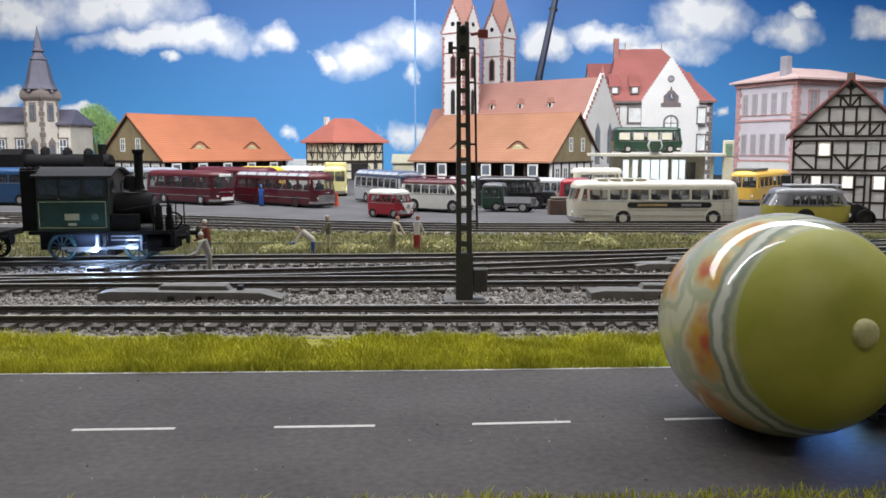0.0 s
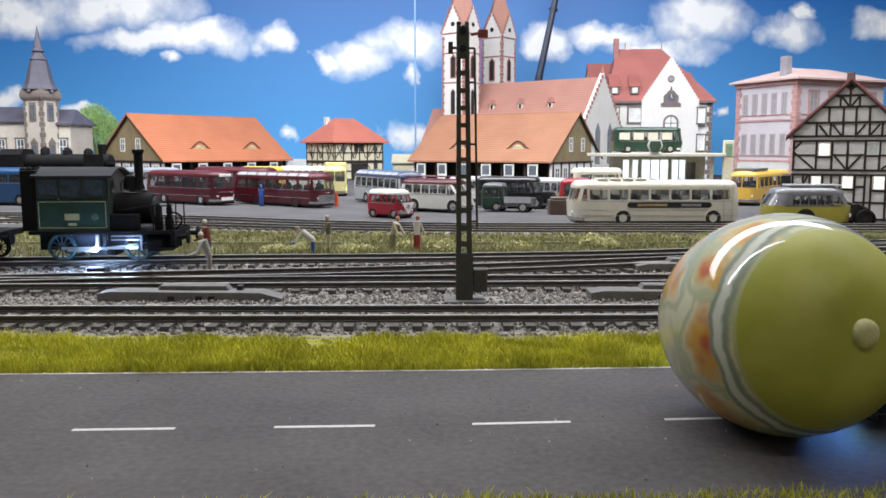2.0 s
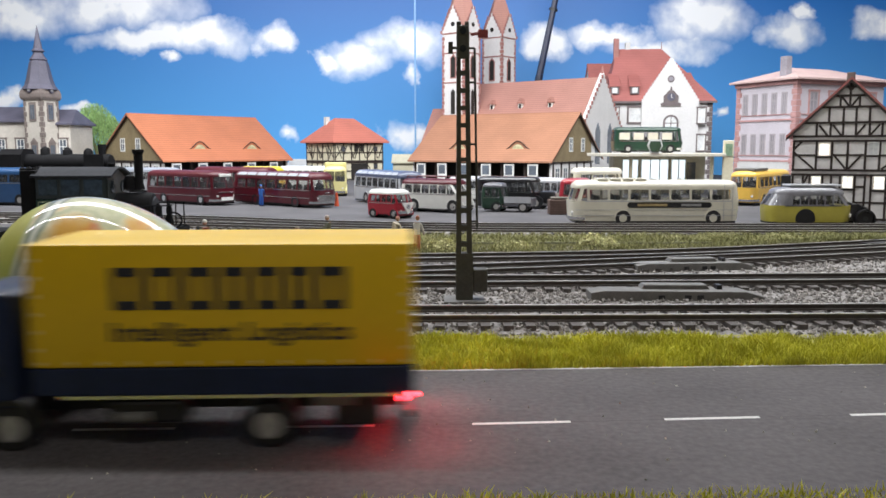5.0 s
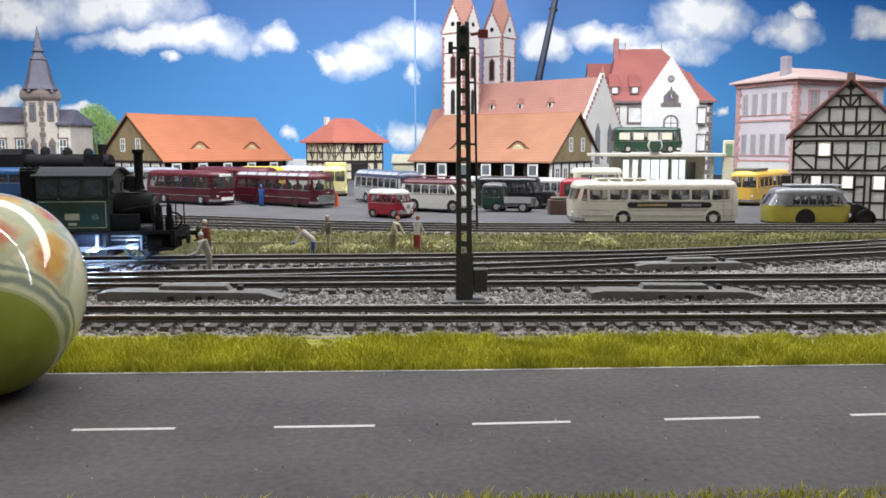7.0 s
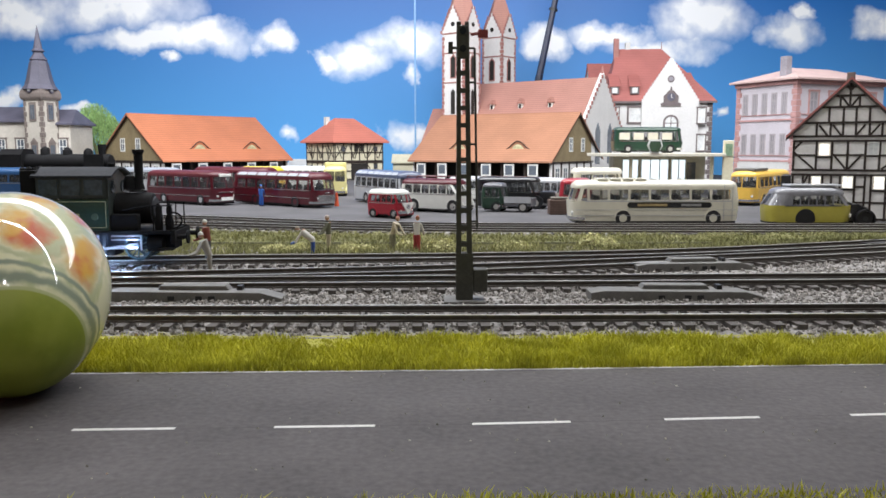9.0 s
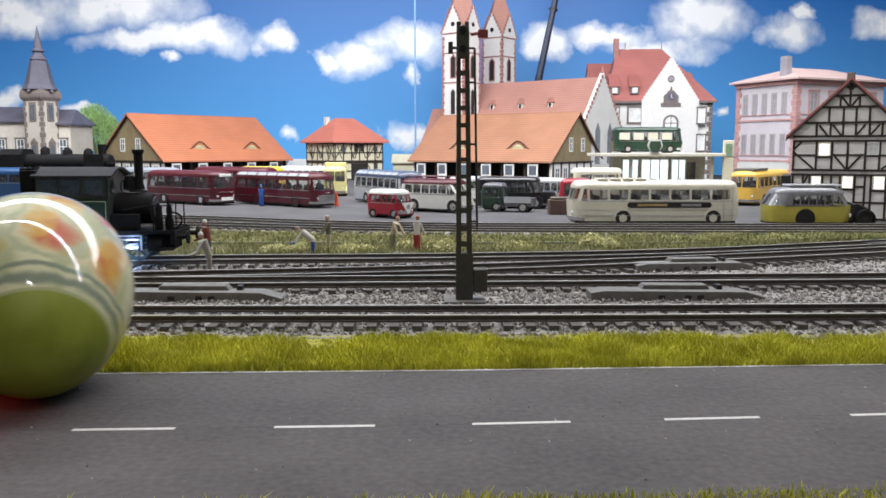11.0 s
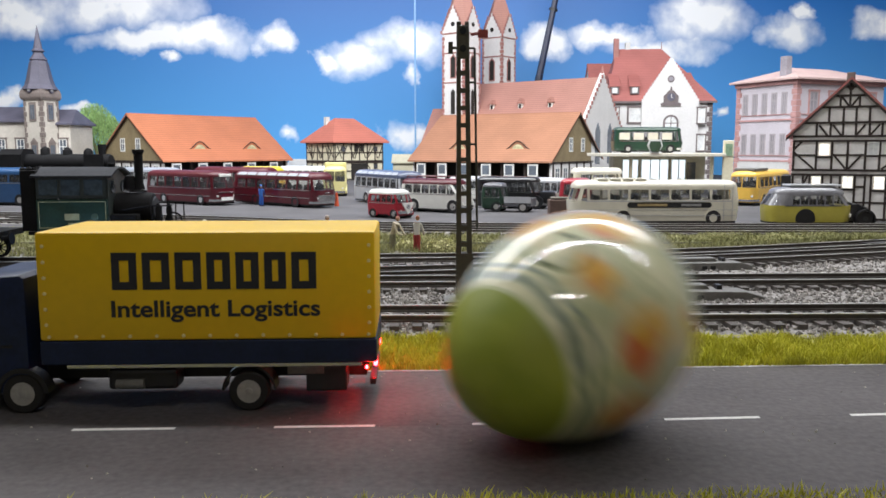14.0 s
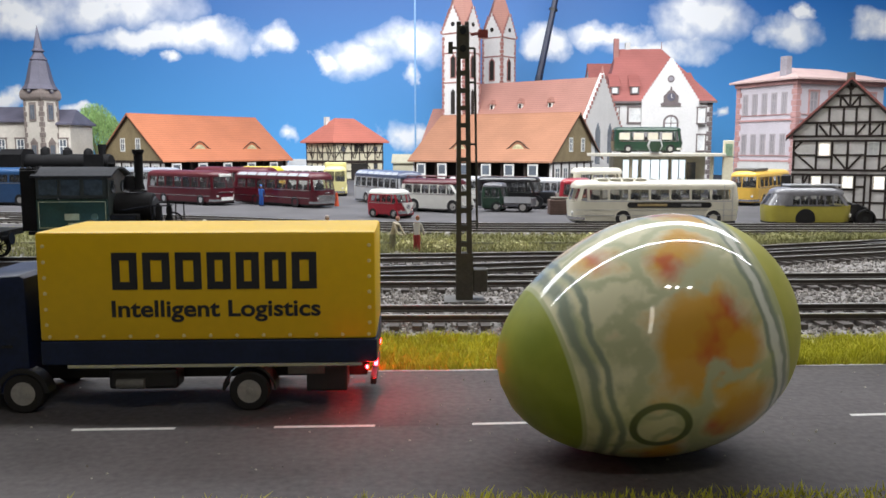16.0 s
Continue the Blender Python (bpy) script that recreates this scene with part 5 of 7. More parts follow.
t = coach("pickup_van", 46, 716, -20, 22, 20, 25, BUS_GREEN, BUS_GREEN, DARKGREY, "dark green model pickup with grey load bed", "pickup", rc=3.5, rcr=2.0, n=2, wheels=(0.15,), wr=4.4, belt=0.5)
part("load_bed", box(B(), 10.5, 34, -10, 10, 5, 12, 0.3), DARKGREY, t, "grey load bed with side boards")
part("bed_board", box(B(), 10.5, 34, -10.4, -9.9, 8, 13.4), SILVER, t)
for s in (-1, 1):
    wheel(t, 27, s * 9, 4.4, 2.4, 2.7)
t = coach("vintage_bus", 62, 758, -22, 62, 25, 29, NEAR_BLACK, NEAR_BLACK, NEAR_BLACK, "black vintage bus with long bonnet", "bus", n=6, wheels=(-0.28, 0.45), wr=5.6, belt=0.52, front=3, group=RB)
part("bonnet", box(B(), 29, 44, -8, 8, 5, 16, 2.5), NEAR_BLACK, t, "", True)
part("radiator", box(B(), 43.6, 45, -6, 6, 5, 15, 0.5), CHROME, t)
t = coach("minibus", 92, 815, -20, 70, 24, 26, SILVER, SILVER, SILVER, "grey model bus parked behind the others", n=8, group=RB)
t = coach("minibus", 40, 850, -24, 70, 24, 26, WHITE_PAINT, WHITE_PAINT, SILVER, "pale grey model bus near the barn doors", n=8, group=RB)
# long ivory coach
t = coach("coach_bus", 149.9, 591.5, 180.5, 120.5, 28.7, 31.8, IVORY, IVORY, IVORY, "long ivory airport coach with black side band", n=7, wheels=(-0.34, 0.19), wr=5.3, belt=0.55, top=0.82, group=RB, trim=SILVER, front=2.6, rf=7, rr=5, rc=8, rcr=5, bow=1.8, first=0.03, last=0.93)
for s in (1,):
    ends = [(-37.6 + 1.9 * math.cos(radians(90 + 20 * k)), 14.6 + 1.9 * math.sin(radians(90 + 20 * k))) for k in range(10)]
    ends += [(18.2 + 1.9 * math.cos(radians(-90 + 20 * k)), 14.6 + 1.9 * math.sin(radians(-90 + 20 * k))) for k in range(10)]
    g = prism(B(), ends, s * 14.4 - 0.15, s * 14.4 + 0.25)
    band = part("side_band", g, NEAR_BLACK, t, "black name band")
    part("band_mark", box(B(), -8, 13, s * 14.4 + 0.2, s * 14.4 + 0.4, 13.7, 15.5), mat("brass_mark", (0.35, 0.26, 0.12), 0.5, scale=300, var=0.3), band)
    part("band_mark", box(B(), -32, -18, s * 14.4 + 0.2, s * 14.4 + 0.4, 13.7, 15.5), mat("grey_mark", (0.25, 0.25, 0.25), 0.5, scale=300, var=0.3), band)
rim_paint(t, IVORY)
for k in range(4):
    part("roof_hatch", box(B(), 6 + k * 9, 13.5 + k * 9, -6, 10, 31.2, 33.2, 0.5), IVORY, t)
for zc in (7.0, 11.0):
    part("body_line", box(B(), -57, 57, 14.3, 14.5, zc, zc + 0.3), SILVER, t)
part("door_line", box(box(B(), -54.3, -54.0, 14.3, 14.55, 4, 29), -48.3, -48.0, 14.3, 14.55, 4, 29), SILVER, t)
# yellow bus
t = coach("coach_bus", 320, 828, 232, 115, 28.5, 33, BUS_YELLOW, BUS_YELLOW, BUS_YELLOW, "bright yellow post bus in the yard", n=7, wheels=(-0.22, 0.3), group=RB, belt=0.52)
part("roof_rack", box(B(), 10, 50, -10, 10, 33, 35.5, 0.6), GREY_PLASTIC, t)
# vintage yellow and grey bus beside the track
t = coach("vintage_bus", 256.5, 580, -1, 60, 26, 27.4, OLIVE_YELLOW, ROOF_GREY, ROOF_GREY, "vintage bus, mustard below and grey above, on grass", "bus", n=5, wheels=(-0.08,), wr=5.8, belt=0.54, top=0.82, front=5, rear=5, rf=9, rr=10, rc=9, rcr=10, trim=DARKGREY, arch_mat=NEAR_BLACK, group=RB, first=0.16, last=0.94, bumper=False)
part("bonnet", prism(B(), [(28, 4), (43, 4), (44, 8), (41, 13), (34, 15.5), (28, 17)], -8, 8, "y", 1.5), NEAR_BLACK, t, "", True)
for s in (-1, 1):
    part("mudguard", lathe(B(), [(5.8, s * 10 - 2.4), (6.8, s * 10 - 2.4), (6.8, s * 10 + 2.4), (5.8, s * 10 + 2.4), (5.8, s * 10 - 2.4)], (37.5, 0, 5.2), "y", 24, False), NEAR_BLACK, t, "", True)
    wheel(t, 37.5, s * 10, 5.4, 2.4, 2.0)
rim_paint(t, NEAR_BLACK)
part("roof_strip", box(B(), -14, 22, -8, 8, 27.8, 29.2, 0.4), SILVER, t)
# green bus on the station roof
t = coach("coach_bus", 247, 1002, 0, 84, 27, 31, BUS_GREEN, BUS_GREEN, BUS_GREEN, "dark green bus with pale windows parked on the canopy", n=5, z=52.8, belt=0.46, top=0.86, group=RB, wheels=(-0.3, 0.3), wr=5)
for k in range(4):
    part("window_blind", box(B(), -36 + k * 17, -24 + k * 17, -13.6, -13.3, 16, 24), IVORY, t)
# others far back
t = coach("delivery_truck", -126, 960, -84, 46, 27, 34, PALE_YELLOW, PALE_YELLOW, PALE_YELLOW, "pale yellow delivery truck seen from its nose", "truck", n=2, group=RB)
part("load_box", box(B(), -50, -24, -13, 13, 6, 38, 1), PALE_YELLOW, t)
t = coach("coach_bus", -178, 1085, -15, 80, 27, 32, WHITE_PAINT, WHITE_PAINT, WHITE_PAINT, "white bus at the back of the yard", n=6, group=RB)
t = coach("coach_bus", -222, 1010, -22, 58, 27, 33, BUS_YELLOW, BUS_YELLOW, mat("lemon_roof", (0.75, 0.62, 0.05), 0.4, scale=90, var=0.08), "yellow bus behind the maroon coach", n=6, group=RB)
t = coach("coach_bus", -372, 1045, -25, 90, 27, 31, SILVER, SILVER, GREYBLUE, "silver bus beside the barn", n=6, group=RB)
t = coach("delivery_truck", -418, 800, -12, 62, 28, 36, BUS_BLUE, BUS_BLUE, BUS_BLUE, "bright blue model truck behind the engines", "truck", n=3, group=RB, belt=0.6)
t = coach("beige_van", 150, 800, 4, 52, 24, 36, IVORY, CREAM, IVORY, "beige flat-roofed van near the petrol station", "van", n=3, group=RB)
t = coach("fire_truck", 116, 712, 60, 40, 20, 29, BUS_RED, BUS_RED, BUS_RED, "small red truck behind the ivory coach", "truck", n=2, group=RB)
t = thing("planter", 98, 682, 3.6, 0, "low brown brick planter wall", "planter")
part("wall", box(B(), -10, 12, -8, 8, 0, 12, 0.5), mat("planter_brick", (0.12, 0.075, 0.06), 0.85, scale=150, var=0.3, rows=2.0), t)
part("soil", box(B(), -8, 10, -6, 6, 12.8, 14.2, 0.4), GROUND, t)

# ---- steam engine with green cab ----
ENGINE_GREEN = mat("engine_green", (0.014, 0.052, 0.043), 0.4, scale=120, var=0.25, coat=0.2)
SOOT = mat("engine_black", (0.009, 0.009, 0.010), 0.8, spec=0.15, scale=150, var=0.35)
GREY_ROOF = mat("engine_roof", (0.028, 0.03, 0.036), 0.75, spec=0.2, scale=120, var=0.3)
LINING = mat("cream_lining", (0.35, 0.36, 0.22), 0.5, scale=200, var=0.2)
WHEEL_GREEN = mat("wheel_green", (0.02, 0.045, 0.05), 0.4, scale=200, var=0.25)
STEEL = mat("rod_steel", (0.5, 0.5, 0.5), 0.3, metal=0.9, scale=300, var=0.2)


def spoked_wheel(parent, x, y, z, r, material, tyre=None, n=12):
    w = part("driving_wheel", lathe(B(), [(r * 0.84, -1), (r, -1), (r, 0.8), (r * 1.1, 0.9), (r * 1.1, 1.4), (r * 0.84, 1.4), (r * 0.84, -1)], axis="y", seg=32, caps=False), material, parent, "", True, (x, y, z))
    g = lathe(B(), [(r * 0.2, -1), (r * 0.24, -0.8), (r * 0.24, 0.8)], axis="y", seg=14)
    for i in range(n):
        a = 2 * math.pi * i / n
        rod(g, (0, 0, 0), (r * 0.88 * math.cos(a), 0, r * 0.88 * math.sin(a)), 0.32, 5)
    part("spoke_set", g, material, w)
    return w


t = thing("steam_engine", -170, 391.5, 5.05, 4, "small steam engine with dark green cab, lit from below", "locomotive")
cabp = part("cab_side", box(B(), -18, 14, -14, -13.2, 14.5, 29), ENGINE_GREEN, t, "dark green lined cab side")
g = B()
for a, b in (((-17, 16), (13, 16)), ((13, 16), (13, 28)), ((13, 28), (-17, 28)), ((-17, 28), (-17, 16))):
    rod(g, (a[0], -14.1, a[1]), (b[0], -14.1, b[1]), 0.16, 5)
part("lining", g, LINING, cabp)
part("plate", box(B(), -5.5, 1, -14.4, -13.9, 19.5, 22.5), LINING, cabp)
part("plate", lathe(B(), [(1.6, -14.4), (1.6, -13.9)], (8, 0, 21), "y", 14), mat("crest", (0.08, 0.13, 0.1), 0.5), cabp)
part("plate", box(B(), -4, -0.4, -14.4, -13.9, 17, 18.2), LINING, cabp)
part("coal_bunker", box(B(), -25.5, -18.4, -12.5, 12.5, 14.4, 42.5, 0.5), SOOT, t, "black coal bunker behind the cab")
g = B()
for k in range(40):
    ball(g, (random.uniform(-25, -19), random.uniform(-11, 11), 42.5), random.uniform(0.8, 1.7), random.uniform(0.8, 1.7), random.uniform(0.8, 1.7), 1, 0.5)
part("coal_heap", g, SOOT, t, "heap of black coal")
part("cab_upper", box(B(), -18, 14, -13.6, -13.0, 29.4, 39.4), mat("engine_green_dark", (0.032, 0.045, 0.05), 0.45, scale=120, var=0.25), t)
for px in (-16.6, -6.6, 3.6):
    part("cab_window", box(B(), px, px + 8.2, -13.9, -13.5, 31, 38.2), mat("cab_glass", (0.06, 0.085, 0.11), 0.25, scale=80, var=0.4, spec=0.4), t)
part("cab_far_side", box(B(), -18, 14, 13, 14, 14.5, 39.4), ENGINE_GREEN, t)
part("cab_front", prism(B(), [(-13.6, 14.5), (13.6, 14.5), (13.6, 38.4), (0, 43.2), (-13.6, 38.4)], 13.2, 14.4, "x"), mat("engine_front_green", (0.028, 0.036, 0.032), 0.5, scale=120, var=0.3), t)
for s in (-1, 1):
    part("front_spectacle", lathe(B(), [(3, 14.3), (3, 14.9)], (0, s * 7.5, 34.5), "x", 18), GLASS_DARK, t)
g = B()
arc = [(-14.8 + 29.6 * k / 12, 39.0 + 3.8 * math.sin(math.pi * k / 12)) for k in range(13)]
prism(g, arc + [(p[0], p[1] + 1.0) for p in arc[::-1]], -20, 16.5, "x")
part("cab_roof", g, GREY_ROOF, t, "grey curved cab roof", True)
part("roof_vent", lathe(B(), [(1.8, 42.6), (1.8, 45.2), (1.2, 45.8)], (12, 0, 0), "z", 14), SOOT, t, "", True)
part("boiler", lathe(B(), [(7.6, 14), (7.6, 30), (7.0, 31.2), (3, 32)], (0, 0, 24), "x", 28), SOOT, t, "", True)
part("smokebox_door", lathe(B(), [(5.8, 31.6), (5.2, 32.4), (1, 33)], (0, 0, 24), "x", 22), GREY_ROOF, t, "", True)
part("chimney", lathe(B(), [(2.6, 33), (2.0, 36), (2.1, 50), (2.7, 50.6), (2.7, 52)], (24.6, 0, 0), "z", 18), SOOT, t, "", True)
part("dome", lathe(B(), [(3.2, 33), (3.1, 37), (2.2, 39.4), (0.3, 40)], (20.4, 0, 0), "z", 18), SOOT, t, "", True)
part("footplate", box(B(), -22, 44, -14.5, 14.5, 12.8, 14.4), SOOT, t)
part("frame", box(B(), -20, 42, -7, 7, 5, 12.8), mat("frame_blue_black", (0.012, 0.014, 0.022), 0.8, spec=0.2, scale=100, var=0.3), t)
part("side_tank", box(B(), 14.6, 27, -13.6, -8, 14.4, 22, 0.6), SOOT, t)
for px in (-9.5, 25.5):
    for s in (-1, 1):
        spoked_wheel(t, px, s * 8.6, 6.4, 6.2, WHEEL_GREEN)
g = B()
box(g, -9, 26, -10.8, -10.2, 5.4, 6.6)
part("coupling_rod", g, STEEL, t, "bright steel coupling rod")
part("connecting_rod", rod(B(), (6, -11.4, 5.5), (26, -11.4, 8), 0.6, 8), STEEL, t)
part("valve_gear", box(box(box(B(), 14, 28, -11.6, -10.9, 9.6, 10.3), 14, 28, -11.6, -10.9, 11.4, 12), 27.3, 28, -11.6, -10.9, 5, 12), STEEL, t)
part("cylinder", rod(B(), (31, -11, 8), (38, -11, 8), 3.6, 16), SOOT, t, "", True)
part("brake_hanger", box(B(), 10, 11.4, -10.4, -9.4, 3, 12.6), SOOT, t)
part("ash_pan", box(B(), 2, 14, -6.5, 6.5, 2, 6), SOOT, t)
part("steam_pipe", rod(rod(B(), (7.5, -11, 6.5), (7.5, -11, 13), 0.9, 10), (7.5, -11, 6.5), (2, -11, 4.5), 0.9, 10), STEEL, t, "bright steel pipe", True)
part("slide_bar", box(B(), -6, 8, -12.2, -11.4, 4.6, 5.4, 0.1), STEEL, t)
part("buffer_beam", box(B(), 42, 44.2, -15, 15, 8.5, 14.4, 0.3), SOOT, t)
for s in (-1, 1):
    part("buffer", lathe(B(), [(1.6, 44), (1.1, 44.4), (1.1, 48.2), (3.1, 48.6), (3.1, 49.4), (0.5, 49.8)], (0, s * 10, 11), "x", 16), SOOT, t, "", True)
    g = B()
    for px in (34, 38, 42):
        rod(g, (px, s * 13, 14.4), (px, s * 13, 26), 0.35, 6)
    rod(g, (32, s * 13, 26), (43, s * 13, 26), 0.35, 6)
    rod(g, (20, s * 13.4, 24), (32, s * 13, 26), 0.35, 6)
    part("handrail", g, SOOT, t)
for px in (35.5, 40.5):
    part("pump", lathe(B(), [(1.8, 14), (2.1, 18), (1.2, 21), (1.5, 24), (0.6, 27)], (px, -9, 0), "z", 12), SOOT, t, "", True)
part("hand_wheel", lathe(B(), [(3.6, -11.2), (4.1, -11), (3.6, -10.8), (3.2, -11), (3.6, -11.2)], (43, 0, 19), "y", 20, False), SOOT, t, "", True)
part("step_plate", box(B(), 36, 43, -15.5, -11, 5.2, 6.2, 0.2), SOOT, t)

# wagon coupled behind it
t = thing("flat_wagon", -236, 387, 5.05, 4, "dark open wagon coupled behind the green engine", "wagon")
part("frame", box(B(), -34, 30, -14, 14, 11, 14, 0.3), SOOT, t)
part("bulkhead", box(B(), 10, 13, -14, 14, 14, 42, 0.4), SOOT, t)
part("rear_cab", box(B(), -34, 10, -13.5, 13.5, 14, 40, 1.0), SOOT, t)
part("wagon_roof", prism(B(), [(-16, 40), (16, 40), (10, 44), (0, 45.5), (-10, 44)], -36, 14, "x"), GREY_ROOF, t)
part("tail_lamp", lathe(B(), [(1.2, -14.6), (1.2, -13.4)], (8.4, 0, 33), "y", 14), glow("tail_lamp_red", (1.0, 0.25, 0.3), 3.0), t, "glowing red lamp")
g = B()
for px in (16, 21, 26):
    rod(g, (px, -12.5, 14), (px, -12.5, 27), 0.35, 6)
rod(g, (13, -12.5, 27), (28, -12.5, 27), 0.35, 6)
part("handrail", g, SOOT, t)
for px in (18, 23):
    part("brake_gear", lathe(B(), [(2, 14), (2.4, 19), (1, 24)], (px, -6, 0), "z", 12), SOOT, t, "", True)
for px in (-22, 20):
    for s in (-1, 1):
        spoked_wheel(t, px, s * 8.6, 4.8, 4.7, SOOT)
part("buffer", lathe(B(), [(1.6, 30), (1.1, 30.4), (1.1, 33.6), (3.1, 34), (3.1, 34.8)], (0, -10, 11), "x", 16), SOOT, t, "", True)

# large black engine on the track behind
t = thing("steam_engine", -408, 905, 5.65, -6, "large black steam engine on the track behind", "locomotive")
part("boiler", lathe(B(), [(9.5, -50), (9.5, 44), (8.6, 46)], (0, 0, 37), "x", 24), SOOT, t, "", True)
part("cab", prism(B(), [(-13, 14), (13, 14), (13, 46), (8, 52), (-8, 52), (-13, 46)], -76, -50, "x"), SOOT, t)
part("smoke_deflector", box(B(), 22, 44, -14, -13, 20, 46), SOOT, t)
for px, h in ((-30, 54), (-4, 53), (20, 52)):
    part("dome", lathe(B(), [(5, 40), (5, h - 3), (3, h), (0.5, h + 1)], (px, 0, 0), "z", 18), SOOT, t, "", True)
part("chimney", lathe(B(), [(4, 40), (3.4, 44), (4.6, 57)], (36, 0, 0), "z", 18), SOOT, t, "", True)
part("footplate", box(B(), -80, 52, -14, 14, 16, 20), SOOT, t)
part("frame", box(B(), -76, 50, -7, 7, 5, 16), SOOT, t)
for px in (-50, -26, -2, 22):
    for s in (-1, 1):
        spoked_wheel(t, px, s * 8.6, 8.4, 8.2, SOOT)

# ---- lattice signal mast ----
MAST = mat("mast_olive_grey", (0.055, 0.056, 0.045), 0.6, scale=200, var=0.3)
t = thing("lattice_mast", 7.9, 299, 0.9, 0, "tall dark lattice signal mast on a concrete foot", "mast")
H = 101
for sx in (-1, 1):
    for sy in (-1, 1):
        g = B()
        b0, b1, top_x = 2.05, 1.45, -0.9
        a = V(g, [(sx * b0 + dx, sy * b0 + dy, 0) for dx, dy in ((-0.95, -0.95), (0.95, -0.95), (0.95, 0.95), (-0.95, 0.95))])
        b = V(g, [(sx * b1 + dx + top_x, sy * b1 + dy, H) for dx, dy in ((-0.72, -0.72), (0.72, -0.72), (0.72, 0.72), (-0.72, 0.72))])
        for i in range(4):
            g.faces.new((a[i], a[(i + 1) % 4], b[(i + 1) % 4], b[i]))
        g.faces.new(a), g.faces.new(b)
        part("corner_post", g, MAST, t)
for k in range(13):
    z = 21 + k * 6.15
    e, mid = 2.6 - 0.75 * z / H, -0.9 * z / H
    g = B()
    for s in (-1, 1):
        box(g, mid - e, mid + e, s * e - 0.4, s * e + 0.4, z, z + 1.5)
        box(g, mid + s * e - 0.4, mid + s * e + 0.4, -e, e, z, z + 1.5)
    part("batten", g, MAST, t)
part("lower_panel", box(B(), -3.15, 3.1, -3.2, 3.1, 0.2, 18.5), MAST, t, "closed lower mast panel")
part("foot_plate", box(B(), -7.5, 7.5, -7, 7, -0.5, 1.4, 0.3), GREY_PLASTIC, t)
part("concrete_base", box(B(), -11, 11, -9, 9, -1.4, -0.2, 0.3), GREY_PLASTIC, t)
part("relay_box", box(B(), 3.2, 8.4, -3.2, 3.2, 4.4, 12.6, 0.4), MAST, t)
part("ladder_rail", rod(B(), (4.6, 0, 27), (3.4, 0, 92), 0.42, 8), MAST, t)
for z in (30, 58, 80, 92):
    part("ladder_bracket", rod(B(), (1.2, 0, z), (4.6 - 1.2 * (z - 27) / 65, 0, z), 0.4, 6), MAST, t)
part("signal_head", box(B(), -2.9, 1.2, -3.4, -2.4, 88, 99.6, 0.4), MAST, t)
for z in (91.5, 97.6):
    part("signal_lens", lathe(B(), [(1.2, -4.0), (1.2, -3.4)], (-0.85, 0, z), "y", 14), GLASS_DARK, t)
part("signal_arm", box(rod(B(), (2, -2, 96.5), (7.5, -2, 97.4), 0.55, 6), 4.5, 8, -2.5, -1.5, 95.4, 98.2), mat("signal_red", (0.3, 0.05, 0.05), 0.5, scale=300, var=0.3), t, "red and white signal arm")
part("lamp_bracket", box(rod(B(), (-5, -1, 92), (-3, -1, 92), 0.5, 6), -6, -4.4, -2, 0, 90, 94), MAST, t)

# ---- turnout machines ----
def turnout_machine(x, y, rz, L, label):
    t = thing("turnout_machine", x, y, 0.9, rz, label, "turnout motor", "turnout machines")
    part("housing", prism(B(), [(-L / 2, 0), (L / 2, 0), (L / 2, 1.2), (L / 2 - 8, 3.4), (-L / 2 + 5, 3.9), (-L / 2, 3.2)], -5, 5, "y", 0.3), GREY_PLASTIC, t)
    part("cover", prism(B(), [(-L * 0.2, 3.4), (L * 0.2, 3.4), (L * 0.18, 5.2), (-L * 0.18, 5.4)], 0, 6, "y", 0.4), GREY_PLASTIC, t)
    part("lever", box(B(), L * 0.24, L * 0.27, 0, 4, 3.2, 5.2, 0.2), BLACK, t)
    for u in (-0.1, 0.05, 0.12):
        part("mounting_slot", box(B(), u * L - 1.2, u * L + 1.2, -5.3, -4.6, 0.6, 2.2), BLACK, t)
    return t


turnout_machine(-94, 304, 1, 68, "grey plastic turnout motor beside the track")
turnout_machine(88, 306, 1, 66, "grey plastic turnout motor beside the track")
turnout_machine(118, 382, 10, 60, "grey plastic turnout motor between diverging tracks")
t = thing("lineside_box", -153, 360, 0.9, 0, "small dark lineside box by the engine", "box")
part("body", box(B(), -4, 4, -3, 3, 0, 4.4, 0.4), BLACK, t)

# ---- figurines ----
SKIN = (0.45, 0.25, 0.16)


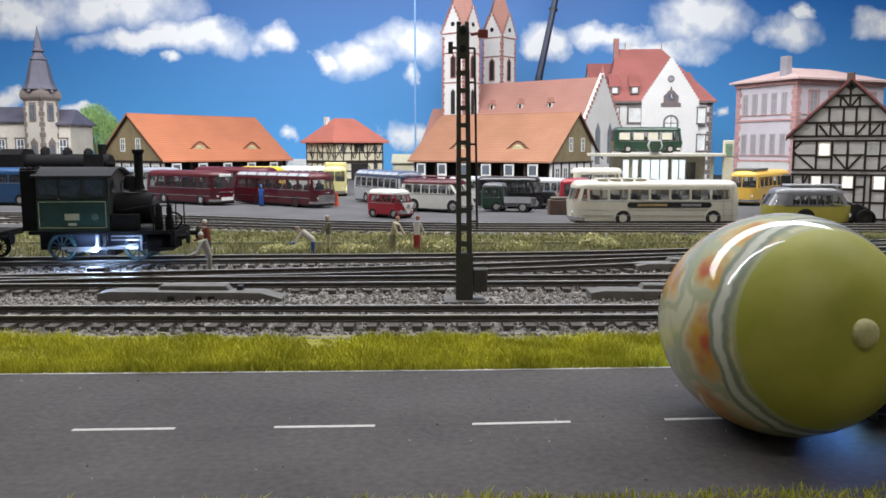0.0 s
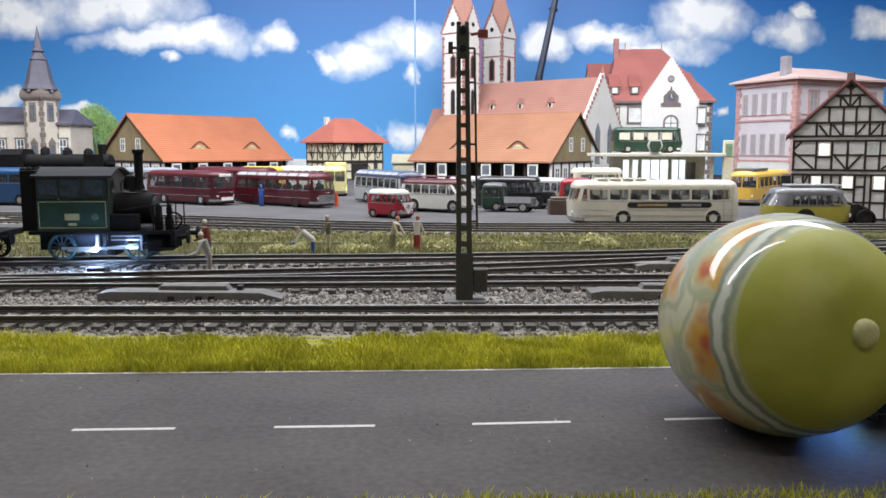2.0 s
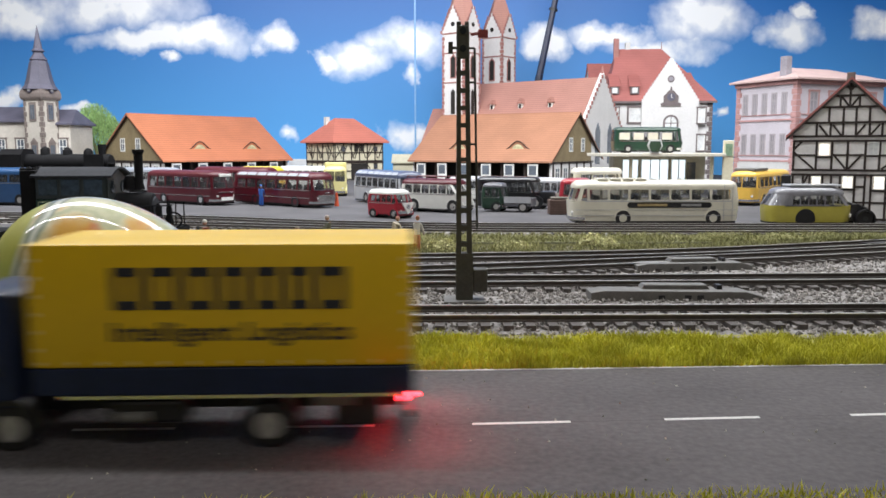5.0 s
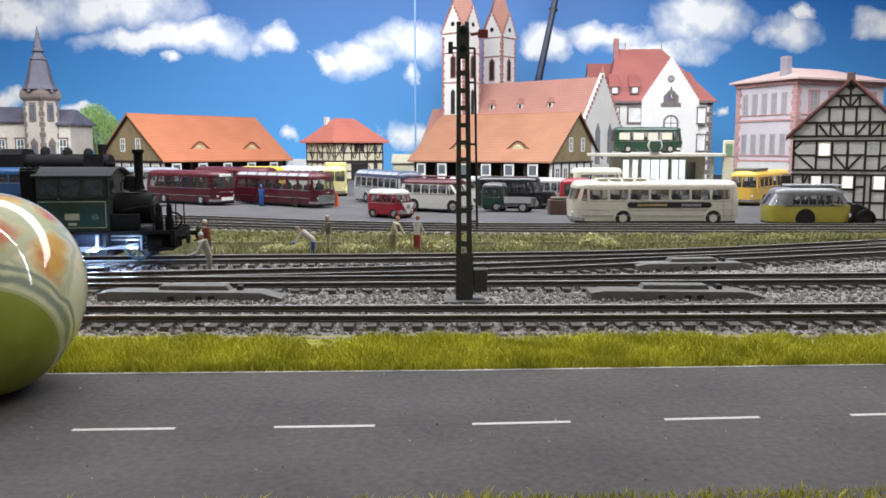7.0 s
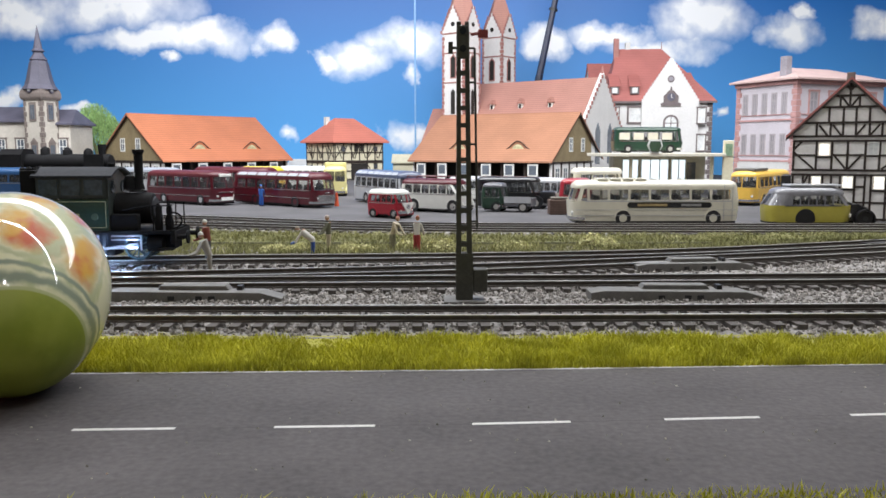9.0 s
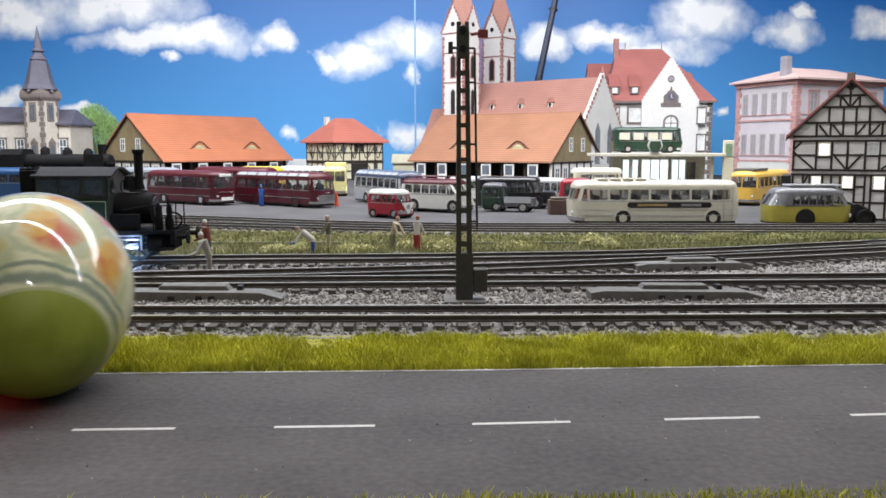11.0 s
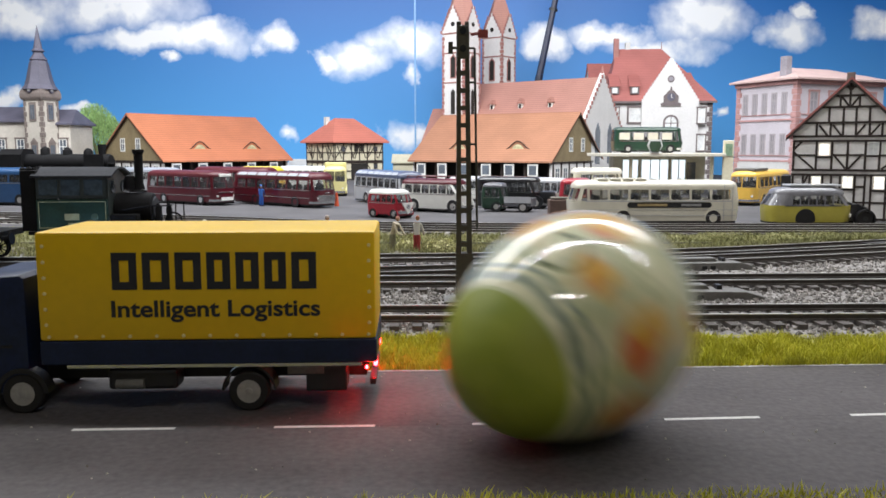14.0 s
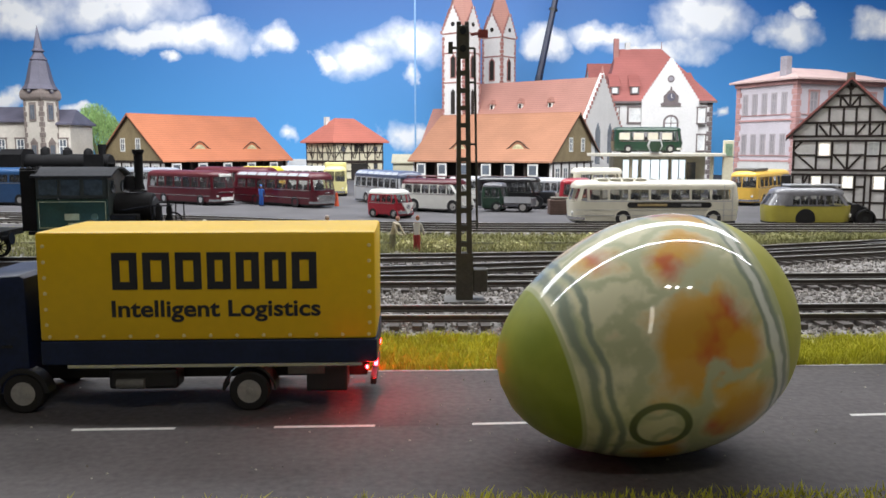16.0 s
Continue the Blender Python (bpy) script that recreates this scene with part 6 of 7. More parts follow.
def figurine(x, y, z, rz, shirt, bend, label):
    """A plain painted miniature figure, one mesh; bend leans it forward."""
    g = B()
    for s in (-1, 1):
        rod(g, (0, s * 1.1, 0), (0, s * 1.0, 9.5), 0.95, 8, 1.1)
        box(g, -0.8, 2.0, s * 1.1 - 0.9, s * 1.1 + 0.9, 0, 1.0, 0.3)
    b = radians(bend)
    tx, tz = 7.2 * math.sin(b), 9.2 + 7.2 * math.cos(b)
    rod(g, (0, 0, 9), (tx, 0, tz), 1.5, 10, 1.9)
    hx, hz = tx + 2.6 * math.sin(b), tz + 2.6 * math.cos(b)
    ball(g, (hx, 0, hz), 1.25, 1.2, 1.55, 2)
    for s in (-1, 1):
        rod(g, (tx, s * 2.0, tz - 0.6), (tx + 3, s * 2.6, tz - 5.5), 0.65, 8, 0.55)
        rod(g, (tx + 3, s * 2.6, tz - 5.5), (tx + 5.5, s * 1.6, tz - 6.5), 0.55, 8, 0.5)
    m = bpy.data.materials.new("figure_paint")
    m.use_nodes = True
    n, l = m.node_tree.nodes, m.node_tree.links
    tc, sep, rp = n.new("ShaderNodeTexCoord"), n.new("ShaderNodeSeparateXYZ"), n.new("ShaderNodeValToRGB")
    l.new(tc.outputs["Generated"], sep.inputs[0])
    l.new(sep.outputs["Z"], rp.inputs[0])
    l.new(rp.outputs[0], n["Principled BSDF"].inputs["Base Color"])
    n["Principled BSDF"].inputs["Roughness"].default_value = 0.6
    rp.color_ramp.interpolation = "CONSTANT"
    e = rp.color_ramp.elements
    e[0].color, e[1].position, e[1].color = (0.03, 0.02, 0.02, 1), 0.05, (*shirt[0], 1)
    for pos, c in ((0.48, shirt[1]), (0.80 if bend < 20 else 0.86, SKIN), (0.92, shirt[2])):
        k = e.new(pos)
        k.color = (*c, 1)
    ob = part("figurine", g, m, None, "", True, (x, y, z))
    ob.rotation_euler = (0, 0, radians(rz))
    return tagged(ob, label, "figurine", "miniature figures")


WHT, TAN, OLV = (0.62, 0.6, 0.55), (0.42, 0.36, 0.25), (0.12, 0.12, 0.08)
figurine(-104.7, 364, 0.9, 200, ((0.3, 0.28, 0.24), (0.35, 0.33, 0.28), WHT), 20, "stooping miniature worker in grey-beige clothes")
figurine(-116, 402, 2.6, 180, ((0.05, 0.05, 0.06), (0.20, 0.045, 0.03), WHT), 8, "miniature worker in orange vest and white helmet")
figurine(-68.7, 430, 0.9, 185, ((0.03, 0.08, 0.3), WHT, (0.3, 0.25, 0.2)), 55, "bending miniature figure with blue trousers, white shirt")
figurine(-63.0, 449, 0.9, 200, (TAN, OLV, (0.5, 0.4, 0.35)), 4, "standing miniature figure in tan trousers")
figurine(-28.0, 452, 0.9, -35, ((0.2, 0.19, 0.12), TAN, (0.45, 0.2, 0.12)), 22, "leaning miniature figure in olive and beige")
figurine(-14.3, 447, 0.9, 70, ((0.3, 0.03, 0.03), WHT, (0.3, 0.1, 0.05)), 6, "standing miniature figure with red trousers, pale jacket")
figurine(-172.5, 778, 3.6, 90, ((0.03, 0.12, 0.45), (0.04, 0.16, 0.5), (0.04, 0.16, 0.5)), 2, "miniature figure in blue overalls by the coach")
t = thing("traffic_cone", -101, 778, 3.6, 0, "small orange marker post in the yard", "marker")
part("cone", lathe(B(), [(2.2, 0), (2.0, 0.8), (1.5, 8), (0.9, 13)], seg=14), mat("cone_orange", (0.6, 0.09, 0.03), 0.5, scale=200, var=0.15), t, "", True)


# ---- bushes of pale flock ----
def bush(x, y, r, h):
    t = thing("bush", x, y, 0.6, 0, "low pale yellow-green flock bush in the meadow", "bush", "meadow bushes")
    rng = np.random.default_rng(int(abs(x) * 10 + y))
    vs, fs = [], []
    for i in range(1100):
        a, q = rng.uniform(0, 6.28), math.sqrt(rng.uniform(0, 1))
        c = np.array([r * q * math.cos(a), r * 0.7 * q * math.sin(a), rng.uniform(0, 1) * h * (1 - 0.7 * q * q)])
        b = len(vs)
        d, e = rng.normal(0, 0.42, 3), rng.normal(0, 0.42, 3)
        vs += [tuple(c - d), tuple(c + e), tuple(c + d), tuple(c - e)]
        fs.append((b, b + 1, b + 2, b + 3))
    me = bpy.data.meshes.new("foliage")
    me.from_pydata([tuple(k * MM for k in v) for v in vs], [], fs)
    me.materials.append(BUSH)
    ob = new("foliage", me)
    ob.parent = t
    part("stem", rod(B(), (0, 0, -0.4), (0, 0, h * 0.5), 0.6, 6), WOOD, t)


for x, y, r, h in ((2, 440, 7, 8), (-5, 452, 6, 6), (86, 470, 9, 8), (94, 462, 7, 6), (-44, 446, 9, 4), (-52, 452, 8, 4), (-92, 446, 10, 4), (-80, 455, 8, 4), (42, 462, 10, 4), (34, 458, 8, 3.5),
                   (140, 492, 8, 4), (205, 500, 12, 4.5), (222, 508, 9, 4), (-20, 470, 9, 3.5)):
    bush(x, y, r, h + 1.2)

# ---- truck ----
YELLOW = mat("truck_yellow", (0.80, 0.51, 0.008), 0.42, scale=60, var=0.05)
NAVY = mat("truck_navy", (0.008, 0.017, 0.055), 0.4, scale=150, var=0.25, spec=0.35)
LOGO = mat("truck_print_navy", (0.018, 0.02, 0.03), 0.5, scale=200, var=0.2)
CAB_GLASS = mat("cab_window_glass", (0.012, 0.014, 0.018), 0.15, scale=200, var=0.2, spec=0.3)
HEAD = glow("headlight_glow", (0.15, 0.38, 1.0), 300.0)
TAIL = glow("taillight_glow", (1.0, 0.004, 0.006), 280.0)


truck = thing("box_truck", -240, 170, 0, 0, "model truck with yellow box, navy cab and lit lamps", "truck")
cab = B()
prism(cab, [(-13.5, 5.2), (-13.5, 15), (-12.6, 24.5), (-11.0, 28.6), (-9.5, 29.6), (2.4, 30.4), (3.4, 29.6), (3.6, 5.2), (3.4, 4.4), (-9, 4.4), (-12.6, 4.6)], -13.6, 13.6, "y", 0.8)
cab_part = part("cab", cab, NAVY, truck, "navy blue forward-control cab", True, (-1.8, 0, 0))
for s in (-1, 1):
    g = prism(B(), [(-11.3, 17.2), (-10.6, 24.2), (-9.6, 26.4), (-3.2, 26.6), (-3.2, 17.2)], s * 13.62, s * 13.75, "y")
    part("side_window", g, CAB_GLASS, cab_part)
    g = rod(rod(rod(rod(B(), (-11.3, s * 13.8, 17.1), (-3.1, s * 13.8, 17.1), 0.14), (-3.1, s * 13.8, 17.1), (-3.1, s * 13.8, 26.7), 0.14), (-3.1, s * 13.8, 26.7), (-9.6, s * 13.8, 26.5), 0.14), (-9.6, s * 13.8, 26.5), (-11.4, s * 13.8, 17.1), 0.14)
    part("window_seal", g, BLACK, cab_part)
    part("door_handle", box(B(), -2.2, 0.2, s * 13.62 - 0.25, s * 13.62 + 0.25, 14.6, 15.1, 0.1), BLACK, cab_part)
    g = box(B(), -14.9, -14.4, s * 14.2 - 0.9, s * 14.2 + 0.9, 17.8, 23.0, 0.2)
    rod(g, (-14.6, s * 14.0, 21.5), (-12.6, s * 13.4, 22.5), 0.16)
    part("wing_mirror", g, CHROME if s < 0 else BLACK, cab_part, "wing mirror on a thin arm")
    part("headlight", box(B(), -13.85, -13.3, s * 11.0 - 1.5, s * 11.0 + 1.5, 5.2, 7.2, 0.3), HEAD, cab_part, "bluish white glowing headlight")
    part("step", box(B(), -6.5, -4.2, s * 13.2 - 0.6, s * 13.2 + 0.6, 3.2, 4.4, 0.15), BLACK, cab_part)
    g = lathe(B(), [(4.7, -1.8), (5.7, -1.8), (5.7, 1.8), (4.7, 1.8), (4.7, -1.8)], (1.8, s * 12.3, 4.4), "y", 24, False)
    bmesh.ops.bisect_plane(g, geom=list(g.verts) + list(g.edges) + list(g.faces), plane_co=(0, 0, 4.6), plane_no=(0, 0, -1), clear_outer=True)
    part("wheel_arch", g, BLACK, cab_part, "", True)
part("windscreen", prism(B(), [(-13.35, 16.2), (-12.45, 24.4), (-12.75, 24.4), (-13.65, 16.2)], -12.2, 12.2), CAB_GLASS, cab_part)
part("grille", prism(B(), [(-13.45, 8.6), (-13.45, 14.0), (-13.75, 14.0), (-13.75, 8.6)], -8, 8), BLACK, cab_part)
part("bumper", box(B(), -16.4, -14.4, -13.7, 13.7, 3.0, 5.0, 0.4), BLACK, truck)
part("chassis", box(box(B(), -8, 74, -5, -3.4, 5.4, 8.4), -8, 74, 3.4, 5, 5.4, 8.4), BLACK, truck)
part("fuel_tank", box(B(), 18, 33, -13, -7, 4.8, 9.4, 0.8), BLACK, truck)
part("air_tank", rod(B(), (20, -13.2, 6.2), (26, -13.2, 6.2), 1.1, 12), GREY_PLASTIC, truck, "grey air tank", True)
part("tool_box", box(B(), 61, 70, -13, -6, 4.0, 9.6, 0.4), BLACK, truck)
part("side_reflector_panel", box(B(), 57, 65, -13.2, -12.9, 8.0, 10.0, 0.1), GREY_PLASTIC, truck)
g = lathe(B(), [(5.4, -2.6), (5.9, -2.6), (5.9, 2.6), (5.4, 2.6), (5.4, -2.6)], (48.6, -11, 4.4), "y", 24, False)
bmesh.ops.bisect_plane(g, geom=list(g.verts) + list(g.edges) + list(g.faces), plane_co=(0, 0, 4.6), plane_no=(0, 0, -1), clear_outer=True)
part("mudguard", g, BLACK, truck, "", True)
part("sill", box(B(), 4.5, 76.7, -14.2, 14.2, 10.8, 16.0, 0.25), NAVY, truck, "dark navy lower side board")
part("side_rail", box(B(), 10.2, 73.4, -14.75, -14.3, 10.2, 10.9), CHROME, truck, "silver lower trim rail")
cargo = part("cargo_box", box(B(), 4.4, 76.5, -14.0, 14.0, 16.0, 39.6, 0.7), YELLOW, truck, "yellow tarpaulin box", True)
RIV = mesh_of("rivet", lathe(B(), [(0.42, 0), (0.36, -0.18), (0.02, -0.24)], axis="y", seg=8), mat("rivet_brass", (0.85, 0.72, 0.36), 0.35, metal=0.1, scale=900, var=0.2))
for i in range(13):
    piece("rivet", RIV, cargo, 6.5 + i * 5.7, -14.0, 17.0)
for i in range(6):
    piece("rivet", RIV, cargo, 75.1, -14.0, 19.6 + i * 3.4)
    piece("rivet", RIV, cargo, 6.0, -14.0, 19.6 + i * 3.4)
# company mark: seven plain outlined blocks
widths = (5.9, 6.3, 6.1, 5.6, 5.5, 5.2, 5.9)
x = 20.3
for k, w in enumerate(widths):
    g = B()
    x1, z0, z1, t = x + w - 0.6, 27.2, 35.2, 1.65
    box(g, x, x + t, -14.18, -14.02, z0, z1), box(g, x1 - t, x1, -14.18, -14.02, z0 + 0.01, z1 - 0.01)
    box(g, x + t, x1 - t, -14.18, -14.02, z1 - t, z1), box(g, x + t, x1 - t, -14.18, -14.02, z0, z0 + t)
    part("mark_block", g, LOGO, cargo)
    x += w + 0.6
txt = bpy.data.curves.new("slogan", "FONT")
txt.body, txt.size, txt.align_x, txt.extrude, txt.offset = "Intelligent Logistics", 5.0 * MM, "LEFT", 0.05 * MM, 0.11 * MM
dg = new("slogan", txt)
bpy.context.view_layer.update()
me = bpy.data.meshes.new_from_object(dg.evaluated_get(bpy.context.evaluated_depsgraph_get()))
bpy.data.objects.remove(dg)
wid = max(v.co.x for v in me.vertices) - min(v.co.x for v in me.vertices)
me.transform(Matrix.Diagonal((44.6 * MM / wid, 1, 1, 1)))
me.transform(pose(19.6 * MM, -14.08 * MM, 21.3 * MM, 90))
me.materials.clear()
me.materials.append(LOGO)
slogan = new("slogan_lettering", me)
slogan.parent = cargo
for s in (-1, 1):
    part("tail_light", box(B(), 75.9, 76.6, s * 10.6 - 1.1, s * 10.6 + 1.1, 9.3, 10.4, 0.2), TAIL, truck, "red glowing tail light")
part("rear_marker", box(B(), 74.2, 74.7, -14.6, -14.3, 9.4, 10.2, 0.1), TAIL, truck, "red glowing side marker")
part("rear_bumper", box(B(), 75, 76.4, -12.5, 12.5, 5.2, 6.8, 0.3), BLACK, truck)
truck_wheels = [wheel(truck, wx, wy, 4.4, 3.2, 2.6) for wx, wy in ((0, -12.2), (48.6, -12.2))]
for wx, wy in ((0, 12.2), (48.6, 12.2)):
    truck_wheels.append(wheel(truck, wx, wy, 4.4, 3.2, 2.6))


# ---- egg ----
def egg_r(u):
    return 22.2 * math.sqrt(max(0.0, 1 - u * u)) * (1 + 0.13 * u) / 1.009


def egg_material():
    m = bpy.data.materials.new("painted_egg_lacquer")
    m.use_nodes = True
    nt = m.node_tree
    n, l = nt.nodes, nt.links
    bs = n["Principled BSDF"]
    bs.inputs["Roughness"].default_value, bs.inputs["Coat Weight"].default_value, bs.inputs["Coat Roughness"].default_value = 0.5, 1.0, 0.05
    tc = n.new("ShaderNodeTexCoord")
    warp = n.new("ShaderNodeTexNoise")
    warp.inputs["Scale"].default_value, warp.inputs["Detail"].default_value = 90, 4
    l.new(tc.outputs["Object"], warp.inputs["Vector"])
    wv = n.new("ShaderNodeVectorMath")
    wv.operation = "MULTIPLY_ADD"
    wv.inputs[1].default_value = (0.005, 0.005, 0.005)
    l.new(warp.outputs["Color"], wv.inputs[0])
    l.new(tc.outputs["Object"], wv.inputs[2])
    wc = n.new("ShaderNodeVectorMath")
    wc.operation = "SUBTRACT"
    wc.inputs[1].default_value = (0.0025, 0.0025, 0.0025)
    l.new(wv.outputs[0], wc.inputs[0])

    rag = n.new("ShaderNodeVectorMath")
    rag.operation = "MULTIPLY_ADD"
    rag.inputs[1].default_value = (0.016, 0.016, 0.016)
    l.new(warp.outputs["Color"], rag.inputs[0])
    l.new(tc.outputs["Object"], rag.inputs[2])
    ragged = n.new("ShaderNodeVectorMath")
    ragged.operation = "SUBTRACT"
    ragged.inputs[1].default_value = (0.008, 0.008, 0.008)
    l.new(rag.outputs[0], ragged.inputs[0])

    def mix(fac, a, b):
        x = n.new("ShaderNodeMix")
        x.data_type = "RGBA"
        l.new(fac, x.inputs[0])
        for k, c in ((6, a), (7, b)):
            if isinstance(c, tuple):
                x.inputs[k].default_value = (*c, 1)
            else:
                l.new(c, x.inputs[k])
        return x.outputs[2]

    def ramp(v, stops):
        r = n.new("ShaderNodeMapRange")
        r.interpolation_type = "SMOOTHSTEP"
        r.inputs["From Min"].default_value, r.inputs["From Max"].default_value = stops
        l.new(v, r.inputs["Value"])
        return r.outputs[0]

    def dist(p, vec):
        d = n.new("ShaderNodeVectorMath")
        d.operation = "DISTANCE"
        d.inputs[1].default_value = [c * MM for c in p]
        l.new(vec, d.inputs[0])
        return d.outputs["Value"]

    def absdiff(v, c):
        a, b = n.new("ShaderNodeMath"), n.new("ShaderNodeMath")
        a.operation, b.operation = "SUBTRACT", "ABSOLUTE"
        a.inputs[1].default_value = c
        l.new(v, a.inputs[0])
        l.new(a.outputs[0], b.inputs[0])
        return b.outputs[0]

    marble = n.new("ShaderNodeTexNoise")
    marble.inputs["Scale"].default_value, marble.inputs["Detail"].default_value, marble.inputs["Distortion"].default_value = 75, 5, 1.2
    l.new(tc.outputs["Object"], marble.inputs["Vector"])
    col = mix(ramp(marble.outputs["Fac"], (0.4, 0.66)), (0.70, 0.68, 0.44), (0.45, 0.48, 0.25))
    fine = n.new("ShaderNodeTexNoise")
    fine.inputs["Scale"].default_value, fine.inputs["Detail"].default_value = 95, 3
    l.new(tc.outputs["Object"], fine.inputs["Vector"])
    for p, r in (((2, -21, 3), 11.5), ((6, -20, -10), 6.5), ((-6, -13, -16), 5.0), ((-3, 0, -21), 7.0), ((-6, 14, -16), 7.0), ((12, 4, -20), 6.5), ((11, 13, -15), 6.0), ((11, 20, -4), 6.5),
                 ((4, -13, 17), 6.5), ((12, -3, 20), 6.0), ((4, 18, 9), 9.0), ((-8, 9, 18), 7.0), ((20, 6, 12), 7.0), ((-9, -8, 19), 5.0), ((17, -12, -13), 5.5)):
        d = dist(p, ragged.outputs[0])
        petal = mix(ramp(fine.outputs["Fac"], (0.5, 0.66)), (0.66, 0.35, 0.025), (0.56, 0.09, 0.012))
        col = mix(ramp(d, ((r + 1.2) * MM, (r - 4.0) * MM)), col, petal)
        col = mix(ramp(absdiff(d, (r + 1.4) * MM), (0.0016, 0.0002)), col, (0.47, 0.49, 0.28))
    for p, r in (((-7, -18, -9), 4.6), ((-4, 15, 13), 4.6)):
        d = dist(p, tc.outputs["Object"])
        col = mix(ramp(absdiff(d, r * MM), (0.0009, 0.0004)), col, (0.11, 0.135, 0.045))
    sep = n.new("ShaderNodeSeparateXYZ")
    l.new(wc.outputs[0], sep.inputs[0])
    sx = n.new("ShaderNodeSeparateXYZ")
    l.new(tc.outputs["Object"], sx.inputs[0])
    for at, wd in ((-16.2, 0.8), (-13.6, 0.5), (16.0, 0.8), (13.8, 0.5)):
        col = mix(ramp(absdiff(sep.outputs["X"], at * MM), (wd * 1.9 * MM, wd * 0.4 * MM)), col, (0.24, 0.285, 0.20))
    col = mix(ramp(absdiff(sep.outputs["X"], 14.9 * MM), (0.0011, 0.0004)), col, (0.66, 0.68, 0.58))
    pale = mix(ramp(warp.outputs["Fac"], (0.35, 0.65)), (0.36, 0.37, 0.045), (0.44, 0.43, 0.075))
    deep = mix(ramp(warp.outputs["Fac"], (0.35, 0.65)), (0.22, 0.275, 0.022), (0.30, 0.34, 0.04))
    col = mix(ramp(sx.outputs["X"], (17.2 * MM, 18.4 * MM)), col, pale)
    col = mix(ramp(sx.outputs["X"], (-18.0 * MM, -19.0 * MM)), col, deep)
    # rim of the paper, slightly proud and pale, round each end
    for at in (17.9, -18.6):
        col = mix(ramp(absdiff(sx.outputs["X"], at * MM), (0.0005, 0.0001)), col, (0.42, 0.45, 0.22))
    l.new(col, bs.inputs["Base Color"])
    # the green ends are matt paint, the paper between them is lacquered
    ends = n.new("ShaderNodeMath")
    ends.operation = "ABSOLUTE"
    l.new(sx.outputs["X"], ends.inputs[0])
    gloss = ramp(ends.outputs[0], (18.6 * MM, 17.2 * MM))
    l.new(gloss, bs.inputs["Coat Weight"])
    return m


egg = thing("painted_egg", 68, 160, 22, 0, "glossy painted egg with green ends and orange flowers", "egg")
shell = lathe(B(), [(max(egg_r(-1 + 2 * i / 48), 0.01), 28.5 * (-1 + 2 * i / 48)) for i in range(49)], axis="x", seg=64)
part("shell", shell, egg_material(), egg, "glossy lacquered shell with green tip and orange flowers", True)
nub = lathe(B(), [(2.6, 27.7), (2.5, 28.6), (1.9, 29.3), (0.9, 29.6), (0.02, 29.65)], axis="x", seg=24)
part("tip_plug", nub, mat("wax_plug", (0.55, 0.52, 0.25), 0.4, scale=300, var=0.2), egg, "pale yellowish plug at the egg tip", True)
EGG_PTS = np.array([(28.5 * u, egg_r(u) * math.cos(a), egg_r(u) * math.sin(a)) for u in np.linspace(-1, 1, 41) for a in np.linspace(0, 2 * math.pi, 48)])


def egg_pose(x, y, az, el, roll):
    """The egg on the road at (x, y); az: turn of its tip from the near side to +x; el: lift of the tip; roll about its axis."""
    a, e = radians(az), radians(el)
    d = Vector((math.sin(a) * math.cos(e), -math.cos(a) * math.cos(e), math.sin(e)))
    s = Vector((0, 0, 1)).cross(d).normalized()
    u = d.cross(s)
    m = Matrix((d, s, u)).transposed().to_4x4() @ Matrix.Rotation(radians(roll), 4, "X")
    low = min((np.array(m.to_3x3()) @ EGG_PTS.T)[2])
    return Matrix.Translation((x * MM, y * MM, -low * MM)) @ m


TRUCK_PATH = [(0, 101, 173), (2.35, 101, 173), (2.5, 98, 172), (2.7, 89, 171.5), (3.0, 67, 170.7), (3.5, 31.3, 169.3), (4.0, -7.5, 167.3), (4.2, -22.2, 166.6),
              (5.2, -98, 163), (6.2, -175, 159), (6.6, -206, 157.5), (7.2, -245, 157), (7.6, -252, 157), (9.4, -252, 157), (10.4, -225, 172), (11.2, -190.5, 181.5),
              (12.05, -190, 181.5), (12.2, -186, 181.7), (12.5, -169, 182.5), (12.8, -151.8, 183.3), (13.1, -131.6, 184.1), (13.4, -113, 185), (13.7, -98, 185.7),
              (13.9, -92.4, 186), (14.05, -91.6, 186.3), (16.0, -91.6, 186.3)]
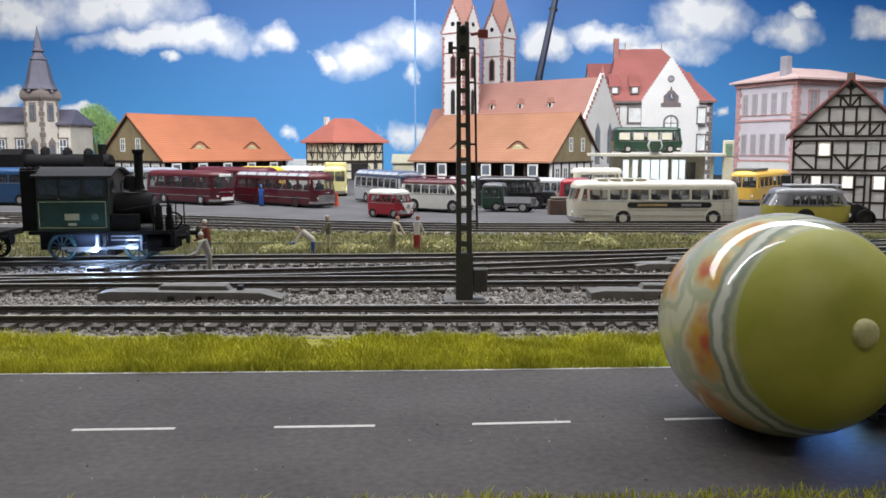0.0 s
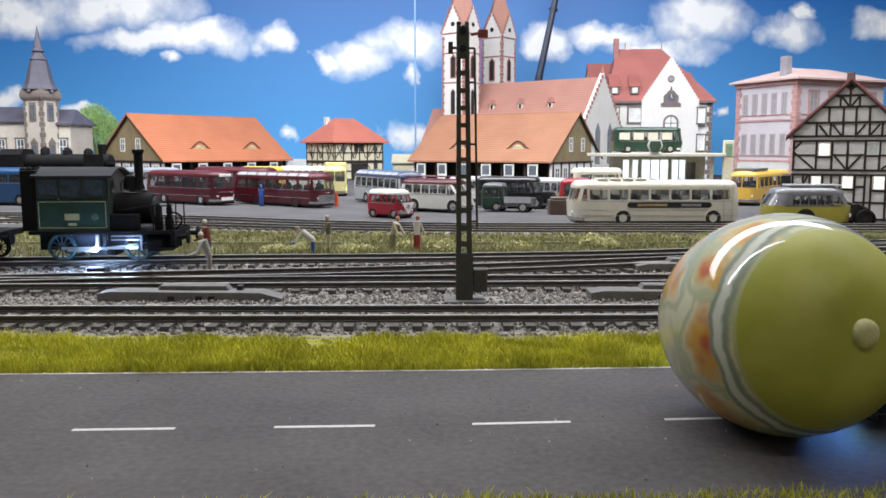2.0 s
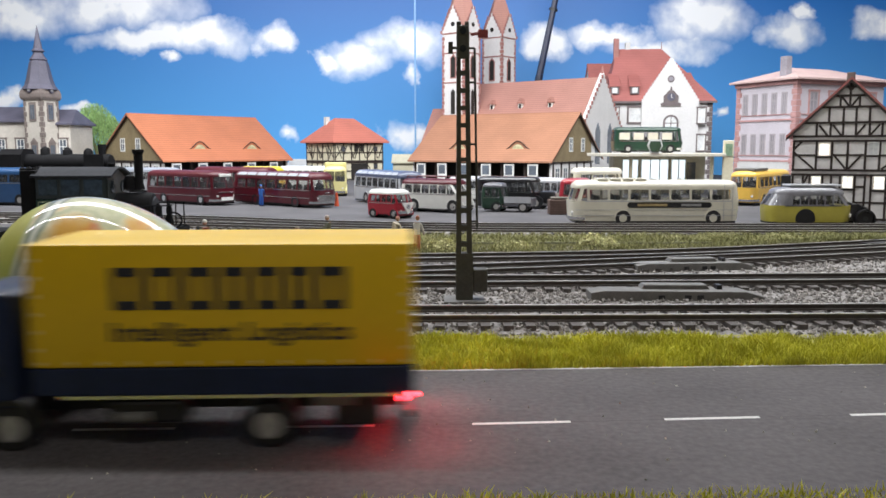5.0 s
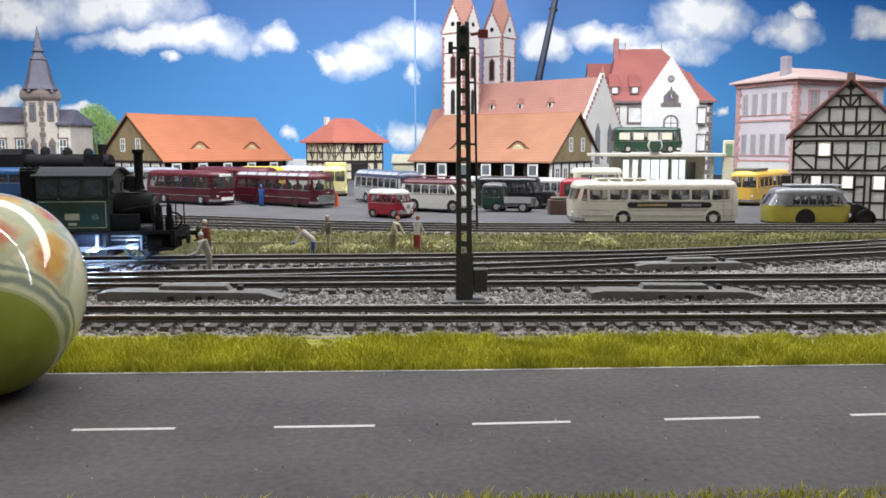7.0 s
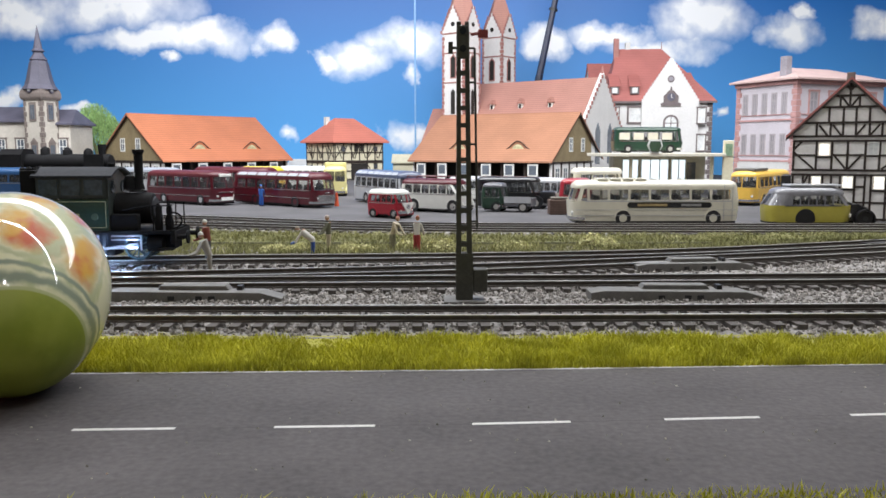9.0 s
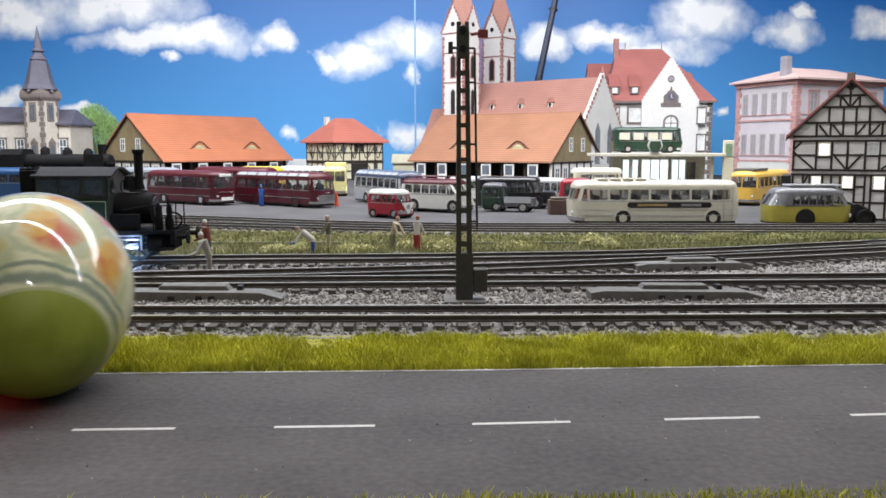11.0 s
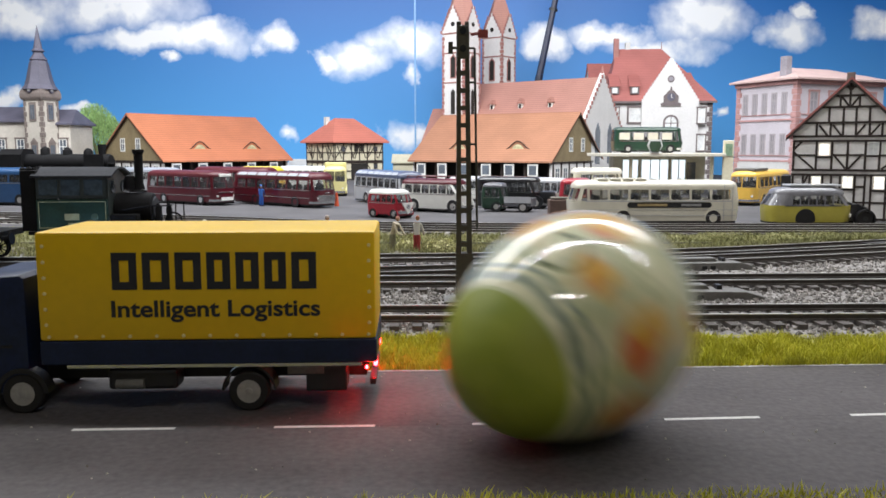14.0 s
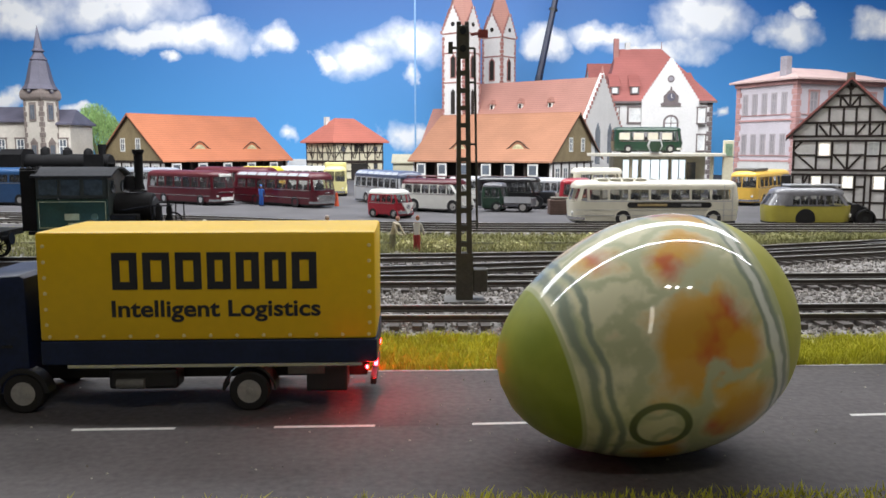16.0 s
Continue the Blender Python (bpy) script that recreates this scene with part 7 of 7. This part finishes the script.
# seconds, x, y, then the heading, lift and roll of the plug end
EGG_PATH = [(0, 67.0, 165, 11, 8, 200), (2.4, 67.0, 165, 11, 8, 200), (2.55, 64.3, 165, 7, 8, 200), (2.7, 56.4, 164.2, 4, 8, 200), (3.0, 28.6, 166, -6, 8, 200),
            (3.3, 7.2, 169, -17, 7, 200), (3.5, -7.2, 172, -22, 7, 200), (3.8, -29.4, 179.4, -30, 7, 200), (4.2, -56.4, 191, -36, 8, 200), (4.6, -77.8, 203, -55, 10, 195),
            (5.0, -86.0, 209, -85, 14, 192), (5.5, -88.1, 209, -115, 18, 192), (6.0, -86.0, 200, -142, 22, 192), (6.4, -91.4, 194, -155, 26, 170), (6.8, -107.0, 193.4, -155, 26, 178),
            (7.0, -108.8, 193, -155, 26, 182), (7.2, -108.2, 193, -155, 26, 184), (7.6, -102.8, 193, -155, 26, 188), (8.0, -102.6, 193, -155, 26, 188), (9.2, -102.8, 193, -155, 26, 188),
            (10.6, -102.8, 193, -155, 26, 188), (11.1, -94.2, 192, -156, 26, 190), (11.3, -89.8, 191.5, -157, 26, 190), (12.0, -87.2, 191.3, -157, 26, 190), (12.2, -84.8, 190, -158, 26, 190),
            (12.5, -69.6, 186.6, -168, 20, 192), (12.8, -50.2, 184.4, -178, 20, 196), (13.1, -28.8, 182.8, -190, 20, 202), (13.4, -6.2, 179.4, -204, 18, 210), (13.7, 6.2, 173, -220, 15, 222),
            (14.0, 24.6, 160, -227, 13, 262), (14.2, 38.9, 145, -240, 13, 300), (14.4, 49.6, 138.5, -250, 20, 328), (14.5, 44.3, 140.0, -252, 19, 337), (14.6, 39.6, 142.5, -254, 18, 345),
            (14.8, 36.0, 146, -257, 16, 352), (15.2, 35.5, 149.8, -260, 15, 358), (15.6, 37.5, 150.6, -260, 15, 361), (16.0, 37.6, 150.8, -260, 15, 360)]


def motions():
    rows = [(t, pose(x * MM, y * MM, 0, 0, 0, 2.4)) for t, x, y in TRUCK_PATH]
    walk(truck, rows)
    for w in truck_wheels:
        base = Vector(w.location)
        spin = []
        for k in range(0, 241):
            t = k / 15
            x = np.interp(t, [r[0] for r in TRUCK_PATH], [r[1] for r in TRUCK_PATH])
            spin.append((t, Matrix.Translation(base) @ Matrix.Rotation((x - 101) / 4.4, 4, "Y")))
        walk(w, spin)
    walk(egg, [(t, egg_pose(*p)) for t, *p in EGG_PATH])


motions()
